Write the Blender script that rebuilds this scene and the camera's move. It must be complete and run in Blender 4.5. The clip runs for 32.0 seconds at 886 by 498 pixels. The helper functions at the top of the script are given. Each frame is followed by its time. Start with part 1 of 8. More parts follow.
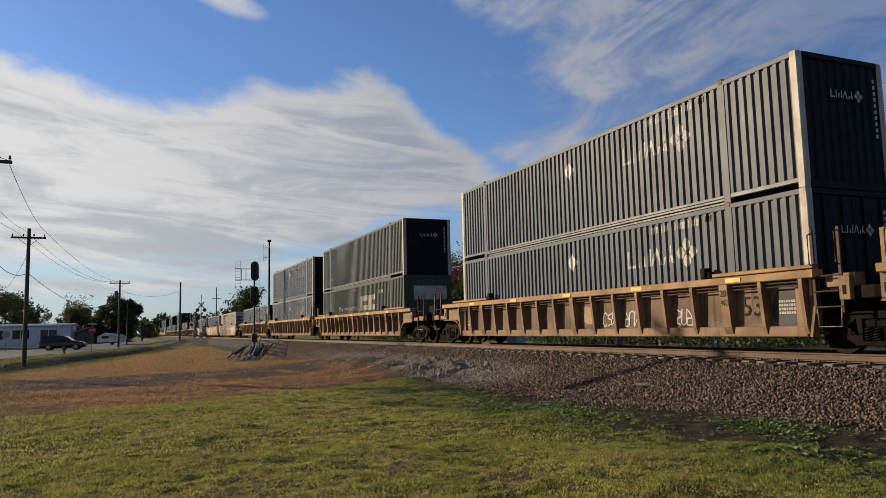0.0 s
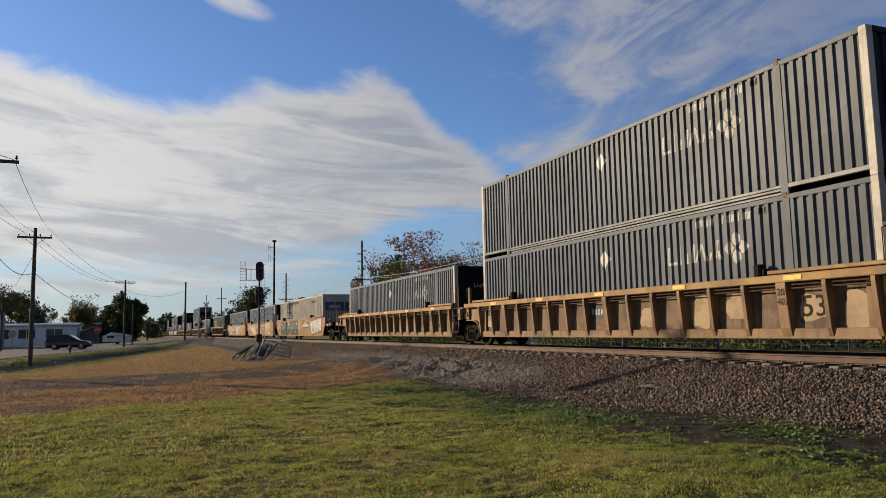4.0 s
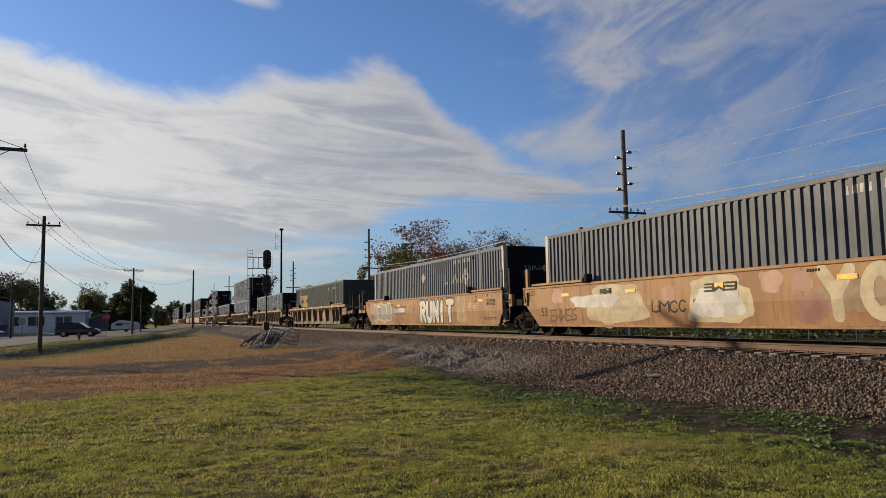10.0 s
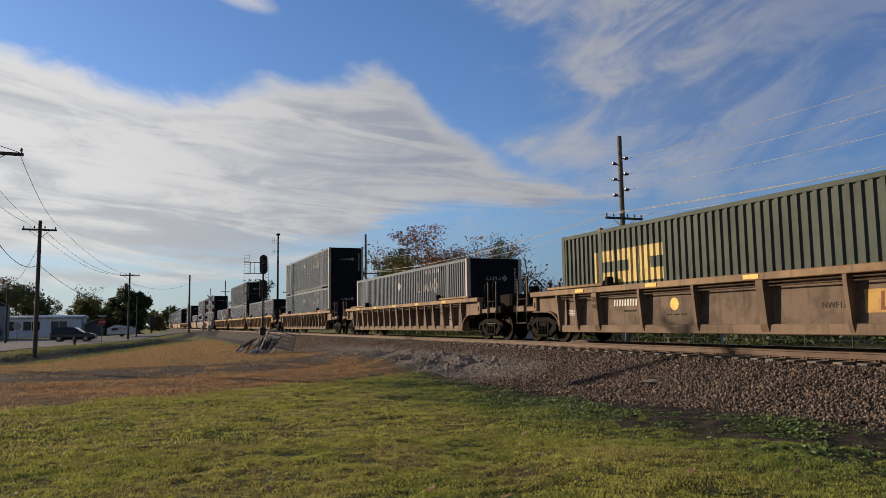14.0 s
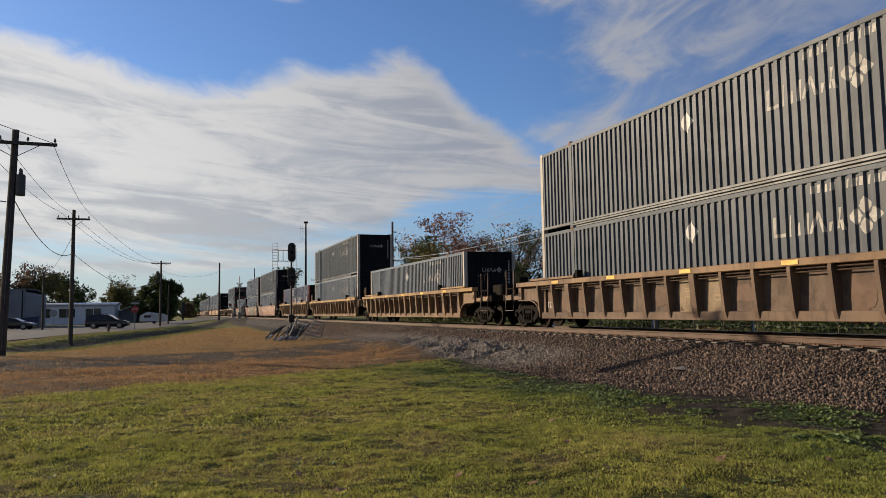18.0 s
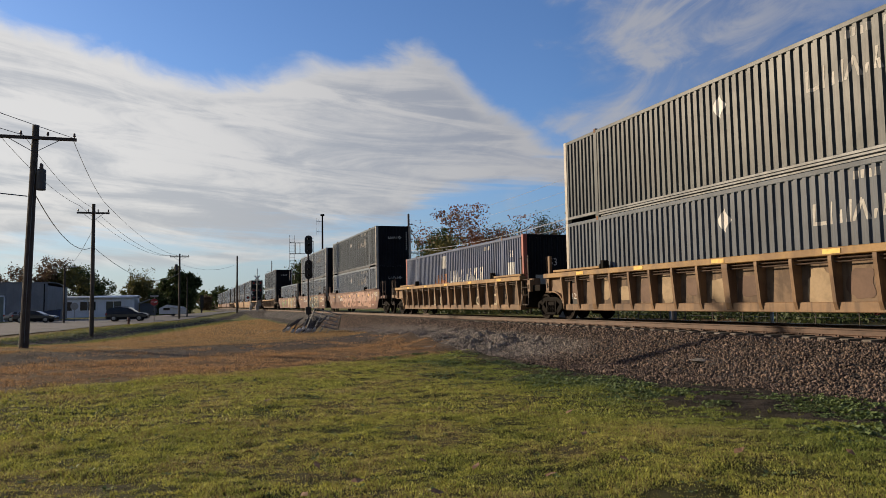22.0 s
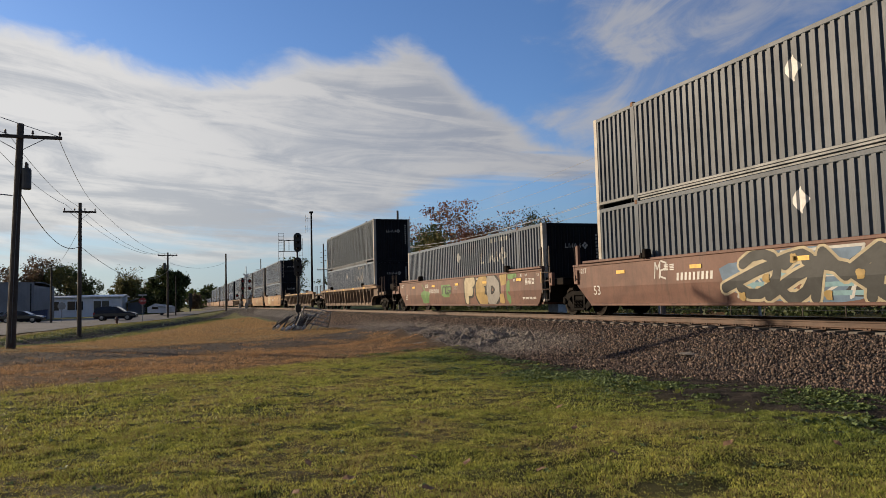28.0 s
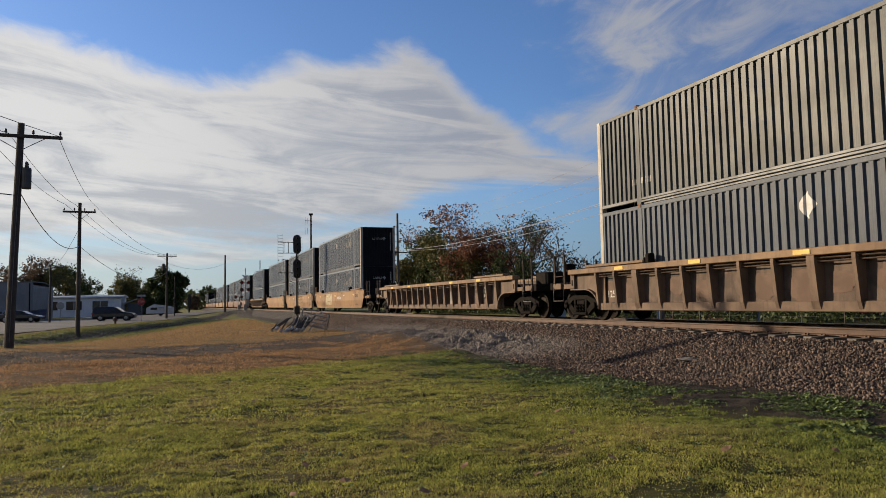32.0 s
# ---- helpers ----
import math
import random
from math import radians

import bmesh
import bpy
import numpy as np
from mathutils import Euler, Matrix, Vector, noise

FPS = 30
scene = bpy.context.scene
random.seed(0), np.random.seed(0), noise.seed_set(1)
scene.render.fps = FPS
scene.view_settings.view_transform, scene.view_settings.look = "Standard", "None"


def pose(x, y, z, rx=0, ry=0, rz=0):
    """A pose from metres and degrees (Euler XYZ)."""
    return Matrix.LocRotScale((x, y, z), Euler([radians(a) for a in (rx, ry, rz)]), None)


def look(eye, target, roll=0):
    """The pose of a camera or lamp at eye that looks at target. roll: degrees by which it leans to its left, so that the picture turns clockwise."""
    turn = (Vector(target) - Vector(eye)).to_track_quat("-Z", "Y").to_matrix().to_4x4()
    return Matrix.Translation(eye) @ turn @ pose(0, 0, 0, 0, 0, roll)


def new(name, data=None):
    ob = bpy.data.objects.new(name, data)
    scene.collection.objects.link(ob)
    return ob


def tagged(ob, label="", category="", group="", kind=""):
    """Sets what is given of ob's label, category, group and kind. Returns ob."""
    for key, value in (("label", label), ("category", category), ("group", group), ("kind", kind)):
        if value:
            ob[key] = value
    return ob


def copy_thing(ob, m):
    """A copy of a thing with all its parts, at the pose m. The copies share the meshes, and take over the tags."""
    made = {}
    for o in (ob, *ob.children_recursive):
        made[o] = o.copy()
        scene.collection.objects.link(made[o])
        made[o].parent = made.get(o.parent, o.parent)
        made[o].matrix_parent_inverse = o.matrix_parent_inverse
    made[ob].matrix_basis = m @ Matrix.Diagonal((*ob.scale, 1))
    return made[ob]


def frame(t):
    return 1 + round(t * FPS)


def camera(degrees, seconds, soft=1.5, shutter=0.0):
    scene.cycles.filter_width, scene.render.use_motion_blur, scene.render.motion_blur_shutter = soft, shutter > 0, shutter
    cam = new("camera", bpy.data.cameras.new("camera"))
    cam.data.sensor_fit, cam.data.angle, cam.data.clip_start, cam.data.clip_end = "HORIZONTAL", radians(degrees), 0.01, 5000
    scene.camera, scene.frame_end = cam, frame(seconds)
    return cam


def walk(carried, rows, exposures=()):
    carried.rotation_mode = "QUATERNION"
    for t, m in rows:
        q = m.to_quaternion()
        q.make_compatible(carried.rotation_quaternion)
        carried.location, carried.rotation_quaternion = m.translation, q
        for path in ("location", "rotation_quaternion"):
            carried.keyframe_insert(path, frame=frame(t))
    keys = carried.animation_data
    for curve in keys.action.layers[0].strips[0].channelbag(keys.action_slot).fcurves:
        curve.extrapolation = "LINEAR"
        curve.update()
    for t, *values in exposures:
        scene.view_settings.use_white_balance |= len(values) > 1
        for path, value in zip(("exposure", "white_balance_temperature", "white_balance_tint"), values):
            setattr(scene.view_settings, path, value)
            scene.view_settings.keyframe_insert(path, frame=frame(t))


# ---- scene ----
EYE = (0.0, 0.0, 1.6)
cam = camera(62.8, 32.0, soft=0.8)


def aim(yaw, pitch, roll):
    """The camera's pose by its turn from the track's far end towards the track, its tilt and its lean."""
    a, b = radians(yaw), radians(pitch)
    return look(EYE, (EYE[0] - math.cos(a) * math.cos(b), EYE[1] + math.sin(a) * math.cos(b), EYE[2] + math.sin(b)), roll)


PATH = [
    (0, 23.36, 6.21, -1.29),
    (0.5, 23.17, 6.21, -1.07),
    (1, 23.26, 6.13, -1.02),
    (1.5, 23.32, 6.13, -0.98),
    (2, 23.29, 6.19, -0.98),
    (2.5, 23.21, 6.20, -1.13),
    (3, 23.10, 6.22, -1.13),
    (3.5, 23.00, 6.27, -1.15),
    (5.5, 23.08, 6.24, -0.79),
    (6, 23.14, 6.16, -0.82),
    (6.5, 23.14, 6.04, -1.05),
    (7, 23.11, 5.93, -1.24),
    (7.5, 23.08, 5.91, -1.30),
    (8, 23.10, 5.82, -1.28),
    (8.5, 23.02, 5.77, -1.15),
    (9, 22.84, 5.69, -0.95),
    (9.5, 22.60, 5.56, -0.89),
    (10, 22.43, 5.40, -0.91),
    (10.5, 22.45, 5.33, -1.01),
    (11, 22.57, 5.37, -0.98),
    (11.5, 22.75, 5.48, -0.96),
    (12, 22.99, 5.65, -1.00),
    (12.5, 23.24, 5.78, -1.01),
    (13, 23.30, 5.86, -0.93),
    (13.5, 23.06, 5.93, -0.88),
    (14, 22.69, 5.82, -0.81),
    (14.5, 22.35, 5.62, -0.65),
    (16.5, 21.21, 4.81, -0.63),
    (17, 20.91, 4.80, -0.61),
    (17.5, 20.73, 4.79, -0.77),
    (18, 20.56, 4.84, -0.84),
    (18.5, 20.31, 4.87, -0.96),
    (19, 20.07, 4.84, -1.10),
    (19.5, 19.85, 4.81, -1.12),
    (20, 19.74, 4.76, -1.16),
    (20.5, 19.60, 4.61, -1.19),
    (21, 19.44, 4.46, -1.17),
    (21.5, 19.38, 4.33, -1.20),
    (22, 19.27, 4.23, -0.99),
    (22.5, 19.19, 4.20, -0.87),
    (23, 19.16, 4.29, -0.82),
    (23.5, 19.22, 4.41, -1.17),
    (24, 19.32, 4.59, -1.39),
    (24.5, 19.46, 4.64, -1.51),
    (25, 19.57, 4.61, -1.59),
    (25.5, 19.69, 4.56, -1.64),
    (27.5, 20.11, 4.13, -1.61),
    (28, 20.10, 3.92, -1.52),
    (28.5, 20.14, 3.72, -1.41),
    (29, 20.17, 3.55, -1.51),
    (29.5, 20.15, 3.63, -1.32),
    (30, 20.03, 3.63, -1.31),
    (30.5, 20.00, 3.65, -1.25),
    (31, 20.04, 3.74, -1.11),
    (31.5, 20.11, 3.94, -1.01),
    (32, 20.15, 4.17, -1.02),
]
walk(cam, [(t, aim(yaw, pitch, roll)) for t, yaw, pitch, roll in PATH], exposures=[(0.0, 0.62), (32.0, 0.62)])

# ---- sky and sun ----
SUN_DIR = Vector((-0.68, -0.73, 0.0)).normalized()
SUN_ELEV = radians(16.0)


def node_tools(tree):
    def add(kind, **sets):
        n = tree.nodes.new(kind)
        for k, val in sets.items():
            if k in n.inputs:
                n.inputs[k].default_value = val
        return n

    def plug(a, b):
        tree.links.new(a, b)

    def m(op, a, b=None, c=None, clamp=False):
        n = tree.nodes.new("ShaderNodeMath")
        n.operation, n.use_clamp = op, clamp
        for i, val in enumerate((a, b, c)):
            if val is None:
                continue
            if isinstance(val, (int, float)):
                n.inputs[i].default_value = val
            else:
                plug(val, n.inputs[i])
        return n.outputs[0]

    def smooth(x, lo, hi):
        n = tree.nodes.new("ShaderNodeMapRange")
        n.interpolation_type = "SMOOTHSTEP"
        for i, val in ((0, x), (1, lo), (2, hi), (3, 0.0), (4, 1.0)):
            if isinstance(val, (int, float)):
                n.inputs[i].default_value = val
            else:
                plug(val, n.inputs[i])
        return n.outputs[0]

    def mix(fac, a, b, blend="MIX"):
        n = tree.nodes.new("ShaderNodeMix")
        n.data_type, n.blend_type = "RGBA", blend
        for sock, val in ((n.inputs[0], fac), (n.inputs[6], a), (n.inputs[7], b)):
            if isinstance(val, (int, float)):
                sock.default_value = val
            elif isinstance(val, tuple):
                sock.default_value = (*val, 1.0) if len(val) == 3 else val
            else:
                plug(val, sock)
        return n.outputs[2]

    def noise_tex(vec, scale, detail=4.0, rough=0.55, distort=0.0):
        n = tree.nodes.new("ShaderNodeTexNoise")
        n.inputs["Scale"].default_value, n.inputs["Detail"].default_value = scale, detail
        n.inputs["Roughness"].default_value, n.inputs["Distortion"].default_value = rough, distort
        if vec is not None:
            plug(vec, n.inputs["Vector"])
        return n.outputs["Fac"]

    def combine(x, y, z):
        n = tree.nodes.new("ShaderNodeCombineXYZ")
        for i, val in enumerate((x, y, z)):
            if isinstance(val, (int, float)):
                n.inputs[i].default_value = val
            else:
                plug(val, n.inputs[i])
        return n.outputs[0]

    return add, plug, m, smooth, mix, noise_tex, combine


def make_world():
    world = bpy.data.worlds.new("sky")
    scene.world = world
    world.use_nodes = True
    tree = world.node_tree
    tree.nodes.clear()
    add, plug, m, smooth, mix, noise_tex, combine = node_tools(tree)
    sky = add("ShaderNodeTexSky")
    sky.sky_type, sky.sun_disc = "NISHITA", False
    sky.sun_elevation, sky.sun_rotation = SUN_ELEV, math.atan2(SUN_DIR.x, SUN_DIR.y) % (2 * math.pi)
    sky.air_density, sky.dust_density, sky.ozone_density = 1.0, 0.6, 2.2
    coord = add("ShaderNodeTexCoord")
    split = add("ShaderNodeSeparateXYZ")
    plug(coord.outputs["Generated"], split.inputs[0])
    x, y, z = split.outputs
    az = m("MULTIPLY", m("ARCTAN2", y, m("MULTIPLY", x, -1.0)), 57.2958)
    el = m("MULTIPLY", m("ARCSINE", z), 57.2958)
    # clouds lie on a high level sheet, so that they flatten towards the horizon
    low = m("MAXIMUM", m("ADD", z, 0.10), 0.05)
    flat = combine(m("DIVIDE", x, low), m("DIVIDE", y, low), 0.0)
    turned = add("ShaderNodeMapping")
    plug(flat, turned.inputs[0])
    turned.inputs["Rotation"].default_value = (0, 0, radians(38))
    turned.inputs["Scale"].default_value = (0.55, 1.35, 1)
    big = noise_tex(turned.outputs[0], 0.9, 7.0, 0.55, 0.25)
    fine = noise_tex(turned.outputs[0], 3.2, 8.0, 0.62, 0.5)
    wisp = m("ADD", m("MULTIPLY", m("SUBTRACT", big, 0.5), 2.2), m("MULTIPLY", m("SUBTRACT", fine, 0.5), 1.3))
    def profile(value, lo, hi, points, low_y, high_y):
        """A smooth line through points over a span of the value."""
        n = add("ShaderNodeFloatCurve")
        line = n.mapping.curves[0]
        while len(line.points) < len(points):
            line.points.new(0.5, 0.5)
        for p, (px, py) in zip(line.points, points):
            p.location = ((px - lo) / (hi - lo), (py - low_y) / (high_y - low_y))
        n.mapping.update()
        plug(m("DIVIDE", m("SUBTRACT", value, lo), hi - lo, clamp=True), n.inputs["Value"])
        return m("ADD", m("MULTIPLY", n.outputs[0], high_y - low_y), low_y)

    # a long bank to the west, lit along its upper edge, with a ragged underside
    billow = m("SUBTRACT", noise_tex(combine(m("MULTIPLY", az, 0.17), m("MULTIPLY", el, 0.33), 5.0), 1.0, 7.0, 0.58, 0.5), 0.5)
    streaks = m("SUBTRACT", noise_tex(combine(m("MULTIPLY", az, 0.055), m("MULTIPLY", m("ADD", el, m("MULTIPLY", az, 0.05)), 0.62), 9.0), 1.0, 6.0, 0.6, 0.35), 0.5)
    crest = profile(az, -40, 50, [(-40, 21.0), (-9, 19.2), (-5, 18.2), (-1, 17.2), (4, 17.5), (9, 18.9), (13, 18.9), (17, 19.8), (19.5, 19.2), (22, 16.8), (25, 14.4), (29, 12.4), (36, 10.8), (50, 8.0)], 0.0, 30.0)
    hem = profile(az, -40, 50, [(-40, 3.5), (-9, 4.6), (8, 5.0), (15, 5.8), (19, 7.6), (24, 9.2), (29, 9.4), (36, 9.6), (50, 9.0)], 0.0, 30.0)
    top_gap = m("ADD", m("SUBTRACT", crest, el), m("ADD", m("MULTIPLY", billow, 3.6), m("MULTIPLY", wisp, 0.7)))
    hem_gap = m("ADD", m("SUBTRACT", el, hem), m("ADD", m("MULTIPLY", streaks, 9.0), m("MULTIPLY", billow, 3.0)))
    bank = m("MULTIPLY", smooth(top_gap, -0.5, 1.5), smooth(hem_gap, -0.9, 1.7))
    # a mottled veil that fans out of it up to the north
    side_az = profile(el, 6, 30, [(6, 23.0), (10, 23.5), (12, 25.0), (14, 27.6), (16.2, 30.2), (19, 31.0), (22, 29.5), (24, 25.5), (30, 20.0)], 0.0, 60.0)
    under = profile(az, 20, 70, [(20, 10.0), (30, 9.6), (36, 8.4), (45, 7.0), (55, 6.4), (70, 6.0)], 0.0, 30.0)
    fan = noise_tex(combine(m("MULTIPLY", m("SUBTRACT", az, m("MULTIPLY", el, 0.5)), 0.13), m("MULTIPLY", m("SUBTRACT", el, m("MULTIPLY", az, 0.22)), 0.24), 2.0), 1.0, 9.0, 0.62, 1.1)
    mottle = m("ADD", m("MULTIPLY", fan, 0.75), m("MULTIPLY", m("ADD", billow, 0.5), 0.35))
    veil = m("MULTIPLY", smooth(m("ADD", m("SUBTRACT", az, side_az), m("MULTIPLY", billow, 14.0)), -2.0, 4.5), smooth(m("ADD", m("SUBTRACT", el, under), m("MULTIPLY", billow, 9.0)), -2.5, 4.5))
    veil = m("MULTIPLY", veil, m("ADD", 0.22, m("MULTIPLY", smooth(mottle, 0.42, 0.68), 0.72)))
    veil = m("MULTIPLY", veil, m("SUBTRACT", 0.88, m("MULTIPLY", smooth(m("ADD", m("SUBTRACT", az, m("MULTIPLY", el, 0.5)), m("MULTIPLY", billow, 10.0)), 28.0, 44.0), 0.50)))
    tuft = m("MULTIPLY", smooth(m("SUBTRACT", 1.0, m("ADD", m("POWER", m("ABSOLUTE", m("DIVIDE", m("SUBTRACT", az, 6.6), 3.0)), 2.0), m("POWER", m("ABSOLUTE", m("DIVIDE", m("ADD", m("SUBTRACT", el, 24.4), m("MULTIPLY", m("SUBTRACT", az, 6.6), 0.22)), 0.9)), 2.0))), -0.4, 1.0), smooth(fine, 0.40, 0.62))
    strips = m("MULTIPLY", smooth(noise_tex(combine(m("MULTIPLY", az, 0.05), m("MULTIPLY", el, 0.50), 3.0), 1.0, 5.0, 0.55, 0.4), 0.46, 0.59),
               m("MULTIPLY", m("MULTIPLY", smooth(el, 2.4, 3.6), smooth(m("SUBTRACT", 7.5, el), 0.0, 2.0)), smooth(m("SUBTRACT", 16.0, az), 0.0, 8.0)))
    other = m("MULTIPLY", smooth(wisp, -0.1, 0.6), m("MAXIMUM", smooth(az, 60.0, 80.0), smooth(m("MULTIPLY", az, -1.0), 25.0, 60.0)))
    dens = m("MAXIMUM", m("MAXIMUM", bank, veil), m("MAXIMUM", m("MULTIPLY", m("MAXIMUM", strips, tuft), 0.85), m("MULTIPLY", other, 0.6)), clamp=True)
    glow = smooth(m("SUBTRACT", 34.0, az), 0.0, 44.0)
    shade = smooth(m("ADD", noise_tex(combine(m("MULTIPLY", az, 0.05), m("MULTIPLY", m("ADD", el, m("MULTIPLY", az, 0.10)), 0.36), 1.0), 1.3, 8.0, 0.62, 0.8), m("MULTIPLY", fine, 0.20)), 0.50, 0.74)
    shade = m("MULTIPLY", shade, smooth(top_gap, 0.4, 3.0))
    lit = mix(glow, (3.9, 3.85, 3.95), (6.9, 6.7, 6.4))
    grey = mix(glow, (1.9, 2.2, 2.9), (3.4, 3.6, 3.9))
    cloud = mix(m("MULTIPLY", shade, 0.68), lit, grey)
    blue = mix(1.0, sky.outputs[0], mix(smooth(az, 26.0, 46.0), (0.80, 1.0, 1.36), (0.46, 0.70, 1.08)), "MULTIPLY")
    haze = mix(glow, (1.7, 2.6, 3.7), (4.4, 5.1, 5.3))
    blue = mix(m("MULTIPLY", smooth(m("SUBTRACT", 13.0, el), 0.0, 14.0), 0.85), blue, haze)
    both = mix(m("MULTIPLY", dens, 0.93), blue, cloud)
    back = add("ShaderNodeBackground")
    back.inputs["Strength"].default_value = 0.0715
    plug(both, back.inputs["Color"])
    out = add("ShaderNodeOutputWorld")
    plug(back.outputs[0], out.inputs[0])


make_world()
sun_data = bpy.data.lights.new("sun", "SUN")
sun_data.energy, sun_data.angle, sun_data.color = 4.6, radians(0.6), (1.0, 0.80, 0.56)
sun = new("sun", sun_data)
to_sun = SUN_DIR * math.cos(SUN_ELEV) + Vector((0, 0, math.sin(SUN_ELEV)))
sun.matrix_world = look(to_sun * 80, (0, 0, 0))

# ---- measures of the place ----
RAIL_Z = 0.92          # top of the rails
TRACK_Y = 13.84        # the track's middle line, which runs along x
SPEED = 11.21          # the train's speed in metres a second, towards +x
BOX_L, BOX_W, BOX_H = 16.6, 2.59, 2.89
BOX_Z = 0.48           # the lower box's floor over the rails


# ---- mesh tools ----
class Geo:
    """Collects faces of one mesh."""

    def __init__(self):
        self.v, self.f, self.k = [], [], []

    def add(self, verts, faces, kind=0):
        n = len(self.v)
        self.v += [tuple(p) for p in verts]
        self.f += [tuple(n + i for i in q) for q in faces]
        self.k += [kind] * len(faces)
        return self

    def box(self, x0, x1, y0, y1, z0, z1, bevel=0.0, kind=0, m=None):
        b = min(bevel, (x1 - x0) * 0.45, (y1 - y0) * 0.45, (z1 - z0) * 0.45)
        if b <= 0:
            v = [(x, y, z) for x in (x0, x1) for y in (y0, y1) for z in (z0, z1)]
            q = [(0, 1, 3, 2), (4, 6, 7, 5), (0, 4, 5, 1), (2, 3, 7, 6), (0, 2, 6, 4), (1, 5, 7, 3)]
        else:
            v, q, at = [], [], {}
            for i, (x, sx) in enumerate(((x0, 1), (x1, -1))):
                for j, (y, sy) in enumerate(((y0, 1), (y1, -1))):
                    for k, (z, sz) in enumerate(((z0, 1), (z1, -1))):
                        for a in range(3):
                            at[i, j, k, a] = len(v)
                            p = [x + sx * b, y + sy * b, z + sz * b]
                            p[a] = (x, y, z)[a]
                            v.append(tuple(p))
            for a in range(3):
                o = [n for n in range(3) if n != a]
                for s in (0, 1):
                    loop = []
                    for c, d in ((0, 0), (1, 0), (1, 1), (0, 1)):
                        key = [0, 0, 0]
                        key[a], key[o[0]], key[o[1]] = s, c, d
                        loop.append(at[(*key, a)])
                    flip = (s == 0) ^ (a == 1)
                    q.append(tuple(reversed(loop)) if flip else tuple(loop))
            for a in range(3):
                o = [n for n in range(3) if n != a]
                for c in (0, 1):
                    for d in (0, 1):
                        lo, hi = [0, 0, 0], [0, 0, 0]
                        lo[o[0]] = hi[o[0]] = c
                        lo[o[1]] = hi[o[1]] = d
                        lo[a], hi[a] = 0, 1
                        q.append((at[(*lo, o[0])], at[(*hi, o[0])], at[(*hi, o[1])], at[(*lo, o[1])]))
            for i in (0, 1):
                for j in (0, 1):
                    for k in (0, 1):
                        q.append((at[i, j, k, 0], at[i, j, k, 1], at[i, j, k, 2]))
        if m is not None:
            v = [tuple(m @ Vector(p)) for p in v]
        return self.add(v, q, kind)

    def tube(self, points, radius, sides=8, kind=0, closed=False, radii=None):
        pts = [Vector(p) for p in points]
        n, rings = len(pts), []
        for i, p in enumerate(pts):
            a = pts[max(i - 1, 0)] if not closed else pts[i - 1]
            b = pts[min(i + 1, n - 1)] if not closed else pts[(i + 1) % n]
            d = (b - a).normalized()
            side = d.cross(Vector((0, 0, 1)))
            if side.length < 0.05:
                side = d.cross(Vector((1, 0, 0)))
            side.normalize()
            up = side.cross(d)
            r = radii[i] if radii else radius
            rings.append([p + (side * math.cos(2 * math.pi * k / sides) + up * math.sin(2 * math.pi * k / sides)) * r for k in range(sides)])
        v = [p for ring in rings for p in ring]
        q = []
        for i in range(n if closed else n - 1):
            for k in range(sides):
                a, b = i * sides + k, i * sides + (k + 1) % sides
                c, d = ((i + 1) % n) * sides + k, ((i + 1) % n) * sides + (k + 1) % sides
                q.append((a, b, d, c))
        if not closed:
            q.append(tuple(range(sides)))
            q.append(tuple(reversed(range((n - 1) * sides, n * sides))))
        return self.add(v, q, kind)

    def prism(self, outline, axis, lo, hi, kind=0):
        """A flat outline (pairs) pushed along an axis from lo to hi."""
        def at(p, w):
            p = list(p)
            p.insert(axis, w)
            return tuple(p)
        n = len(outline)
        v = [at(p, lo) for p in outline] + [at(p, hi) for p in outline]
        q = [(i, (i + 1) % n, n + (i + 1) % n, n + i) for i in range(n)]
        q += [tuple(reversed(range(n))), tuple(range(n, 2 * n))]
        return self.add(v, q, kind)

    def lathe(self, profile, sides=20, axis=1, centre=(0, 0, 0), kind=0):
        """A profile of (radius, place along the axis) turned round the axis."""
        o = [n for n in range(3) if n != axis]
        v, q, n = [], [], len(profile)
        for k in range(sides):
            c, s = math.cos(2 * math.pi * k / sides), math.sin(2 * math.pi * k / sides)
            for r, w in profile:
                p = [0, 0, 0]
                p[o[0]], p[o[1]], p[axis] = centre[o[0]] + r * c, centre[o[1]] + r * s, centre[axis] + w
                v.append(tuple(p))
        for k in range(sides):
            for i in range(n - 1):
                a, b = k * n + i, ((k + 1) % sides) * n + i
                q.append((a, b, b + 1, a + 1))
        return self.add(v, q, kind)

    def mesh(self, name, *mats, smooth=False):
        me = bpy.data.meshes.new(name)
        me.from_pydata(self.v, [], self.f)
        for mt in mats:
            me.materials.append(mt)
        if len(mats) > 1:
            me.polygons.foreach_set("material_index", self.k)
        if smooth:
            me.polygons.foreach_set("use_smooth", [True] * len(self.f))
        bm = bmesh.new()
        bm.from_mesh(me)
        bmesh.ops.recalc_face_normals(bm, faces=bm.faces)
        bm.to_mesh(me)
        bm.free()
        return me


def part(name, geo, material, parent, label="", smooth=False, m=None):
    """Links a Geo or a ready mesh as one part under its thing."""
    me = geo if isinstance(geo, bpy.types.Mesh) else geo.mesh(name, *(material if isinstance(material, tuple) else (material,)), smooth=smooth)
    ob = new(name, me)
    ob.parent = parent
    if m is not None:
        ob.matrix_basis = m
    if label:
        ob["label"] = label
    return ob


def thing(name, label, category, m=None, group="", kind=""):
    ob = tagged(new(name), label, category, group, kind)
    ob.empty_display_size = 0.2
    if m is not None:
        ob.matrix_basis = m
    return ob


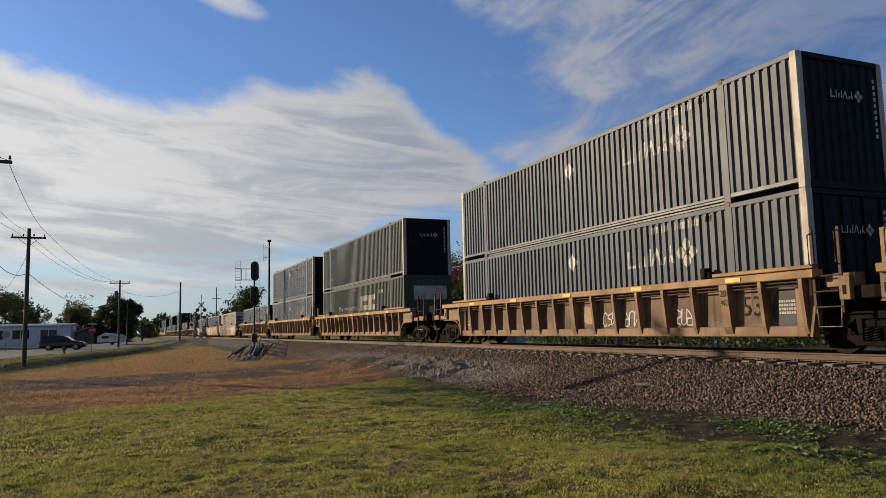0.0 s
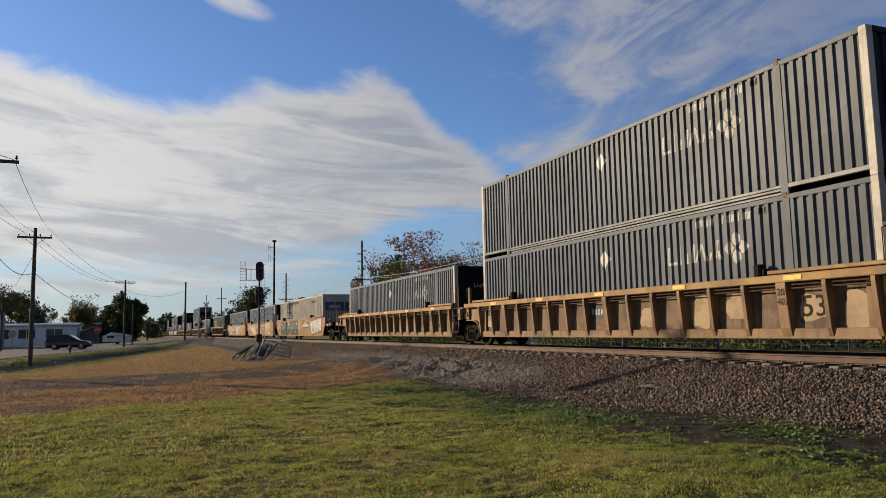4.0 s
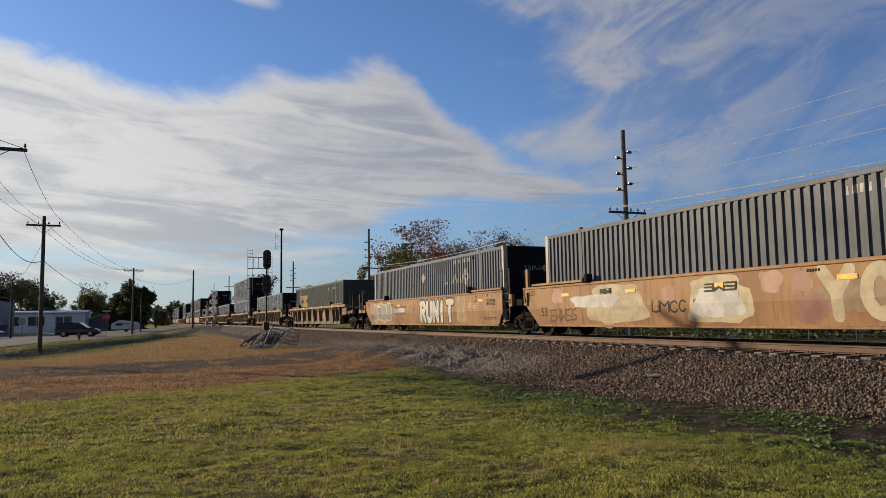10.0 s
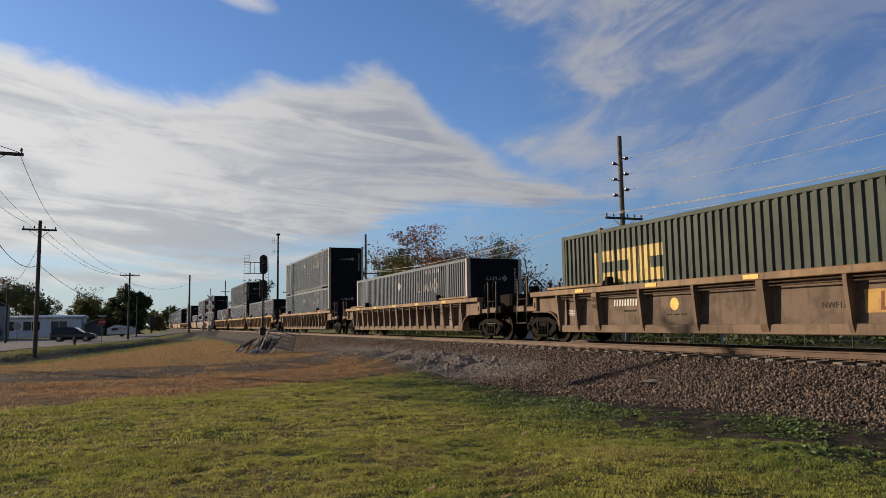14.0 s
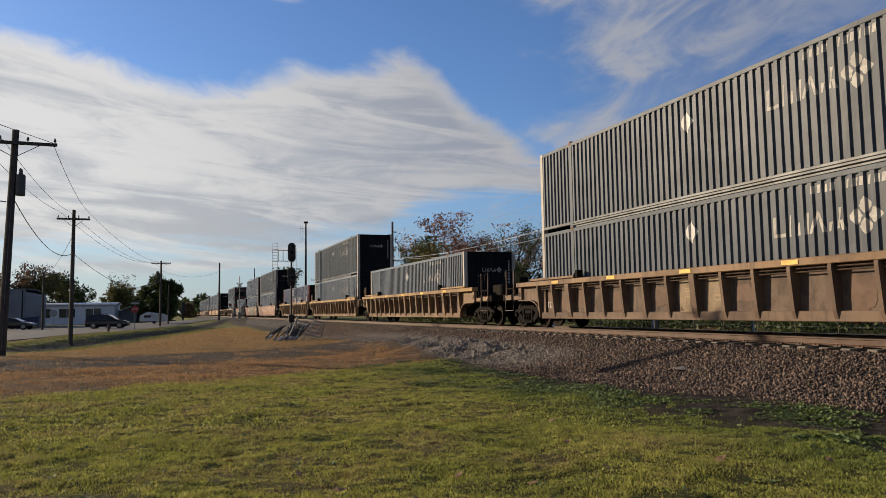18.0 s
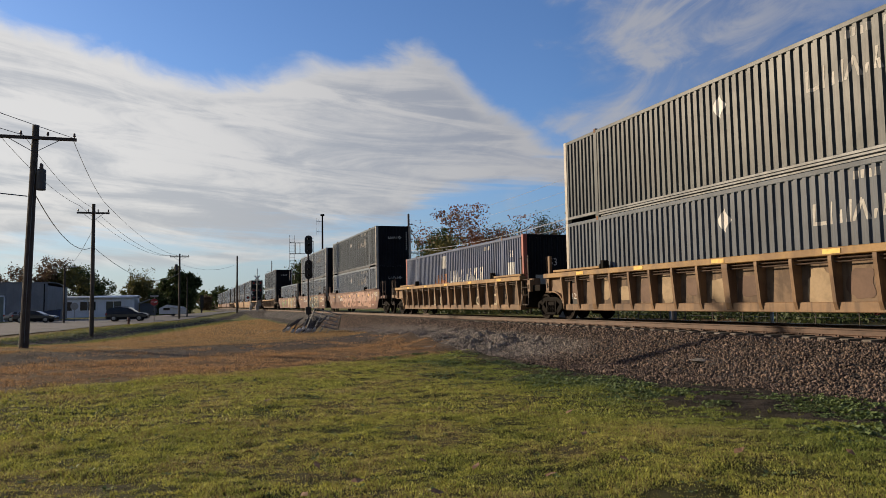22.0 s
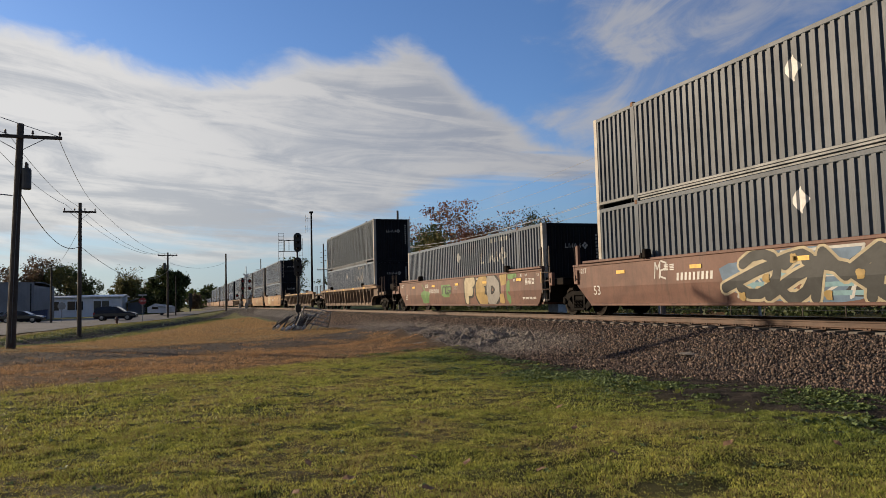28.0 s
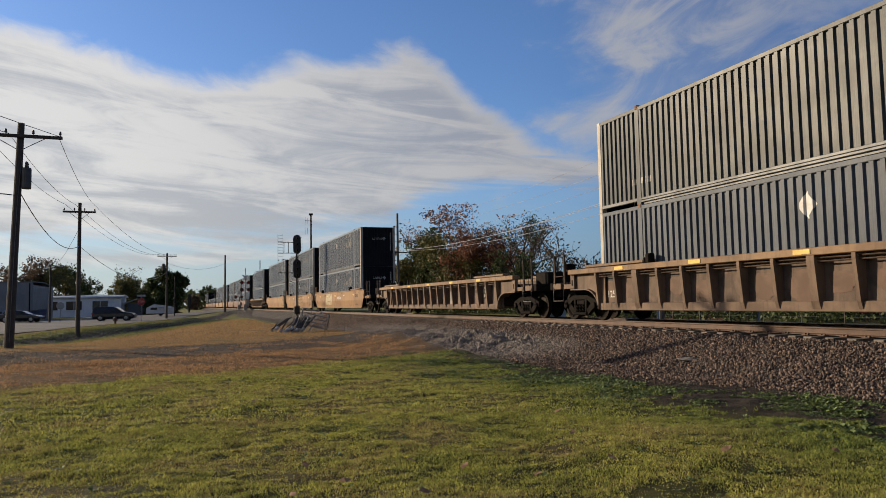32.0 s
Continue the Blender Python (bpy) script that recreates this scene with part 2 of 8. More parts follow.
def solo(name, geo, material, label, category="", kind="", smooth=False, m=None, group=""):
    me = geo if isinstance(geo, bpy.types.Mesh) else geo.mesh(name, *(material if isinstance(material, tuple) else (material,)), smooth=smooth)
    ob = tagged(new(name, me), label, category, group, kind)
    if m is not None:
        ob.matrix_basis = m
    return ob


# ---- materials ----
def surface(name, base, other=None, rough=0.6, metal=0.0, scale=1.2, fine=14.0, bump=0.15, dirt=None, dirt_amount=0.4, streak=False,
            rough_var=0.15, vary=0.12, world=False, contrast=(0.42, 0.62), spec=0.4, dust=0.0, rub=0.0):
    """A worn surface: two tones in large stains, fine grain, dirt and relief; each object is shifted by its own random number."""
    mt = bpy.data.materials.new(name)
    mt.use_nodes = True
    tree = mt.node_tree
    add, plug, m, smooth, mix, noise_tex, combine = node_tools(tree)
    bsdf = tree.nodes["Principled BSDF"]
    info, coord = add("ShaderNodeObjectInfo"), add("ShaderNodeTexCoord")
    if world:
        vec = add("ShaderNodeNewGeometry").outputs["Position"]
    else:
        shift = add("ShaderNodeVectorMath")
        shift.operation = "ADD"
        plug(coord.outputs["Object"], shift.inputs[0])
        plug(combine(m("MULTIPLY", info.outputs["Random"], 37.0), m("MULTIPLY", info.outputs["Random"], 11.0), 0.0), shift.inputs[1])
        vec = shift.outputs[0]
    stains = noise_tex(vec, scale, 5.0, 0.6, 0.4)
    grain = noise_tex(vec, fine, 4.0, 0.65)
    other = other or tuple(c * 0.72 for c in base)
    col = mix(smooth(stains, *contrast), base, other)
    col = mix(m("MULTIPLY", smooth(grain, 0.35, 0.75), vary * 2.5), col, tuple(c * 0.6 for c in base))
    if dirt:
        runs = add("ShaderNodeMapping")
        plug(vec, runs.inputs[0])
        runs.inputs["Scale"].default_value = (6.0, 6.0, 0.35) if streak else (1.6, 1.6, 1.6)
        grime = smooth(noise_tex(runs.outputs[0], 0.9, 6.0, 0.65), 0.48, 0.72)
        col = mix(m("MULTIPLY", grime, dirt_amount), col, dirt)
    if rub:
        lines = add("ShaderNodeMapping")
        plug(vec, lines.inputs[0])
        lines.inputs["Scale"].default_value = (34.0, 34.0, 1.3)
        worn = noise_tex(lines.outputs[0], 1.0, 5.0, 0.7)
        scuff = smooth(noise_tex(vec, 2.3, 6.0, 0.7, 0.6), 0.55, 0.72)
        col = mix(m("MULTIPLY", smooth(worn, 0.40, 0.66), rub), col, tuple(c * 0.42 for c in base))
        col = mix(m("MULTIPLY", m("MULTIPLY", smooth(worn, 0.52, 0.70), scuff), rub), col, tuple(min(0.4, c * 2.2 + 0.04) for c in base))
    plug(col, bsdf.inputs["Base Color"])
    bsdf.inputs["Metallic"].default_value = metal
    bsdf.inputs["Specular IOR Level"].default_value = spec
    bsdf.inputs["Sheen Weight"].default_value, bsdf.inputs["Sheen Roughness"].default_value = dust, 0.4
    bsdf.inputs["Sheen Tint"].default_value = (0.80, 0.92, 1.0, 1.0)
    plug(m("ADD", rough - rough_var * 0.5, m("MULTIPLY", stains, rough_var), clamp=True), bsdf.inputs["Roughness"])
    if bump:
        bp = add("ShaderNodeBump")
        bp.inputs["Strength"].default_value, bp.inputs["Distance"].default_value = bump, 0.02
        plug(m("ADD", grain, m("MULTIPLY", stains, 0.7)), bp.inputs["Height"])
        plug(bp.outputs[0], bsdf.inputs["Normal"])
    return mt

STEEL_TAN = surface("weathered_tan_paint", (0.195, 0.116, 0.057), (0.118, 0.069, 0.037), rough=0.62, scale=0.9, dirt=(0.045, 0.028, 0.020), dirt_amount=0.7, streak=True, spec=0.25)
STEEL_GREY_TAN = surface("dusty_tan_paint", (0.150, 0.101, 0.068), (0.098, 0.066, 0.046), rough=0.7, scale=0.8, dirt=(0.039, 0.027, 0.021), dirt_amount=0.6, streak=True, spec=0.2)
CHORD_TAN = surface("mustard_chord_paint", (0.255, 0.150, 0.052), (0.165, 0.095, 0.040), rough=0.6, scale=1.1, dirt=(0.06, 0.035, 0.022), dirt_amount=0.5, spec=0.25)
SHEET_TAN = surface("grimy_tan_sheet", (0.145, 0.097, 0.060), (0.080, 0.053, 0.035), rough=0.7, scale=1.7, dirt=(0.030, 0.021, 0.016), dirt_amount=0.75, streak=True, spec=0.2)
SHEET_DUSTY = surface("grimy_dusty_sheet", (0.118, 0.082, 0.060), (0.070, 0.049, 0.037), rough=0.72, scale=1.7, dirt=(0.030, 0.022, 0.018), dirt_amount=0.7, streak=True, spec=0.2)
STEP_STEEL = surface("pale_step_iron", (0.20, 0.175, 0.15), (0.11, 0.09, 0.075), rough=0.6, scale=6.0, spec=0.2)
STEEL_YELLOW = surface("worn_yellow_paint", (0.403, 0.234, 0.039), (0.293, 0.176, 0.052), rough=0.55, scale=1.5, dirt=(0.104, 0.058, 0.026), dirt_amount=0.4)
STEEL_RED = surface("faded_red_brown_paint", (0.128, 0.061, 0.042), (0.090, 0.043, 0.031), rough=0.6, scale=0.7, dirt=(0.039, 0.023, 0.018), dirt_amount=0.5, streak=True, spec=0.25)
STEEL_ORANGE = surface("faded_orange_tan_paint", (0.235, 0.128, 0.050), (0.175, 0.092, 0.040), rough=0.6, scale=0.6, dirt=(0.049, 0.027, 0.018), dirt_amount=0.6, streak=True, spec=0.25)
# grime, deepened in colour for the shade on end decks and underframes
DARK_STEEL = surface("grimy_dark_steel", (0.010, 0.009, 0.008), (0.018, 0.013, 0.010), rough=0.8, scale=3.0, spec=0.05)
LADDER_STEEL = surface("rust_brown_ladder_paint", (0.060, 0.036, 0.024), (0.030, 0.020, 0.014), rough=0.65, scale=4.0, spec=0.2)
# bogie and wheel colours also hold the shade below the cars
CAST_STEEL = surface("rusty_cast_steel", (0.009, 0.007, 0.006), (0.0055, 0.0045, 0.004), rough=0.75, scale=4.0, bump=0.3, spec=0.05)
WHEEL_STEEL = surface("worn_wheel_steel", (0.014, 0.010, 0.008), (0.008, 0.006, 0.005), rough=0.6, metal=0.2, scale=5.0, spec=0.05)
RAIL_STEEL = surface("rusted_rail_steel", (0.078, 0.039, 0.023), (0.050, 0.026, 0.016), rough=0.65, scale=2.0, bump=0.2)
RAIL_TOP = surface("polished_rail_head", (0.273, 0.247, 0.227), rough=0.3, metal=0.9, scale=2.0, bump=0.03)
BOX_GREY = surface("dark_slate_container_paint", (0.046, 0.058, 0.078), (0.032, 0.041, 0.056), rough=0.48, scale=0.7, dirt=(0.090, 0.090, 0.088), dirt_amount=0.5, streak=True, bump=0.08, spec=0.16, dust=1.0, rub=0.6)
BOX_GREEN_GREY = surface("faded_green_grey_container_paint", (0.047, 0.053, 0.055), (0.031, 0.036, 0.039), rough=0.42, scale=0.9, dirt=(0.074, 0.066, 0.056), dirt_amount=0.6, streak=True, bump=0.1, spec=0.13, dust=0.55, rub=0.85)
BOX_GREEN = surface("dark_green_container_paint", (0.043, 0.056, 0.046), (0.031, 0.041, 0.034), rough=0.6, scale=0.8, dirt=(0.062, 0.056, 0.042), dirt_amount=0.25, streak=True, bump=0.08, spec=0.14, dust=0.3, rub=0.4)
BOX_WHITE = surface("cream_container_paint", (0.30, 0.285, 0.25), (0.24, 0.225, 0.19), rough=0.55, scale=0.8, dirt=(0.15, 0.085, 0.05), dirt_amount=0.5, streak=True, bump=0.08)
BOX_BLUE = surface("blue_grey_container_paint", (0.065, 0.088, 0.156), (0.049, 0.065, 0.114), rough=0.45, scale=0.8, dirt=(0.117, 0.107, 0.098), dirt_amount=0.3, streak=True, bump=0.08, spec=0.2, rub=0.4)
BOX_POST = surface("chalky_white_post_paint", (0.338, 0.312, 0.267), (0.26, 0.227, 0.182), rough=0.55, scale=1.8, dirt=(0.150, 0.085, 0.045), dirt_amount=0.6, streak=True, rub=0.3)
BOX_RED_POST = surface("faded_red_post_paint", (0.293, 0.065, 0.039), (0.227, 0.058, 0.039), rough=0.55, scale=2.0)
BOX_RAIL = surface("scuffed_bare_rail_paint", (0.115, 0.12, 0.125), (0.05, 0.058, 0.066), rough=0.45, scale=1.6, dirt=(0.08, 0.055, 0.038), dirt_amount=0.35, spec=0.25)
RUST = surface("orange_rust", (0.20, 0.10, 0.045), (0.11, 0.055, 0.03), rough=0.85, scale=6.0, bump=0.4)
# near-black: the shade on the box ends is put into their colour
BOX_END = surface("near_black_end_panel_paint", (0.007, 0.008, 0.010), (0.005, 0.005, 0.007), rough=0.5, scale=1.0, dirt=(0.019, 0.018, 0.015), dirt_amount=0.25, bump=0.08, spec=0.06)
MARK_WHITE = surface("faded_white_marking", (0.358, 0.338, 0.299), (0.234, 0.221, 0.195), rough=0.6, scale=2.5, vary=0.35)
MARK_PALE = surface("bright_white_marking", (0.468, 0.455, 0.429), (0.39, 0.37, 0.338), rough=0.55, scale=3.0)
MARK_YELLOW = surface("faded_yellow_marking", (0.403, 0.293, 0.078), (0.325, 0.234, 0.078), rough=0.6, scale=2.5)
MARK_BLACK = surface("faded_black_marking", (0.012, 0.012, 0.010), (0.024, 0.021, 0.016), rough=0.7, scale=3.0, spec=0.1)
MARK_ORANGE = surface("faded_orange_marking", (0.358, 0.13, 0.039), rough=0.6, scale=3.0)
MARK_NAVY = surface("navy_marking", (0.019, 0.026, 0.058), (0.033, 0.039, 0.072), rough=0.6, scale=3.0)
REFLECTOR = surface("yellow_reflector", (0.62, 0.36, 0.03), (0.45, 0.25, 0.025), rough=0.5, scale=5.0)
WOOD_POLE = surface("dark_weathered_pole_wood", (0.049, 0.038, 0.029), (0.033, 0.025, 0.019), rough=0.85, scale=3.0, streak=True, dirt=(0.078, 0.065, 0.055), dirt_amount=0.4, bump=0.4)
WIRE = surface("dull_aluminium_wire", (0.104, 0.104, 0.104), rough=0.5, metal=0.4, bump=0)
TIE_WOOD = surface("grey_weathered_tie", (0.15, 0.13, 0.111), (0.091, 0.075, 0.062), rough=0.9, scale=4.0, bump=0.5)


def pale_gravel(tools, pos):
    """Where paler fresh gravel was dumped on the slope further along."""
    add, plug, m, smooth, mix, noise_tex, combine = tools
    split = add("ShaderNodeSeparateXYZ")
    plug(pos, split.inputs[0])
    x, y = split.outputs[0], split.outputs[1]
    w = m("MULTIPLY", m("SUBTRACT", noise_tex(pos, 0.8, 4.0, 0.6), 0.5), 2.5)
    out = m("MULTIPLY", smooth(m("SUBTRACT", -17.5, m("ADD", x, w)), 0.0, 3.5), smooth(m("SUBTRACT", 11.7, m("ADD", y, m("MULTIPLY", w, 0.3))), 0.0, 0.9))
    return m("MULTIPLY", out, smooth(m("ADD", x, 50.0), 0.0, 12.0))


def stone_material():
    mt = surface("crushed_stone", (0.111, 0.081, 0.068), (0.058, 0.044, 0.038), rough=0.9, scale=2.5, fine=40.0, bump=0.4, world=True)
    tree = mt.node_tree
    add, plug, m, smooth, mix, noise_tex, combine = node_tools(tree)
    bsdf = tree.nodes["Principled BSDF"]
    link = bsdf.inputs["Base Color"].links[0].from_socket
    isle = add("ShaderNodeNewGeometry").outputs["Random Per Island"]
    own = mix(0.9, link, mix(m("POWER", isle, 0.65), (0.225, 0.156, 0.115), (0.020, 0.0142, 0.011)))
    tools = add, plug, m, smooth, mix, noise_tex, combine
    pale = pale_gravel(tools, add("ShaderNodeNewGeometry").outputs["Position"])
    plug(mix(pale, own, mix(isle, (0.25, 0.215, 0.185), (0.105, 0.091, 0.079))), bsdf.inputs["Base Color"])
    return mt


STONE = stone_material()


def ballast_material():
    """Crushed stone seen as a mass, with the gaps between the stones as relief."""
    mt = bpy.data.materials.new("ballast_mass")
    mt.use_nodes = True
    tree = mt.node_tree
    add, plug, m, smooth, mix, noise_tex, combine = node_tools(tree)
    bsdf = tree.nodes["Principled BSDF"]
    pos = add("ShaderNodeNewGeometry").outputs["Position"]
    cell = add("ShaderNodeTexVoronoi")
    cell.inputs["Scale"].default_value = 17.0
    plug(pos, cell.inputs["Vector"])
    tone = add("ShaderNodeSeparateColor")
    plug(cell.outputs["Color"], tone.inputs[0])
    # near-black tones paint in the shade between the loose stones
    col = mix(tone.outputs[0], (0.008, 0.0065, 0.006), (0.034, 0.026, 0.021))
    col = mix(m("MULTIPLY", smooth(noise_tex(pos, 0.35, 4.0), 0.45, 0.62), 0.45), col, (0.104, 0.088, 0.081))
    pale = pale_gravel((add, plug, m, smooth, mix, noise_tex, combine), pos)
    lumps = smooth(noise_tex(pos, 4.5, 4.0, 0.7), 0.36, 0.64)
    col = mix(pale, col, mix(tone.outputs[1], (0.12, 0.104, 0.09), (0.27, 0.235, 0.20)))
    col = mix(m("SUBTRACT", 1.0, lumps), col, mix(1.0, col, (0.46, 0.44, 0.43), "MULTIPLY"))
    plug(col, bsdf.inputs["Base Color"])
    bsdf.inputs["Roughness"].default_value = 0.92
    bp = add("ShaderNodeBump")
    bp.inputs["Strength"].default_value, bp.inputs["Distance"].default_value = 0.9, 0.05
    plug(m("SUBTRACT", 1.0, cell.outputs["Distance"]), bp.inputs["Height"])
    plug(bp.outputs[0], bsdf.inputs["Normal"])
    return mt


BALLAST = ballast_material()


def zones(tree, tools, pos):
    """Where the lawn, the dry brown stand, the bare gravel strip and the weeds lie on the ground."""
    add, plug, m, smooth, mix, noise_tex, combine = tools
    split = add("ShaderNodeSeparateXYZ")
    plug(pos, split.inputs[0])
    x, y = split.outputs[0], split.outputs[1]
    wob = m("MULTIPLY", m("SUBTRACT", noise_tex(pos, 0.45, 5.0, 0.6), 0.5), 4.0)
    # distance beyond the lawn's edge, which runs from the near left to the far right
    edge = m("ADD", m("SUBTRACT", m("MULTIPLY", m("ADD", x, 17.2), -1.0), m("MULTIPLY", y, 0.62)), wob)
    ditch = m("ABSOLUTE", m("ADD", m("MULTIPLY", m("ADD", x, 36.0), 0.1915), m("MULTIPLY", m("ADD", y, 9.0), 0.9815)))
    return x, y, wob, edge, m("ADD", ditch, m("MULTIPLY", wob, 0.3))


def ground_material():
    mt = bpy.data.materials.new("mown_lawn_and_dry_verge")
    mt.use_nodes = True
    tree = mt.node_tree
    tools = node_tools(tree)
    add, plug, m, smooth, mix, noise_tex, combine = tools
    bsdf = tree.nodes["Principled BSDF"]
    pos = add("ShaderNodeNewGeometry").outputs["Position"]
    x, y, wob, edge, ditch = zones(tree, tools, pos)
    blades = noise_tex(pos, 55.0, 3.0, 0.7)
    tufts = noise_tex(pos, 3.0, 5.0, 0.6)
    patch = noise_tex(pos, 0.6, 4.0, 0.6)
    lawn = mix(smooth(tufts, 0.35, 0.7), (0.056, 0.055, 0.016), (0.030, 0.032, 0.010))
    lawn = mix(m("MULTIPLY", smooth(patch, 0.45, 0.65), 0.6), lawn, (0.10, 0.075, 0.034))
    lawn = mix(m("MULTIPLY", smooth(blades, 0.45, 0.70), 0.6), lawn, (0.014, 0.014, 0.006))
    brown = mix(smooth(tufts, 0.35, 0.65), (0.17, 0.10, 0.045), (0.085, 0.052, 0.026))
    brown = mix(m("MULTIPLY", smooth(blades, 0.42, 0.70), 0.7), brown, (0.04, 0.025, 0.014))
    coarse = noise_tex(pos, 13.0, 3.0, 0.7)
    straw = mix(smooth(tufts, 0.35, 0.65), (0.20, 0.135, 0.065), (0.11, 0.09, 0.038))
    straw = mix(m("MULTIPLY", smooth(blades, 0.42, 0.70), 0.6), straw, (0.06, 0.045, 0.02))
    gravel = mix(smooth(m("ADD", coarse, m("MULTIPLY", m("SUBTRACT", blades, 0.5), 0.7)), 0.38, 0.66), (0.016, 0.013, 0.011), (0.135, 0.112, 0.092))
    col = mix(smooth(edge, 0.0, 1.6), lawn, brown)
    strip = m("MULTIPLY", smooth(edge, 7.5, 9.5), smooth(m("SUBTRACT", 14.5, edge), 0.0, 2.5))
    col = mix(smooth(edge, 10.0, 16.0), col, straw)
    col = mix(m("MULTIPLY", strip, smooth(tufts, 0.25, 0.5)), col, gravel)
    far = smooth(m("MULTIPLY", x, -1.0), 55.0, 75.0)
    col = mix(far, col, mix(smooth(patch, 0.4, 0.6), (0.098, 0.117, 0.026), (0.163, 0.14, 0.052)))
    verge = m("MULTIPLY", smooth(m("MULTIPLY", x, -1.0), 30.0, 36.0), smooth(m("SUBTRACT", 4.2, ditch), 0.0, 1.5))
    col = mix(m("MULTIPLY", verge, 0.85), col, mix(smooth(coarse, 0.4, 0.6), (0.075, 0.095, 0.022), (0.13, 0.11, 0.04)))
    # dark ditch bed: gravel tone with the hollow's shade put into the colour
    col = mix(m("MULTIPLY", smooth(m("MULTIPLY", x, -1.0), 34.0, 42.0), smooth(m("SUBTRACT", 1.3, ditch), 0.0, 0.8)), col, mix(smooth(coarse, 0.4, 0.65), (0.012, 0.011, 0.010), (0.07, 0.062, 0.054)))
    side = smooth(m("SUBTRACT", m("ADD", y, m("MULTIPLY", wob, 0.45)), m("SUBTRACT", 7.9, m("MULTIPLY", smooth(x, -17.0, -10.0), 1.2))), 0.0, 1.3)
    earth = mix(smooth(m("ADD", tufts, m("MULTIPLY", m("SUBTRACT", blades, 0.5), 0.8)), 0.4, 0.62), (0.011, 0.009, 0.008), (0.050, 0.041, 0.032))
    earth = mix(smooth(m("SUBTRACT", -16.0, m("ADD", x, wob)), 0.0, 4.0), earth, mix(smooth(m("ADD", coarse, m("MULTIPLY", m("SUBTRACT", tufts, 0.5), 0.7)), 0.38, 0.64), (0.020, 0.018, 0.016), (0.115, 0.10, 0.086)))
    col = mix(m("MULTIPLY", side, smooth(m("SUBTRACT", 20.0, y), 0.0, 1.0)), col, earth)
    plug(col, bsdf.inputs["Base Color"])
    bsdf.inputs["Roughness"].default_value = 0.95
    bsdf.inputs["Specular IOR Level"].default_value = 0.15
    bp = add("ShaderNodeBump")
    bp.inputs["Strength"].default_value, bp.inputs["Distance"].default_value = 0.8, 0.05
    plug(m("ADD", blades, m("MULTIPLY", tufts, 1.5)), bp.inputs["Height"])
    plug(bp.outputs[0], bsdf.inputs["Normal"])
    return mt


GROUND = ground_material()
ASPHALT = surface("worn_asphalt", (0.066, 0.064, 0.062), (0.048, 0.046, 0.045), rough=0.85, scale=0.4, fine=60.0, world=True, dirt=(0.124, 0.117, 0.107), dirt_amount=0.5)

# ---- ground, ballast, track ----
DITCH = (Vector((-36.0, -9.0)), Vector((-118.0, 7.0)))


def ground_z(x, y):
    """Height of the ground sheet."""
    a, b = DITCH
    p = Vector((x, y))
    u = max(0.0, min(1.0, (p - a).dot(b - a) / (b - a).length_squared))
    d = (p - a.lerp(b, u)).length
    beyond = (b.x - a.x) * (y - a.y) - (b.y - a.y) * (x - a.x) > 0
    z = -0.42 * math.exp(-(d / (0.8 if beyond else 5.0)) ** 2) * (0.4 + 0.6 * math.sin(math.pi * u) ** 0.5)
    z += 0.25 * math.exp(-((x + 32) / 12.0) ** 2 - ((y + 9) / 6.0) ** 2)
    z += 0.10 * math.sin(x * 0.13 + 1.0) * math.sin(y * 0.17) * min(1.0, (x * x + y * y) / 200.0) * math.exp(-abs(x) / 200.0)
    z += 0.35 * math.exp(-((x + 29.0) / 7.0) ** 2 - ((y - 9.2) / 1.6) ** 2) * (1 + 0.5 * math.sin(x * 1.7) * math.sin(y * 2.1 + x))
    z += 0.06 * (noise.noise(Vector((x * 0.5, y * 0.5, 0))))
    if -24 < x < 2 and -9 < y < 13:
        z += 0.030 * noise.noise(Vector((x * 2.3, y * 2.3, 4))) + 0.022 * noise.noise(Vector((x * 5.5, y * 5.5, 7)))
    return z


def grid_mesh(name, xs, ys, height, mat):
    verts = [(x, y, height(x, y)) for y in ys for x in xs]
    nx = len(xs)
    faces = [(j * nx + i, j * nx + i + 1, (j + 1) * nx + i + 1, (j + 1) * nx + i) for j in range(len(ys) - 1) for i in range(nx - 1)]
    me = bpy.data.meshes.new(name)
    me.from_pydata(verts, [], faces)
    me.materials.append(mat)
    me.polygons.foreach_set("use_smooth", [True] * len(faces))
    return me


def steps(*spans):
    """Places along an axis: spans of (from, to, step)."""
    out = []
    for a, b, s in spans:
        n = max(1, round((b - a) / s))
        out += [a + (b - a) * i / n for i in range(n)]
    return out + [spans[-1][1]]


GX = steps((-3000, -600, 400), (-600, -130, 30), (-130, -50, 2.5), (-50, -22, 0.5), (-22, -3, 0.1), (-3, 2, 0.5), (2, 60, 8), (60, 900, 140))
GY = steps((-1500, -200, 260), (-200, -30, 17), (-30, -9, 1.5), (-9, -5, 0.5), (-5, 10.5, 0.1), (10.5, 13, 0.5), (13, 60, 4), (60, 300, 40), (300, 1500, 300))
ground = solo("ground", grid_mesh("ground", GX, GY, ground_z, GROUND), GROUND, "mown green lawn turning to dry brown grass by the track", "ground", "structure")


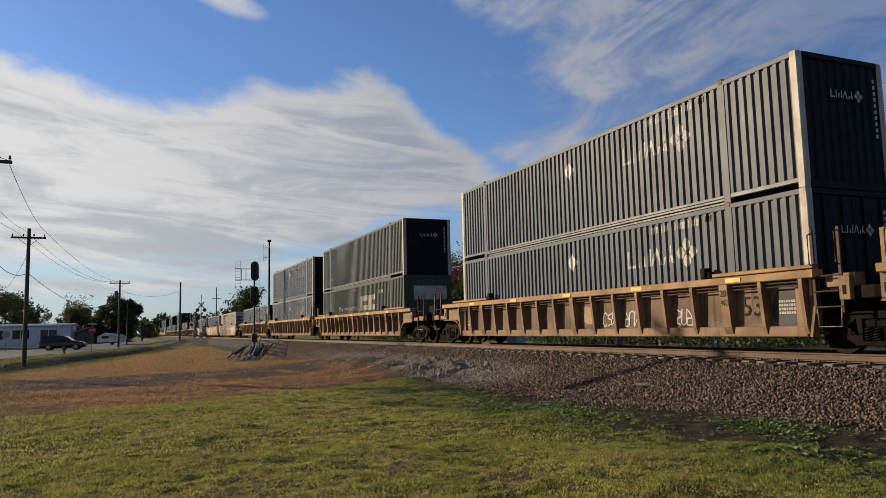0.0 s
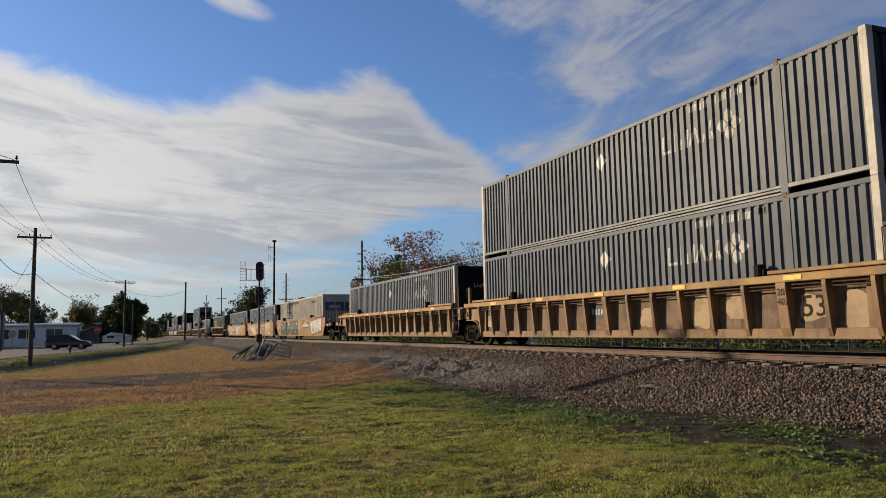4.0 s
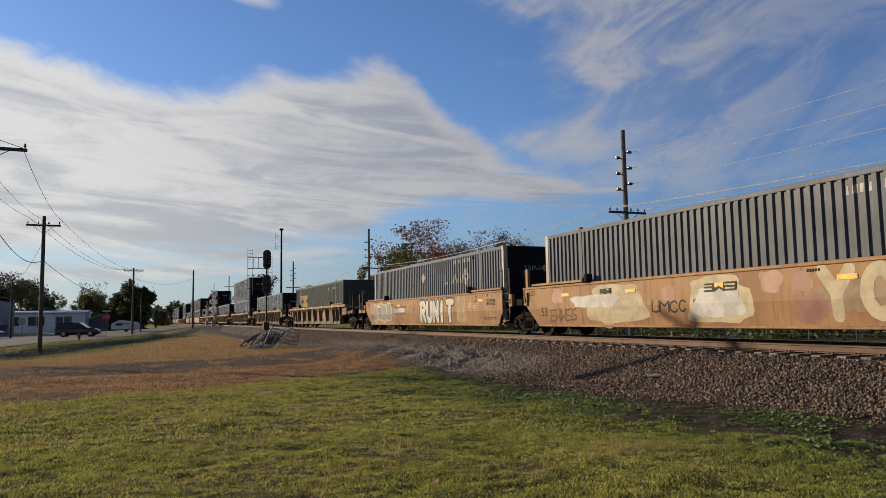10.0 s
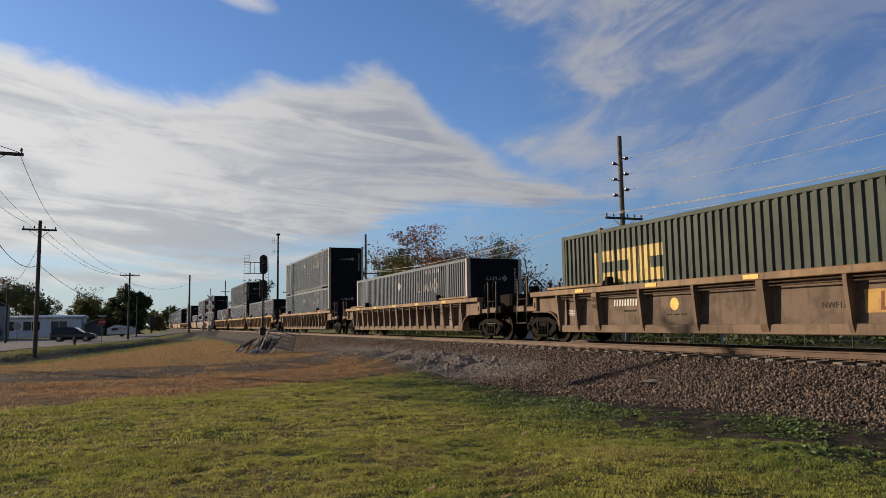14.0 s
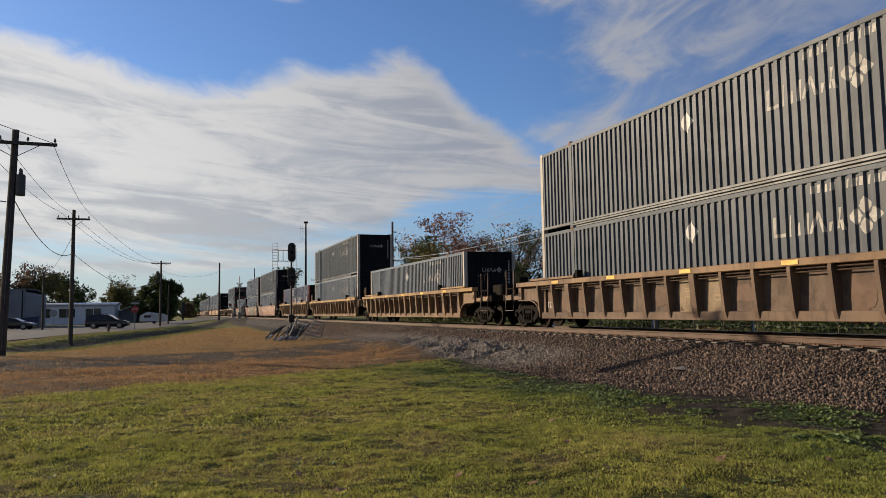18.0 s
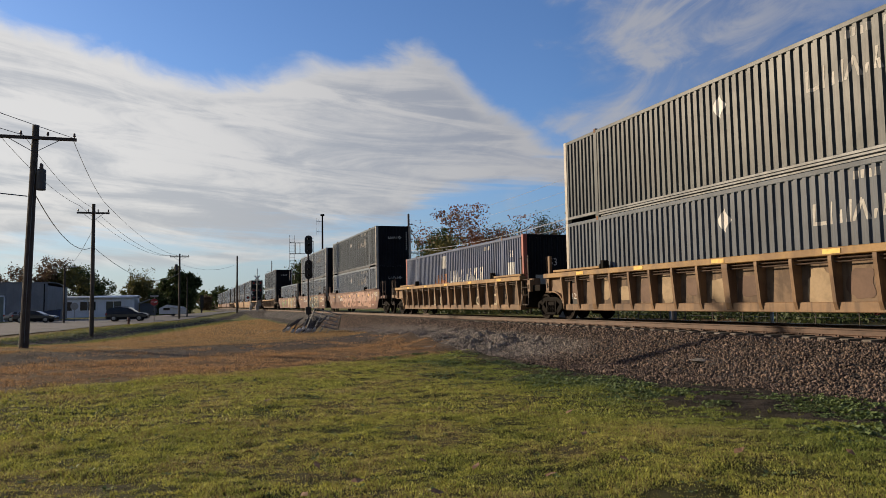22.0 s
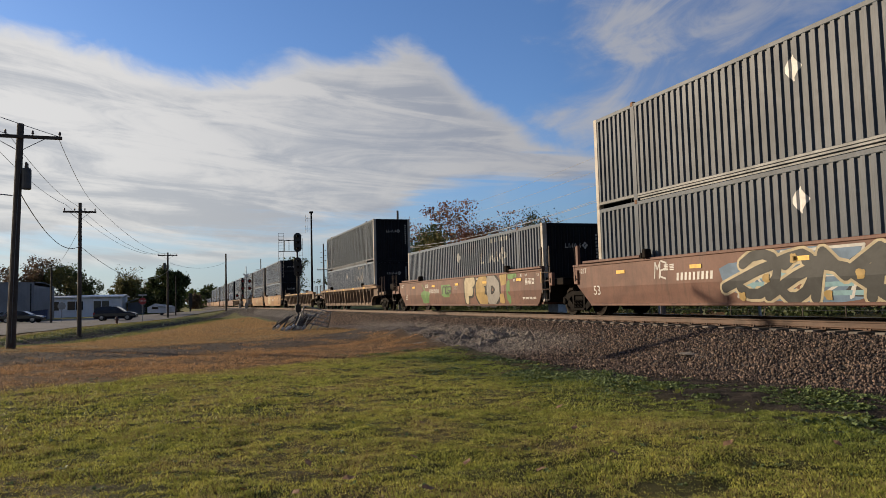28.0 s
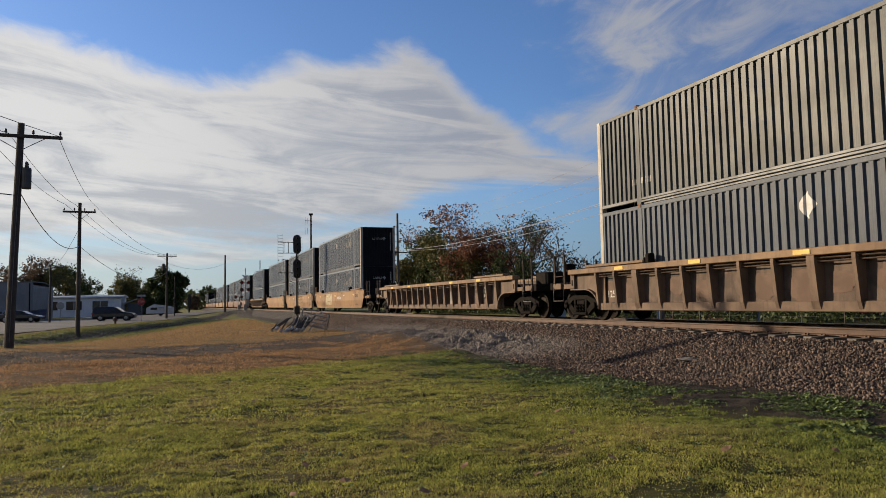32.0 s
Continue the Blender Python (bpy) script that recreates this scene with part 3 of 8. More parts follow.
def ballast_z(x, y):
    d = abs(y - TRACK_Y)
    z = 0.672 - max(0.0, d - 1.70) * 0.388
    if y < TRACK_Y and d > 1.9:
        z += (0.34 + 0.22 * noise.noise(Vector((x * 0.55, y * 0.9, 9.0)))) * math.exp(-((x + 29.0) / 8.5) ** 4 - ((y - 9.9) / 1.2) ** 2)
        z += 0.30 * (abs(noise.noise(Vector((x * 0.8, y * 1.3, 3.0)))) + 0.5 * abs(noise.noise(Vector((x * 2.1, y * 2.6, 8.0)))) - 0.2) * math.exp(-((x + 28.0) / 9.0) ** 4 - ((y - 10.0) / 1.3) ** 4)
    rough = noise.noise(Vector((x * 1.3, y * 1.3, 5.0))) * 0.06 + noise.noise(Vector((x * 5.0, y * 5.0, 1.0))) * 0.03
    return z + (rough * min(1.0, max(0.0, d - 1.5)) if x > -80 else 0)


BX = steps((-900, -200, 50), (-200, -60, 4), (-60, -36, 0.6), (-36, 0, 0.22), (0, 60, 5))
BY = steps((TRACK_Y - 4.6, TRACK_Y - 1.2, 0.17), (TRACK_Y - 1.2, TRACK_Y + 1.2, 1.2), (TRACK_Y + 1.2, TRACK_Y + 4.6, 0.6))
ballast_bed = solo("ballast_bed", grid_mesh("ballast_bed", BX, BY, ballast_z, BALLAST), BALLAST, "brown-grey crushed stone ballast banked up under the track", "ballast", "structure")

track = thing("railway_track", "rusty steel rails spiked to weathered ties on ballast", "railway track", kind="structure")


def rail_mesh(x0, x1):
    o = [(-0.068, 0.0), (0.068, 0.0), (0.068, 0.012), (0.012, 0.03), (0.012, 0.125), (0.035, 0.135), (0.036, 0.165), (0.026, 0.172),
         (-0.026, 0.172), (-0.036, 0.165), (-0.035, 0.135), (-0.012, 0.125), (-0.012, 0.03), (-0.068, 0.012)]
    g = Geo()
    g.prism([(a, b - 0.172) for a, b in o], 0, x0, x1)
    for i, q in enumerate(g.f):
        zs = [g.v[n][2] for n in q]
        if min(zs) > -0.008:
            g.k[i] = 1
    return g.mesh("rail", RAIL_STEEL, RAIL_TOP)


RAIL = rail_mesh(-900, 60)
for s in (-1, 1):
    part("rail", RAIL, None, track, m=pose(0, TRACK_Y + s * 0.752, RAIL_Z))
tie_me = Geo().box(-0.115, 0.115, -1.3, 1.3, -0.18, 0.0, 0.012).mesh("tie", TIE_WOOD)
plate_me = Geo().box(-0.09, 0.09, -0.17, 0.17, 0.0, 0.016, 0.004).box(-0.06, -0.03, -0.13, -0.09, 0.0, 0.045).box(0.03, 0.06, -0.13, -0.09, 0.0, 0.045).mesh("tie_plate", RAIL_STEEL)
rnd = random.Random(4)
for i in range(230):
    x = 1.0 - i * 0.535 + rnd.uniform(-0.03, 0.03)
    tie = part("tie", tie_me, None, track, m=pose(x, TRACK_Y + rnd.uniform(-0.05, 0.05), RAIL_Z - 0.188, 0, 0, rnd.uniform(-1, 1)))
    if i < 60:
        part("tie_plate", plate_me, None, tie, m=pose(0, -0.752, 0.0))
g = Geo()
for i in range(900):
    x = -122.4 - i * 0.535
    g.box(x - 0.115, x + 0.115, TRACK_Y - 1.3, TRACK_Y + 1.3, RAIL_Z - 0.36, RAIL_Z - 0.188)
tagged(part("far_ties", g, TIE_WOOD, track), kind="stuff")


# ---- the train: wheels, bogies, wells, boxes ----
def wheelset_mesh():
    g = Geo()
    for s in (-1, 1):
        prof = [(0.0, 0.0), (0.10, 0.02), (0.16, 0.0), (0.34, -0.025), (0.40, 0.035), (0.478, 0.035), (0.482, -0.05), (0.505, -0.075), (0.50, -0.10), (0.41, -0.10), (0.34, -0.05), (0.12, -0.05), (0.10, -0.09)]
        g.lathe([(r, s * (0.80 + w)) for r, w in prof], 22)
        for k in range(3):
            a = 2 * math.pi * k / 3
            g.box(-0.02, 0.02, -0.012, 0.012, -0.02, 0.02, m=Matrix.Translation((0.37 * math.cos(a), s * 0.84, 0.37 * math.sin(a))))
    g.tube([(0, -1.05, 0), (0, 1.05, 0)], 0.085, 10)
    return g.mesh("wheelset", WHEEL_STEEL)


WHEELSET = wheelset_mesh()


def side_frame_mesh():
    g = Geo()
    top = [(-1.05, 0.60), (-0.90, 0.66), (-0.45, 0.80), (0.45, 0.80), (0.90, 0.66), (1.05, 0.60), (1.05, 0.42), (0.88, 0.40), (0.66, 0.52), (0.42, 0.66), (-0.42, 0.66), (-0.66, 0.52), (-0.88, 0.40), (-1.05, 0.42)]
    g.prism(top, 1, -0.07, 0.07)
    for s in (-1, 1):
        g.prism([(1.02 * s, 0.50), (0.78 * s, 0.36), (0.45 * s, 0.15), (0.33 * s, 0.15), (0.33 * s, 0.27), (0.60 * s, 0.50), (0.70 * s, 0.58)], 1, -0.06, 0.06)
        g.prism([(0.30 * s, 0.24), (0.38 * s, 0.24), (0.42 * s, 0.70), (0.30 * s, 0.70)], 1, -0.075, 0.075)
    g.box(-0.42, 0.42, -0.11, 0.11, 0.14, 0.24, 0.02)
    return g.mesh("side_frame", CAST_STEEL)


def spring_mesh():
    g = Geo()
    for x in (-0.19, 0.0, 0.19):
        pts = []
        for i in range(31):
            a = i / 5.5 * 2 * math.pi
            pts.append((x + 0.065 * math.cos(a), 0.065 * math.sin(a), 0.25 + 0.27 * i / 30))
        g.tube(pts, 0.019, 4)
    return g.mesh("spring_group", CAST_STEEL, smooth=True)


SIDE_FRAME, SPRINGS = side_frame_mesh(), spring_mesh()
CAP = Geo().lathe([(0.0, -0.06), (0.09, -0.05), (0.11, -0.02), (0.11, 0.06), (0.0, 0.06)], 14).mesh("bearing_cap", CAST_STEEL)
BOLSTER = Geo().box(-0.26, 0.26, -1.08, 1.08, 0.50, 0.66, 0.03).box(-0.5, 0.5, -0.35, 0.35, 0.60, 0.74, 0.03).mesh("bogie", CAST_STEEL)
WHEELSETS = {-1: [], 1: []}


def bogie(parent, x):
    b = part("bogie", BOLSTER, None, parent, m=pose(x, 0, 0))
    for s in (-1, 1):
        part("side_frame", SIDE_FRAME, None, b, m=pose(0, s * 1.02, 0.02))
        part("spring_group", SPRINGS, None, b, m=pose(0, s * 1.06, 0.0))
        for e in (-1, 1):
            part("bearing_cap", CAP, None, b, m=pose(e * 0.89, s * 1.10, 0.48))
    for e in (-1, 1):
        part("wheelset", WHEELSET, None, b, m=pose(e * 0.89, 0, 0.48))
    return b


def text_mesh(name, body, size, mat, shear=0.0):
    cu = bpy.data.curves.new(name, "FONT")
    cu.body, cu.size, cu.align_x, cu.align_y, cu.shear = body, size, "CENTER", "CENTER", shear
    cu.resolution_u = 2
    ob = bpy.data.objects.new(name, cu)
    scene.collection.objects.link(ob)
    me = bpy.data.meshes.new_from_object(ob.evaluated_get(bpy.context.evaluated_depsgraph_get()))
    bpy.data.objects.remove(ob)
    me.materials.append(mat)
    me.name = name
    return me


FACE = {-1: Euler((math.pi / 2, 0, 0)).to_matrix().to_4x4(), 1: Euler((math.pi / 2, 0, math.pi)).to_matrix().to_4x4()}
AHEAD = Euler((math.pi / 2, 0, math.pi / 2)).to_matrix().to_4x4()
PAINTS = {"tan": STEEL_TAN, "dusty": STEEL_GREY_TAN, "orange": STEEL_ORANGE, "red": STEEL_RED}


POSTS = 17
FIRST_POST = -0.07
STEP = (BOX_L + 2 * FIRST_POST) / (POSTS - 1)
SHEET_Y = 1.335


def bay(k):
    """Middle of the k-th bay of a ribbed side, counted from the front."""
    return FIRST_POST - STEP * (k + 0.5)


def span_box(x0, e, a, b, s, ya, yb, z0, z1, bevel=0.012):
    """A box from a to b beyond an end, between two distances out from the middle line on one side."""
    return Geo().box(min(x0 + e * a, x0 + e * b), max(x0 + e * a, x0 + e * b), min(s * ya, s * yb), max(s * ya, s * yb), z0, z1, bevel)


def cut(poly, lo, hi):
    """The part of a flat outline between x = lo and x = hi."""
    for edge, sign in ((lo, 1), (hi, -1)):
        out = []
        for k, p in enumerate(poly):
            q = poly[(k + 1) % len(poly)]
            a, b = (p[0] - edge) * sign, (q[0] - edge) * sign
            if a >= 0:
                out.append(p)
            if (a > 0 > b) or (a < 0 < b):
                f = a / (a - b)
                out.append((edge, p[1] + (q[1] - p[1]) * f))
        poly = out
        if len(poly) < 3:
            return []
    return poly


CREASE = 0.92          # where a plate side bends, over the rails


def inset(z):
    """How far a plate side draws in below its crease."""
    return max(0.0, CREASE - z) * 0.12


def plated(src, x, z, up=0.0):
    """Flat shapes laid on a plate side, their origin at x, z, bent where the plate bends."""
    if isinstance(src, Geo):
        faces = [[src.v[i] for i in f] for f in src.f]
    else:
        faces = [[tuple(src.vertices[i].co) for i in f.vertices] for f in src.polygons]
    g = Geo()
    for f in faces:
        flat = max(p[2] for p in f) - min(p[2] for p in f) < 0.002
        if not flat:
            g.add([(p[0] + x, -(1.44 - inset(p[1] + z)) - up - p[2], p[1] + z) for p in f], [tuple(range(len(f)))])
            continue
        for lo, hi in ((-9.0, CREASE), (CREASE, 9.0)):
            piece = cut([(p[1] + z, p[0] + x) for p in f], lo, hi)
            if piece:
                g.add([(px, -(1.44 - inset(pz)) - up - f[0][2], pz) for pz, px in piece], [tuple(range(len(piece)))])
    return g


def well_car(style, paint, front, rear, label, marks=()):
    """One well of a stack car. x = 0 is the loaded box's front end, z = 0 the rail head. front, rear: 'c' coupler end, 'a' end with the
    shared bogie, 'n' the end that rests on the neighbour's bogie."""
    mat = PAINTS[paint]
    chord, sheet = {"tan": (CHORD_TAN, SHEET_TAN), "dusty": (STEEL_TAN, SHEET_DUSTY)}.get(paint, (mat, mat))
    car = thing("well_car", label, "rail car", group="well cars of the train")
    L = BOX_L
    ends = ((1, 0.0, front), (-1, -L, rear))
    chord_reach = {"c": 1.6, "a": 1.25, "n": 0.25}
    web_reach = {"c": 1.6, "a": 1.25, "n": 0.95}
    xa, xb = -L - chord_reach[rear], chord_reach[front]
    for s in (-1, 1):
        if style != "plate":
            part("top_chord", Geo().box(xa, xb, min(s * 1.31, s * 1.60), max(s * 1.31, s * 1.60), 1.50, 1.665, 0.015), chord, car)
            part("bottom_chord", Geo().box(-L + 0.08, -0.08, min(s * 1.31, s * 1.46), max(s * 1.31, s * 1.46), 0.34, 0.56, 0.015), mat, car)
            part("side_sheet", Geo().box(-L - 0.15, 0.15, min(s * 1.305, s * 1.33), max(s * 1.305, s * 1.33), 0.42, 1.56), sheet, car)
            for z in (1.445, 1.37) if s < 0 else (1.445,):
                part("brake_pipe", Geo().tube([(-L + 0.2, s * 1.50, z), (-0.2, s * 1.50, z)], 0.017, 6), LADDER_STEEL, car)
            for i in range(POSTS):
                if style == "open" and i % 2 and 2 < i < POSTS - 3:
                    continue
                x = FIRST_POST - STEP * i
                wide = {2: 0.12, POSTS - 3: 0.12, POSTS // 2: 0.10}.get(i, 0.045)
                o = [(s * 1.33, 0.40), (s * 1.47, 0.40), (s * 1.52, 0.56), (s * 1.598, 1.40), (s * 1.595, 1.50), (s * 1.33, 1.50)]
                part("side_post", Geo().prism(o, 0, x - wide, x + wide), mat, car)
        else:
            o = []
            for e, x0, kind in ends:
                r = 1.35 if kind in "ca" else 0.12
                pts = [(x0 + e * r, 1.66), (x0 + e * r, 1.20 if kind in "ca" else 0.95), (x0 + e * (0.42 if kind in "ca" else -0.35), 0.36)]
                o += pts if e == 1 else pts[::-1]
            g = Geo()
            for lo, hi in ((CREASE, 9.0), (-9.0, CREASE)):
                half = [(b, a) for a, b in cut([(b, a) for a, b in o], lo, hi)]
                n = len(half)
                g.add([(a, s * (1.44 - d - inset(b)), b) for d in (0.0, 0.04) for a, b in half],
                      [tuple(range(n)), tuple(reversed(range(n, 2 * n)))] + [(i, (i + 1) % n, n + (i + 1) % n, n + i) for i in range(n)])
            part("side_sheet", g, mat, car)
            part("top_chord", Geo().box(-L - (1.35 if rear in "ca" else 0.12), 1.35 if front in "ca" else 0.12, min(s * 1.30, s * 1.47), max(s * 1.30, s * 1.47), 1.60, 1.68, 0.012), mat, car)
            part("bottom_chord", Geo().box(-L - (0.4 if rear in "ca" else -0.35), 0.4 if front in "ca" else -0.35, min(s * 1.27, s * 1.40), max(s * 1.27, s * 1.40), 0.33, 0.40, 0.012), mat, car)
            if s < 0:
                for x, turn in ((-2.56, -1), (-1.83, 1), (-8.66, -1)):
                    pad = [(-0.30, -0.02), (-0.25, 0.07), (0.15, 0.07), (0.30, -0.02), (0.25, -0.07), (-0.15, -0.07)]
                    part("weld_pad", plated(Geo().add([(px * turn if turn > 0 else px, pz - px * 0.38 * -turn, h) for h in (0.001, 0.005) for px, pz in pad],
                                                      [tuple(range(6, 12))] + [(i, (i + 1) % 6, 6 + (i + 1) % 6, 6 + i) for i in range(6)]), x, 0.76), mat, car)
        for e, x0, kind in ends:
            r = web_reach[kind]
            if style != "plate" and kind == "n":
                part("end_web", Geo().prism([(x0 - e * 0.35, 1.52), (x0 + e * 0.13, 1.52), (x0 + e * 0.16, 0.62), (x0 + e * 0.02, 0.34), (x0 - e * 0.35, 0.34)], 1, min(s * 1.37, s * 1.41), max(s * 1.37, s * 1.41)), mat, car)
                part("end_gusset", Geo().prism([(x0 + e * 0.13, 0.95), (x0 + e * 0.19, 0.95), (x0 + e * 0.06, 0.34), (x0, 0.34)], 1, min(s * 1.30, s * 1.50), max(s * 1.30, s * 1.50)), mat, car)
                part("end_bracket", span_box(x0, e, 0.30, 0.95, s, 1.05, 1.34, 1.30, 1.56), mat, car)
            elif style != "plate":
                # plate that carries the load on to the end, cut out over the wheels
                arc = [(x0 + e * (-0.08 + 0.80 * (1 - math.cos(a))), 0.36 + 0.62 * math.sin(a)) for a in [math.pi / 2 * k / 9 for k in range(10)]]
                strip = arc + [(x0 + e * r, 0.99)]
                web = strip + [(x0 + e * r, 1.52), (x0 - e * 0.35, 1.52), (x0 - e * 0.35, 0.36)]
                part("end_web", Geo().prism(web, 1, min(s * 1.37, s * 1.41), max(s * 1.37, s * 1.41)), mat, car)
                lip = Geo()
                for xq, zq in strip:
                    for yy in (1.12, 1.52):
                        lip.v += [(xq, s * yy, zq), (xq - e * 0.02, s * yy, zq + 0.035)]
                for k in range(len(strip) - 1):
                    q = 4 * k
                    for w in ((0, 2, 3, 1), (0, 4, 6, 2), (1, 3, 7, 5), (0, 1, 5, 4), (2, 6, 7, 3)):
                        if w != (0, 2, 3, 1) or k == 0:
                            lip.f.append(tuple(q + t for t in w))
                            lip.k.append(0)
                part("wheel_arch", lip, mat, car)
            lug = part("jacking_lug", span_box(x0, e, r - 0.24, r, s, 1.38, 1.50, 1.04, 1.50), mat, car)
            if s < 0:
                part("lug_slot", span_box(x0, e, r - 0.16, r - 0.08, s, 1.495, 1.504, 1.14, 1.32, 0.0), DARK_STEEL, lug)
            part("guide_rail", span_box(x0, e, -2.5, min(0.6, chord_reach[kind] - 0.05), s, 1.36, 1.54, 1.69, 1.77), chord, car)
            if s < 0:
                part("box_lock", span_box(x0, e, -2.84, -2.66, s, 1.36, 1.58, 1.665, 1.93, 0.03), DARK_STEEL, car)
                part("box_lock", span_box(x0, e, -2.62, -2.54, s, 1.40, 1.56, 1.665, 1.83, 0.02), DARK_STEEL, car)
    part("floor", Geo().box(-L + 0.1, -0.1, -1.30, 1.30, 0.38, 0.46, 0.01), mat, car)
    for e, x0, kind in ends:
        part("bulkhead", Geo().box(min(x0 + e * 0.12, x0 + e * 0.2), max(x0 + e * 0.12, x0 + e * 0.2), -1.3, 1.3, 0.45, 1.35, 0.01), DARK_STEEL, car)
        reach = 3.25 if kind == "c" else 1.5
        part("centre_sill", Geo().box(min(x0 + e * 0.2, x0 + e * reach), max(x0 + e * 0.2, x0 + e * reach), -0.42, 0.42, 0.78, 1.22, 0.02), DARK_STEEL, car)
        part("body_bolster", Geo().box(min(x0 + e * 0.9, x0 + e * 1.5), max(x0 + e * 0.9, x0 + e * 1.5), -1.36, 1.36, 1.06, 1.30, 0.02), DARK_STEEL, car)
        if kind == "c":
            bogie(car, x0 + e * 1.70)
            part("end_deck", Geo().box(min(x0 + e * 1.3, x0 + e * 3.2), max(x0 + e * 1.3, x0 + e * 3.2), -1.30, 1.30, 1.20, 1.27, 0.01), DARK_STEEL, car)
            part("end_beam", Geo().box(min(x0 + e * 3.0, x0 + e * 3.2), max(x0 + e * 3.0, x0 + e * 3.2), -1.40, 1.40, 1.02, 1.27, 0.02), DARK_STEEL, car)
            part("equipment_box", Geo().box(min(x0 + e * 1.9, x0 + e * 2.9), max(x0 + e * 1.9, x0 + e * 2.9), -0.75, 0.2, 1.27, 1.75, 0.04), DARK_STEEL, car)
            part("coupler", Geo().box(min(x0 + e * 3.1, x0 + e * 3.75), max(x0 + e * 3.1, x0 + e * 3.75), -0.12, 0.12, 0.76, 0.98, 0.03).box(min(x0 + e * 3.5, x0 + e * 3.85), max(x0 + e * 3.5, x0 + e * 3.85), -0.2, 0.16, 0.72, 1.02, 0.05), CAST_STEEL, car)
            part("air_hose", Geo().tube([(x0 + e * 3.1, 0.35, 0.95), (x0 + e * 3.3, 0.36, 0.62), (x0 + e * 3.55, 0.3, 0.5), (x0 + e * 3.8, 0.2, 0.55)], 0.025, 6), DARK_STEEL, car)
            for s in (-1, 1):
                part("deck_plate", span_box(x0, e, 1.68, 2.16, s, 1.20, 1.44, 1.04, 1.20), mat, car)
                part("deck_plate", span_box(x0, e, 2.36, 2.90, s, 1.20, 1.44, 1.04, 1.24), mat, car)
                for x in (2.16, 2.84):
                    xx = x0 + e * x
                    post = part("corner_stanchion", Geo().box(xx - 0.035, xx + 0.035, min(s * 1.36, s * 1.42), max(s * 1.36, s * 1.42), 1.0, 2.22, 0.008), LADDER_STEEL, car)
                    part("grab_iron", Geo().tube([(xx - e * 0.09, s * 1.43, 1.22), (xx - e * 0.09, s * 1.50, 1.26), (xx - e * 0.09, s * 1.50, 2.14), (xx - e * 0.09, s * 1.43, 2.18)], 0.014, 6), LADDER_STEEL, post)
                part("sill_step", Geo().tube([(x0 + e * 2.17, s * 1.45, 1.12), (x0 + e * 2.17, s * 1.45, 0.64), (x0 + e * 2.86, s * 1.45, 0.64), (x0 + e * 2.86, s * 1.45, 1.12)], 0.016, 6), STEP_STEEL, car)
                part("cross_rung", Geo().tube([(x0 + e * 2.16, s * 1.43, 1.48), (x0 + e * 2.84, s * 1.43, 1.48)], 0.014, 6), LADDER_STEEL, car)
            if e == 1:
                ring = [(x0 + 2.8, 0.35 + 0.28 * math.cos(a), 2.0 + 0.28 * math.sin(a)) for a in [2 * math.pi * k / 16 for k in range(16)]]
                g = Geo().tube(ring, 0.022, 6, closed=True)
                for k in range(6):
                    g.tube([(x0 + 2.8, 0.35, 2.0), (x0 + 2.8, 0.35 + 0.27 * math.cos(k * math.pi / 3), 2.0 + 0.27 * math.sin(k * math.pi / 3))], 0.014, 5)
                part("brake_wheel", g, DARK_STEEL, car)
                part("brake_stand", Geo().box(x0 + 2.6, x0 + 2.76, 0.15, 0.55, 1.27, 2.05, 0.02), DARK_STEEL, car)
        elif kind == "a":
            bogie(car, x0 + e * 1.675)
        if kind in "an":
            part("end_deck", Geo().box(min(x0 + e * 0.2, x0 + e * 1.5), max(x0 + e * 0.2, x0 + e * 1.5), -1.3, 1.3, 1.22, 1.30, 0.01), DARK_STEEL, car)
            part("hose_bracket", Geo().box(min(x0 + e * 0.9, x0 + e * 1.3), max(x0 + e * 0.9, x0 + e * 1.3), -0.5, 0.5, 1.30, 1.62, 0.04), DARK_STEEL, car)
        if kind == "n":
            for s in (-1, 1):
                g = Geo()
                for x in (0.17, 0.76):
                    xx = x0 + e * x
                    g.box(xx - 0.035, xx + 0.035, s * 1.47 - 0.02, s * 1.47 + 0.02, 0.80, 2.45, 0.006)
                for z in (0.92, 1.22, 1.52):
                    g.tube([(x0 + e * 0.17, s * 1.49, z), (x0 + e * 0.76, s * 1.49, z)], 0.016, 6)
                ladder = part("ladder", g, LADDER_STEEL, car)
                part("sill_step", Geo().tube([(x0 + e * 0.20, s * 1.48, 0.9), (x0 + e * 0.22, s * 1.48, 0.54), (x0 + e * 0.71, s * 1.48, 0.54), (x0 + e * 0.73, s * 1.48, 0.9)], 0.014, 6), STEP_STEEL, ladder)
                for x in (0.17, 0.76):
                    xx = x0 + e * x
                    part("grab_iron", Geo().tube([(xx, s * 1.48, 1.72), (xx, s * 1.58, 1.76), (xx, s * 1.58, 2.34), (xx, s * 1.48, 2.38)], 0.015, 6), LADDER_STEEL, ladder)
                part("warning_plate", span_box(x0, e, 0.02, 0.08, s, 1.40, 1.46, 1.15, 1.55, 0.005), STEEL_YELLOW, car)
        if kind == "a":
            for s in (-1, 1):
                part("end_post", span_box(x0, e, 1.10, 1.26, s, 1.30, 1.40, 1.50, 2.32), mat, car)
                part("grab_iron", Geo().tube([(x0 + e * 1.05, s * 1.50, 1.20), (x0 + e * 1.05, s * 1.56, 1.25), (x0 + e * 1.05, s * 1.56, 2.25), (x0 + e * 1.05, s * 1.50, 2.30)], 0.016, 6), LADDER_STEEL, car)
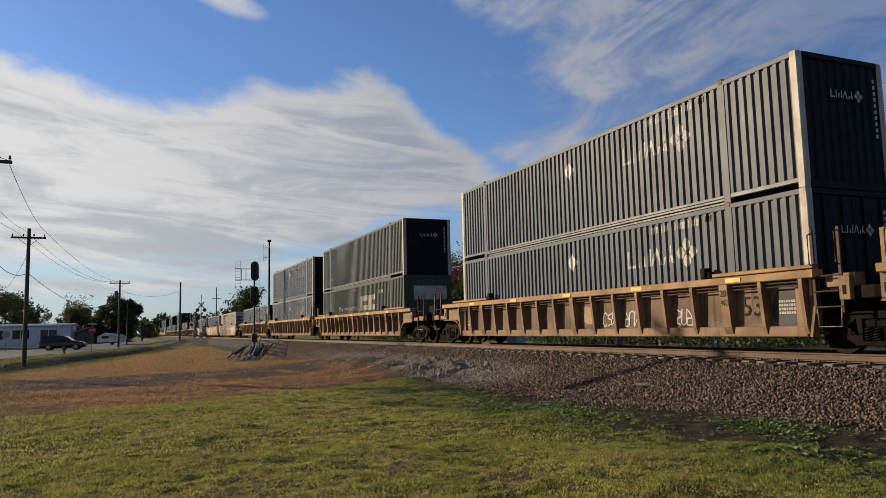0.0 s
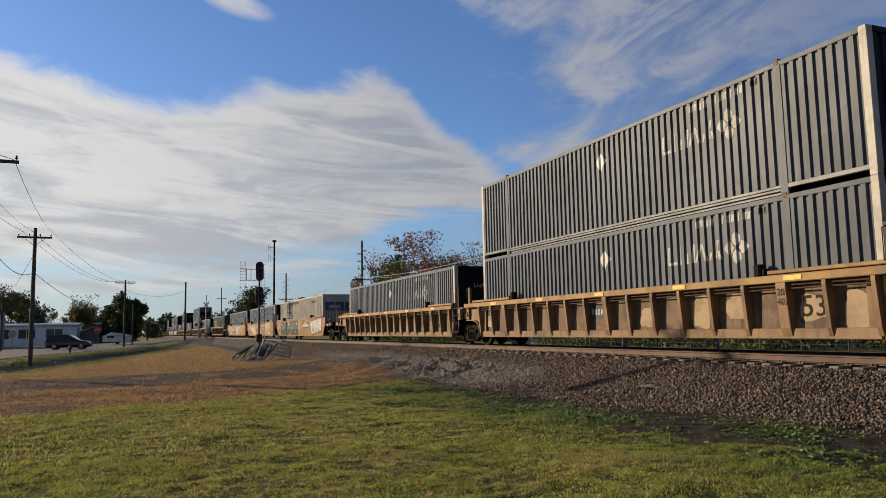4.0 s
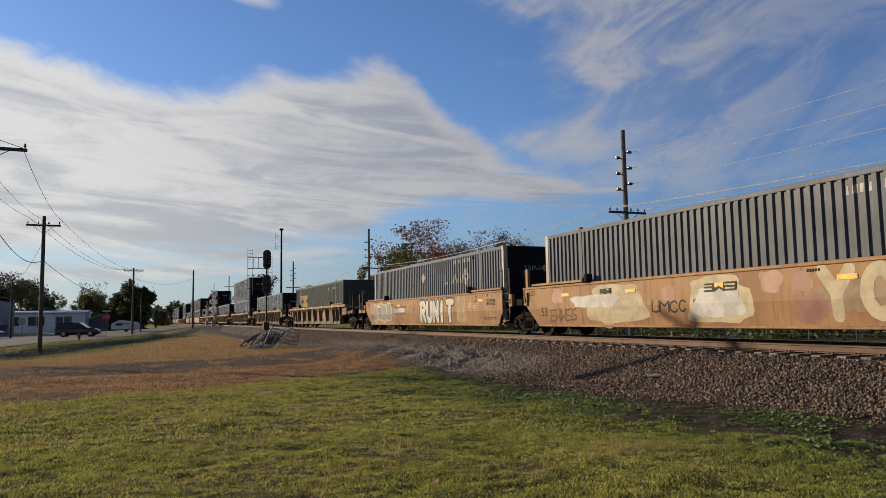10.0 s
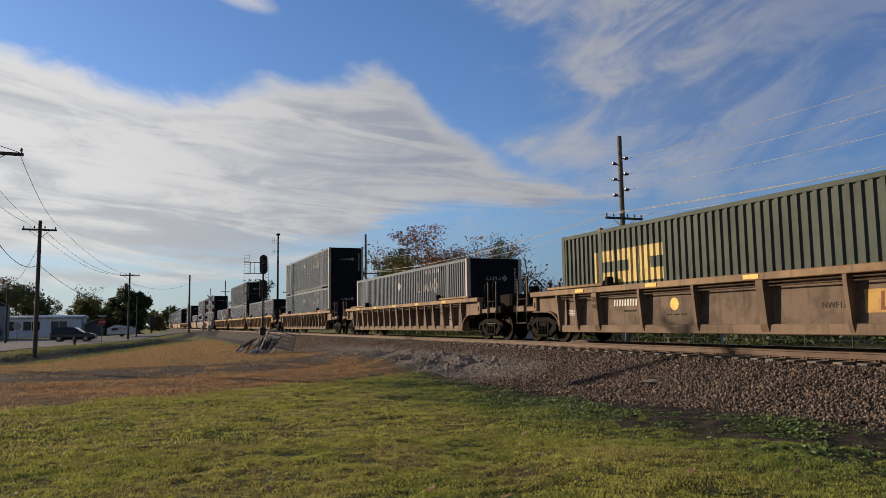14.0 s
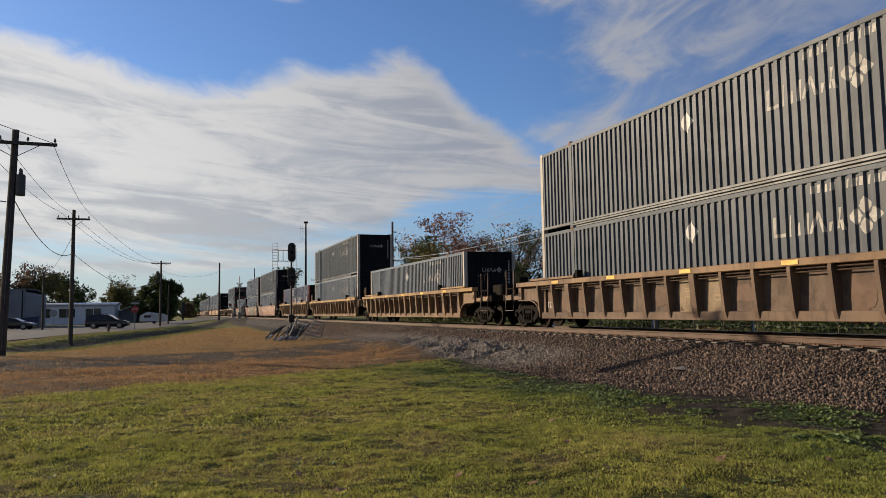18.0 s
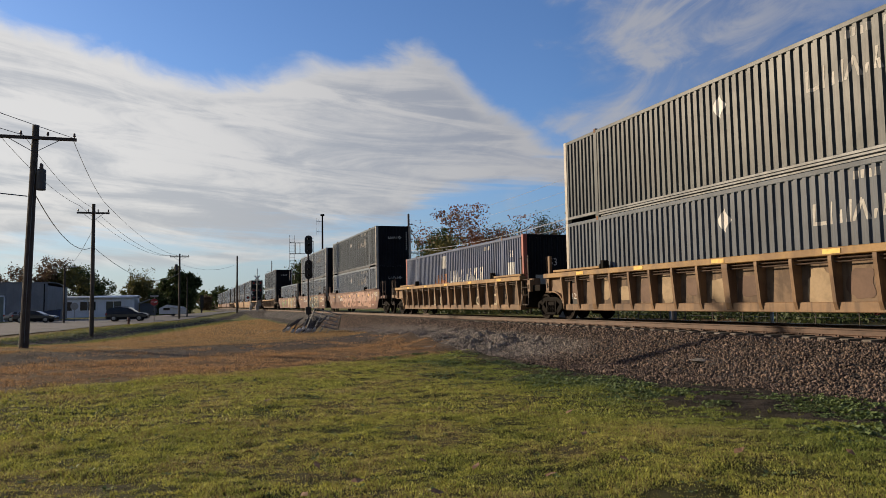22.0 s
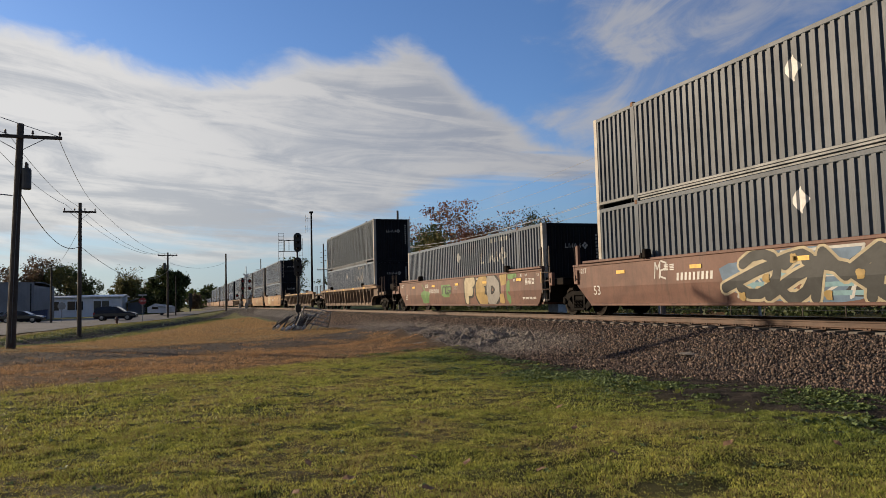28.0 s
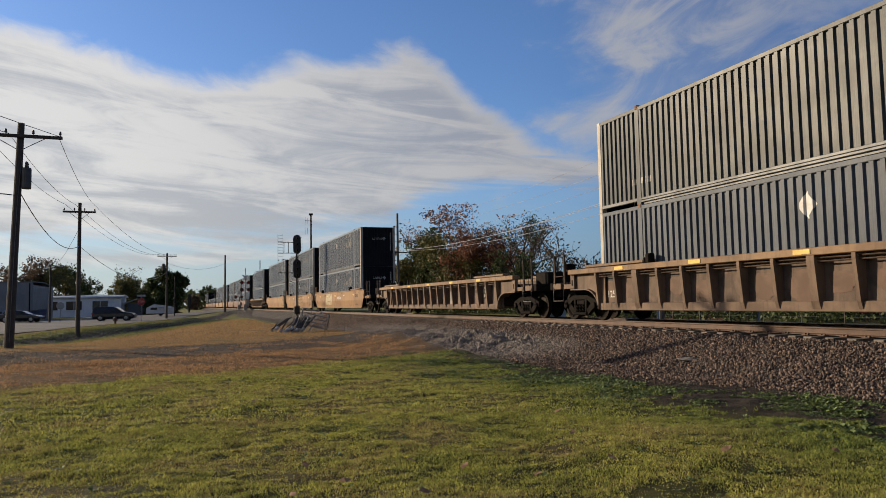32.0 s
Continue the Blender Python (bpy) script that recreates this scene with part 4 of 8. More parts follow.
    for me, x, z, y in marks:
        if style == "plate":
            part("stencil", plated(me, x, z, 0.004), me.materials[0], car)
        else:
            part("stencil", me, None, car, m=Matrix.Translation((x, -y, z)) @ FACE[-1])
    return car


FOLD = 0.048


def corrugated(x0, x1, z0, z1, y, s, pitch=0.245, depth=FOLD):
    """A side wall of upright folds between x0 and x1."""
    n = max(1, round((x1 - x0) / pitch))
    p = (x1 - x0) / n
    prof = []
    for i in range(n):
        a = x0 + i * p
        prof += [(a, 0.0), (a + p * 0.42, 0.0), (a + p * 0.52, depth), (a + p * 0.88, depth)]
    prof.append((x1, 0.0))
    v = [(x, s * (y - d), z) for x, d in prof for z in (z0, z1)]
    q = [(2 * i, 2 * i + 2, 2 * i + 3, 2 * i + 1) for i in range(len(prof) - 1)]
    return v, q


def fold_places(L):
    """Break points of the side wall's folds and how deep each lies."""
    pts = []
    for a, b in ((-L + 0.16, -L + 2.02), (-L + 2.20, -2.20), (-2.02, -0.16)):
        n = max(1, round((b - a) / 0.245))
        p = (b - a) / n
        for i in range(n):
            pts += [(a + i * p, 0.0), (a + i * p + p * 0.42, 0.0), (a + i * p + p * 0.52, FOLD), (a + i * p + p * 0.88, FOLD)]
        pts += [(b, 0.0)]
    return pts


FOLDS = fold_places(BOX_L)
FOLDED = {}


def folded(me, x, z):
    """A flat marking laid on the folds of a side wall, its middle at x, z."""
    key = me.name, round(x, 3), round(z, 3)
    if key in FOLDED:
        return FOLDED[key]
    g = Geo()
    proud = 0.008 if me.name.startswith("lettering") else 0.004
    for f in me.polygons:
        poly = [(me.vertices[i].co.x + x, me.vertices[i].co.y + z) for i in f.vertices]
        for (xa, da), (xb, db) in zip(FOLDS, FOLDS[1:]):
            piece = cut(poly, xa, xb) if xb > xa else []
            if piece:
                g.add([(px, -(BOX_W / 2 - 0.012 - (da + (db - da) * (px - xa) / (xb - xa))) - proud, pz) for px, pz in piece], [tuple(range(len(piece)))])
    FOLDED[key] = g.mesh(me.name, me.materials[0])
    return FOLDED[key]


def parallelogram(g, x, z, w, h, skew=0.0, t=0.0):
    g.add([(x, z, t), (x + w, z, t), (x + w + skew, z + h, t), (x + skew, z + h, t)], [(0, 1, 2, 3)])


def word_blocks(widths, h, mat, gap=0.12, name="marking", diamond=False):
    """A painted word of plain blocks, and a diamond of four lozenges after it; flat, centred."""
    g = Geo()
    x = 0.0
    for k, w in enumerate(widths):
        W, t, lo = w * h, h * 0.17, -h / 2
        if k % 4 == 0:
            parallelogram(g, x, lo, t, h, 0.08 * h)
            parallelogram(g, x + t, lo, W - t, t)
        elif k % 4 == 1:
            for u in (0.0, 0.5, 1.0):
                parallelogram(g, x + u * (W - t), lo, t, h * (1.0 if u != 0.5 else 0.6), 0.08 * h)
        elif k % 4 == 2:
            parallelogram(g, x, lo, t, h, W * 0.45)
            parallelogram(g, x + W - t, lo, t, h * 0.9, -W * 0.28)
        else:
            parallelogram(g, x, lo, t, h * 0.42, 0.12 * h)
            parallelogram(g, x + W * 0.45, lo + h * 0.1, t, h * 0.9, 0.2 * h)
            parallelogram(g, x + W - t, lo, t, h * 0.45, -0.1 * h)
        x += (w + gap) * h
    if diamond:
        c = x + h * 0.85
        for a in range(4):
            dx, dz = ((0, 1), (1, 0), (0, -1), (-1, 0))[a]
            px, pz, r = c + dx * h * 0.45, dz * h * 0.45, h * 0.36
            g.add([(px - r, pz, 0), (px, pz - r, 0), (px + r, pz, 0), (px, pz + r, 0)], [(0, 1, 2, 3)])
        x = c + h
    g.v = [(a - x / 2, b, c) for a, b, c in g.v]
    return g.mesh(name, mat)


def bars(n, w, h, mat, rows=1, name="code_line"):
    g = Geo()
    for r in range(rows):
        for i in range(n):
            parallelogram(g, (i - n / 2) * w * 1.35, -r * h * 1.6, w * (0.72 if h > 0.15 else 1.0), h, 0.12 * h)
    return g.mesh(name, mat)


def rhomb(r, mat):
    return Geo().add([(-r * 0.8, 0, 0), (0, -r, 0), (r * 0.8, 0, 0), (0, r, 0)], [(0, 1, 2, 3)]).mesh("placard", mat)


def container(paint, post, label, logo="slate", doors=False, end=None):
    """A 53-foot box; x = 0 is its front end, z = 0 its floor."""
    box = thing("shipping_container", label, "shipping container", group="containers on the train")
    L, W, H = BOX_L, BOX_W, BOX_H
    y = W / 2
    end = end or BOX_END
    for s in (-1, 1):
        g = Geo()
        for a, b in ((-L + 0.16, -L + 2.02), (-L + 2.20, -2.20), (-2.02, -0.16)):
            g.add(*corrugated(a, b, 0.20, H - 0.11, y - 0.012, s))
        part("side_wall", g, paint, box)
        for x in (-2.11, -L + 2.11):
            part("lift_post", Geo().box(x - 0.10, x + 0.10, min(s * (y - 0.06), s * (y + 0.004)), max(s * (y - 0.06), s * (y + 0.004)), 0.0, H, 0.008), paint if post is BOX_WHITE else BOX_GREEN_GREY if paint is BOX_GREEN_GREY else paint, box)
        part("top_rail", Geo().box(-L + 0.1, -0.1, min(s * (y - 0.08), s * y), max(s * (y - 0.08), s * y), H - 0.12, H - 0.01, 0.01), paint, box)
        part("bottom_rail", Geo().box(-L + 2.2, -2.2, min(s * (y - 0.08), s * (y + 0.002)), max(s * (y - 0.08), s * (y + 0.002)), 0.075, 0.132, 0.008)
             .box(-L + 2.2, -2.2, min(s * (y - 0.08), s * (y - 0.001)), max(s * (y - 0.08), s * (y - 0.001)), 0.142, 0.21, 0.008)
             .box(-L + 2.2, -2.2, min(s * (y - 0.12), s * (y - 0.055)), max(s * (y - 0.12), s * (y - 0.055)), 0.015, 0.15)
             .box(-L + 0.1, -L + 2.02, min(s * (y - 0.08), s * y), max(s * (y - 0.08), s * y), 0.12, 0.22, 0.01)
             .box(-2.02, -0.1, min(s * (y - 0.08), s * y), max(s * (y - 0.08), s * y), 0.12, 0.22, 0.01), paint if paint in (BOX_WHITE, BOX_GREEN) else BOX_RAIL, box)
        if s < 0:
            for x in (-2.11, -L + 2.11):
                part("stacking_fitting", Geo().box(x - 0.065, x + 0.065, -y - 0.012, -y + 0.10, H - 0.09, H + 0.05, 0.015), RUST, box)
        for x in (-0.09, -L + 0.09):
            part("corner_post", Geo().box(x - 0.09, x + 0.09, min(s * (y - 0.17), s * (y + 0.003)), max(s * (y - 0.17), s * (y + 0.003)), 0.10, H - 0.02, 0.012), post, box)
            for z in (0.0, H - 0.12):
                part("corner_casting", Geo().box(x - 0.085, x + 0.085, min(s * (y - 0.16), s * (y + 0.006)), max(s * (y - 0.16), s * (y + 0.006)), z, z + 0.12, 0.01), post, box)
    part("roof", Geo().box(-L + 0.05, -0.05, -y + 0.03, y - 0.03, H - 0.06, H - 0.02), paint, box)
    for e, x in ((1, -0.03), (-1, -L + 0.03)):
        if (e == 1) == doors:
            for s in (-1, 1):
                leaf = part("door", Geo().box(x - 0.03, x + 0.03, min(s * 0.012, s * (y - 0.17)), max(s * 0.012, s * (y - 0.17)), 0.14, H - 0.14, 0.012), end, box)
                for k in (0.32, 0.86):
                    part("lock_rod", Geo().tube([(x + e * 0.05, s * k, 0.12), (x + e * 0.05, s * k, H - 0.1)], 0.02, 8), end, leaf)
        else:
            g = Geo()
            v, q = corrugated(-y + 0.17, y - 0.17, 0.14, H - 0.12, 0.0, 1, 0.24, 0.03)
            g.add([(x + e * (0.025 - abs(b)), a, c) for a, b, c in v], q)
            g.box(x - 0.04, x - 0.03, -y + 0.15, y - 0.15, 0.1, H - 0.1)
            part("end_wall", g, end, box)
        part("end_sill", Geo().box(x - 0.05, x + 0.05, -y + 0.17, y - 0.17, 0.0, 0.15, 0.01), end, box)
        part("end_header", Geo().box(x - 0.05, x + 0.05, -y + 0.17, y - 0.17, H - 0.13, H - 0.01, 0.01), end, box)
    for me, x, z in SIDE_MARKS[logo]:
        part(me.name.split(".")[0], folded(me, x, z), None, box)
    for me, yy, z in END_MARKS[logo]:
        part(me.name.split(".")[0], me, None, box, m=Matrix.Translation((0.034, yy, z)) @ AHEAD)
    return box

# ---- road, lawn blades, stones ----
ROAD_NEAR = [(20, -24), (-36, -14.5), (-59, -9.0), (-89, -2.4), (-118, 3.0), (-128, 7.5), (-129, 12.3)]
ROAD_FAR = [(20, -48), (-45, -38), (-82, -27), (-112, -18), (-134, -6), (-139, 6.0), (-139, 12.3)]


def rise(x, y):
    """The ramp by which the ground comes up to the level crossing."""
    return 0.78 * math.exp(-((x + 134) / 20.0) ** 2) * max(0.0, min(1.0, (y + 10.0) / 20.0))


def curve_points(pts, n):
    out, k = [], len(pts) - 1
    for i in range(n + 1):
        u = k * i / n
        j = min(int(u), k - 1)
        f = u - j
        p = [Vector(pts[max(0, min(k, j + d))]) for d in (-1, 0, 1, 2)]
        out.append(0.5 * (2 * p[1] + (p[2] - p[0]) * f + (2 * p[0] - 5 * p[1] + 4 * p[2] - p[3]) * f * f + (3 * p[1] - p[0] - 3 * p[2] + p[3]) * f ** 3))
    return out


me = ground.data
for v in me.vertices:
    v.co.z += rise(v.co.x, v.co.y)
near, far = curve_points(ROAD_NEAR, 60), curve_points(ROAD_FAR, 60)
g = Geo()
for i in range(61):
    for k in range(9):
        p = near[i].lerp(far[i], k / 8)
        g.v.append((p.x, p.y, 0.06 + max(ground_z(p.x, p.y), -0.02) + rise(p.x, p.y)))
for i in range(60):
    for k in range(8):
        a = i * 9 + k
        g.f.append((a, a + 1, a + 10, a + 9))
        g.k.append(0)
solo("road", g, ASPHALT, "worn grey asphalt road leading to a level crossing", "road", "structure", smooth=True)


def blade_material():
    mt = bpy.data.materials.new("grass_blade")
    mt.use_nodes = True
    tree = mt.node_tree
    tools = node_tools(tree)
    add, plug, m, smooth, mix, noise_tex, combine = tools
    bsdf = tree.nodes["Principled BSDF"]
    geo = add("ShaderNodeNewGeometry")
    pos, isle = geo.outputs["Position"], geo.outputs["Random Per Island"]
    x, y, wob, edge, ditch = zones(tree, tools, pos)
    patch = noise_tex(pos, 0.6, 4.0, 0.6)
    green = mix(m("POWER", isle, 1.1), (0.60, 0.58, 0.12), (0.066, 0.088, 0.018))
    dry = mix(m("POWER", isle, 1.2), (0.50, 0.40, 0.16), (0.15, 0.11, 0.042))
    tuft = noise_tex(pos, 11.0, 3.0, 0.6)
    green = mix(smooth(m("ADD", tuft, m("MULTIPLY", m("SUBTRACT", noise_tex(pos, 2.6, 3.0, 0.6), 0.5), 0.9)), 0.40, 0.62), mix(1.0, green, (0.60, 0.66, 0.6), "MULTIPLY"), green)
    green = mix(smooth(m("ADD", patch, m("MULTIPLY", m("SUBTRACT", isle, 0.5), 0.35)), 0.46, 0.66), green, dry)
    lush = smooth(m("SUBTRACT", m("ADD", y, m("MULTIPLY", wob, 0.5)), 4.6), 0.0, 2.2)
    green = mix(m("MULTIPLY", lush, 0.7), green, mix(isle, (0.21, 0.27, 0.05), (0.045, 0.075, 0.018)))
    brown = mix(isle, (0.54, 0.32, 0.150), (0.15, 0.088, 0.042))
    straw = mix(isle, (0.47, 0.30, 0.14), (0.16, 0.105, 0.05))
    col = mix(smooth(edge, 0.0, 1.6), green, brown)
    col = mix(smooth(edge, 10.0, 16.0), col, straw)
    verge = m("MULTIPLY", smooth(m("MULTIPLY", x, -1.0), 30.0, 36.0), smooth(m("SUBTRACT", 4.2, ditch), 0.0, 1.5))
    col = mix(m("MULTIPLY", verge, 0.85), col, mix(isle, (0.24, 0.27, 0.06), (0.06, 0.075, 0.02)))
    plug(col, bsdf.inputs["Base Color"])
    bsdf.inputs["Roughness"].default_value = 0.6
    bsdf.inputs["Specular IOR Level"].default_value = 0.25
    glow = add("ShaderNodeBsdfTranslucent")
    plug(col, glow.inputs["Color"])
    both = add("ShaderNodeMixShader")
    both.inputs[0].default_value = 0.30
    plug(bsdf.outputs[0], both.inputs[1])
    plug(glow.outputs[0], both.inputs[2])
    plug(both.outputs[0], tree.nodes["Material Output"].inputs["Surface"])
    return mt


BLADE = blade_material()


def fast_mesh(name, verts, loops, sides, mat):
    """A mesh of alike polygons from arrays."""
    me = bpy.data.meshes.new(name)
    n = len(loops) // sides
    me.vertices.add(len(verts))
    me.vertices.foreach_set("co", np.asarray(verts, np.float32).ravel())
    me.loops.add(len(loops))
    me.loops.foreach_set("vertex_index", np.asarray(loops, np.int32))
    me.polygons.add(n)
    me.polygons.foreach_set("loop_start", np.arange(0, n * sides, sides, dtype=np.int32))
    me.update(calc_edges=True)
    me.materials.append(mat)
    return me


GRID_X, GRID_Y = np.array(GX), np.array(GY)
HEIGHTS = np.array([v.co.z for v in ground.data.vertices]).reshape(len(GY), len(GX))


def heights(x, y):
    """Height of the ground sheet under arrays of places."""
    i = np.clip(np.searchsorted(GRID_X, x) - 1, 0, len(GX) - 2)
    j = np.clip(np.searchsorted(GRID_Y, y) - 1, 0, len(GY) - 2)
    u = (x - GRID_X[i]) / (GRID_X[i + 1] - GRID_X[i])
    w = (y - GRID_Y[j]) / (GRID_Y[j + 1] - GRID_Y[j])
    return (HEIGHTS[j, i] * (1 - u) + HEIGHTS[j, i + 1] * u) * (1 - w) + (HEIGHTS[j + 1, i] * (1 - u) + HEIGHTS[j + 1, i + 1] * u) * w


def blades(x, y, low, high, width, rng, lean=0.6):
    n = len(x)
    z = heights(x, y)
    h = rng.uniform(low, high, n)
    a = rng.uniform(0, 2 * np.pi, n)
    b = rng.uniform(0, 2 * np.pi, n)
    k = h * rng.uniform(0.1, lean, n)
    w = width * rng.uniform(0.6, 1.3, n)
    dx, dy = np.cos(a) * w / 2, np.sin(a) * w / 2
    return np.stack([np.stack([x - dx, y - dy, z - 0.005], 1), np.stack([x + dx, y + dy, z - 0.005], 1),
                     np.stack([x + np.cos(b) * k, y + np.sin(b) * k, z + h], 1)], 1).reshape(-1, 3)


CELLS = np.random.default_rng(44).normal(0, 0.55, (256, 256))


def cells(x, y, size):
    """A soft random field with grains of the given size."""
    u, w = x / size + 500.3, y / size + 700.7
    i, j = np.floor(u).astype(int), np.floor(w).astype(int)
    u, w = u - i, w - j
    u, w = u * u * (3 - 2 * u), w * w * (3 - 2 * w)
    at = lambda p, q: CELLS[p % 256, q % 256]
    return (at(i, j) * (1 - u) + at(i + 1, j) * u) * (1 - w) + (at(i, j + 1) * (1 - u) + at(i + 1, j + 1) * u) * w


def toe_y(x):
    """Where the ballast runs out on the level ground."""
    return np.interp(x, [-60, -22, -14.5, -10.6, -8, -4], [8.8, 8.8, 9.2, 10.0, 10.5, 10.9])


def lawn():
    rng = np.random.default_rng(3)
    out = []
    for n, d0, d1, a0, a1, width, low, high in ((420000, 4.2, 10.5, -14, 66, 0.0125, 0.008, 0.034), (320000, 10.0, 19.0, -14, 62, 0.021, 0.010, 0.042), (110000, 18.5, 27.0, -13, 28, 0.024, 0.015, 0.045)):
        d = np.sqrt(rng.uniform(d0 * d0, d1 * d1, n))
        a = np.radians(rng.uniform(a0, a1, n))
        x, y = -d * np.cos(a), d * np.sin(a)
        clump = 1.0 * cells(x, y, 0.07) + 1.0 * cells(x, y, 0.19) + 0.8 * cells(x, y, 0.55) + 0.4 * cells(x, y, 2.2)
        edge = -(x + 17.2) - 0.62 * y
        clump = clump - 1.5 * np.clip((cells(x + 40, y, 0.9) - 0.45) * 2, 0, 1) * np.clip((x + 10.5) / 2, 0, 1)
        keep = (edge < 0.8) & (y < toe_y(x) - np.interp(x, [-22, -17, -12, -8, -4], [1.1, 1.5, 2.5, 3.5, 3.6]) + 0.55 * clump) & (rng.uniform(size=n) < 0.86 + 0.35 * clump)
        tall = np.clip(0.9 + 0.4 * clump[keep], 0.4, 1.5)
        out.append(blades(x[keep], y[keep], low * tall, high * tall, width, rng, 1.3))
    d = np.sqrt(rng.uniform(14.0 ** 2, 42.0 ** 2, 260000))
    a = np.radians(rng.uniform(-14, 24, 260000))
    x, y = -d * np.cos(a), d * np.sin(a)
    edge = -(x + 17.2) - 0.62 * y
    bare = (edge > 7.4) & (edge < 13.2)
    lump = cells(x, y, 0.3) + cells(x, y, 1.1)
    keep = (edge > -0.6) & (y < 7.9 + 0.8 * lump) & (~bare | (rng.uniform(size=len(x)) < 0.05 + 0.3 * lump)) & (rng.uniform(size=len(x)) < 0.6 + 0.5 * lump)
    tall = np.clip(0.9 + 0.5 * lump[keep], 0.4, 1.8)
    out.append(blades(x[keep], y[keep], 0.02 * tall, 0.065 * tall, 0.020, rng, 1.2))
    d = np.sqrt(rng.uniform(0.6, 17.0 ** 2, 60000))
    a = np.radians(rng.uniform(0, 360, 60000))
    x, y = -d * np.cos(a), d * np.sin(a)
    seen = (d > 4.2) & (np.degrees(a) < 62) | (d > 4.2) & (np.degrees(a) > 346)
    keep = ~seen & (y < toe_y(x) - 3.0)
    out.append(blades(x[keep], y[keep], 0.012, 0.05, 0.03, rng, 1.3))
    d = np.sqrt(rng.uniform(40.0 ** 2, 88.0 ** 2, 120000))
    a = np.radians(rng.uniform(-13, 9, 120000))
    x, y = -d * np.cos(a), d * np.sin(a)
    lump = cells(x, y, 0.6) + cells(x, y, 2.3)
    ditch_a, ditch_b = np.array(DITCH[0]), np.array(DITCH[1])
    u = ((x - ditch_a[0]) * (ditch_b[0] - ditch_a[0]) + (y - ditch_a[1]) * (ditch_b[1] - ditch_a[1])) / ((ditch_b - ditch_a) ** 2).sum()
    beyond = (y - ditch_a[1] - u * (ditch_b[1] - ditch_a[1])) < -3.4
    off = np.abs(0.1915 * (x + 36) + 0.9815 * (y + 9))
    keep = (y < 7.8) & ~beyond & (off > 1.1 + 0.4 * lump) & (rng.uniform(size=len(x)) < 0.6 + 0.4 * lump)
    tall = np.clip(0.9 + 0.5 * lump[keep], 0.4, 1.8)
    out.append(blades(x[keep], y[keep], 0.04 * tall, 0.13 * tall, 0.045, rng, 0.9))
    v = np.concatenate(out)
    return fast_mesh("lawn_grass", v, np.arange(len(v)), 3, BLADE)


solo("lawn_grass", lawn(), None, "short mown grass with dry brown patches", "grass", "stuff")

WEED = surface("weed_leaf", (0.135, 0.180, 0.048), (0.050, 0.076, 0.020), rough=0.55, scale=6.0, world=True, bump=0)


def weeds():
    rng = np.random.default_rng(8)
    verts, loops = [], []
    def clump(cx, cy, size, leaves):
        cz = float(heights(np.array([cx]), np.array([cy]))[0])
        for _ in range(leaves):
            a, tilt = rng.uniform(0, 2 * np.pi), rng.uniform(0.2, 1.1)
            L, w = size * rng.uniform(0.5, 1.1), size * rng.uniform(0.16, 0.34)
            base = np.array([cx + rng.normal(0, size * 0.35), cy + rng.normal(0, size * 0.35), cz])
            f = np.array([np.cos(a) * np.cos(tilt), np.sin(a) * np.cos(tilt), np.sin(tilt)])
            s = np.array([-np.sin(a), np.cos(a), 0.0])
            n = len(verts)
            for p in (base, base + f * L * 0.5 + s * w, base + f * L + np.array([0, 0, -L * 0.2]), base + f * L * 0.5 - s * w):
                verts.append(p)
            loops.extend((n, n + 1, n + 2, n + 3))
    for _ in range(15000):
        x = rng.uniform(-23, -3)
        y = float(toe_y(x)) - rng.triangular(0.3, 2.0, 4.3)
        at = np.array([x]), np.array([y])
        field = float(cells(*at, 0.8)[0] + 0.7 * cells(at[0] + 9, at[1], 0.3)[0] + 0.5 * cells(at[0], at[1] + 31, 2.1)[0])
        if field > -0.12:
            clump(x, y, rng.uniform(0.03, 0.05 + 0.05 * min(1.0, max(0.0, field))), 8)
    for cx, cy in ((-12.9, 8.2), (-11.8, 7.6), (-9.4, 8.6), (-7.4, 9.0), (-6.6, 9.2), (-16.5, 7.8), (-6.0, 8.3), (-8.4, 9.2)):
        for _ in range(16):
            clump(cx + rng.normal(0, 0.4), cy + rng.normal(0, 0.25), rng.uniform(0.035, 0.085), 12)
    for _ in range(420):
        clump(rng.uniform(-18, -4), rng.uniform(-3, 6), rng.uniform(0.03, 0.07), 8)
    for _ in range(4200):
        u = rng.uniform(0.02, 0.8)
        p = DITCH[0].lerp(DITCH[1], u)
        clump(p.x + rng.normal(0, 2.0), p.y + rng.choice((-1, 1)) * rng.gamma(4.0, 0.35), rng.uniform(0.05, 0.15), 8)
    return fast_mesh("weeds", np.array(verts), np.array(loops), 4, WEED)


solo("weeds", weeds(), None, "low leafy green weeds along the ballast and the ditch", "weeds", "stuff")


BED_HEIGHTS = np.array([v.co.z for v in ballast_bed.data.vertices]).reshape(len(BY), len(BX))


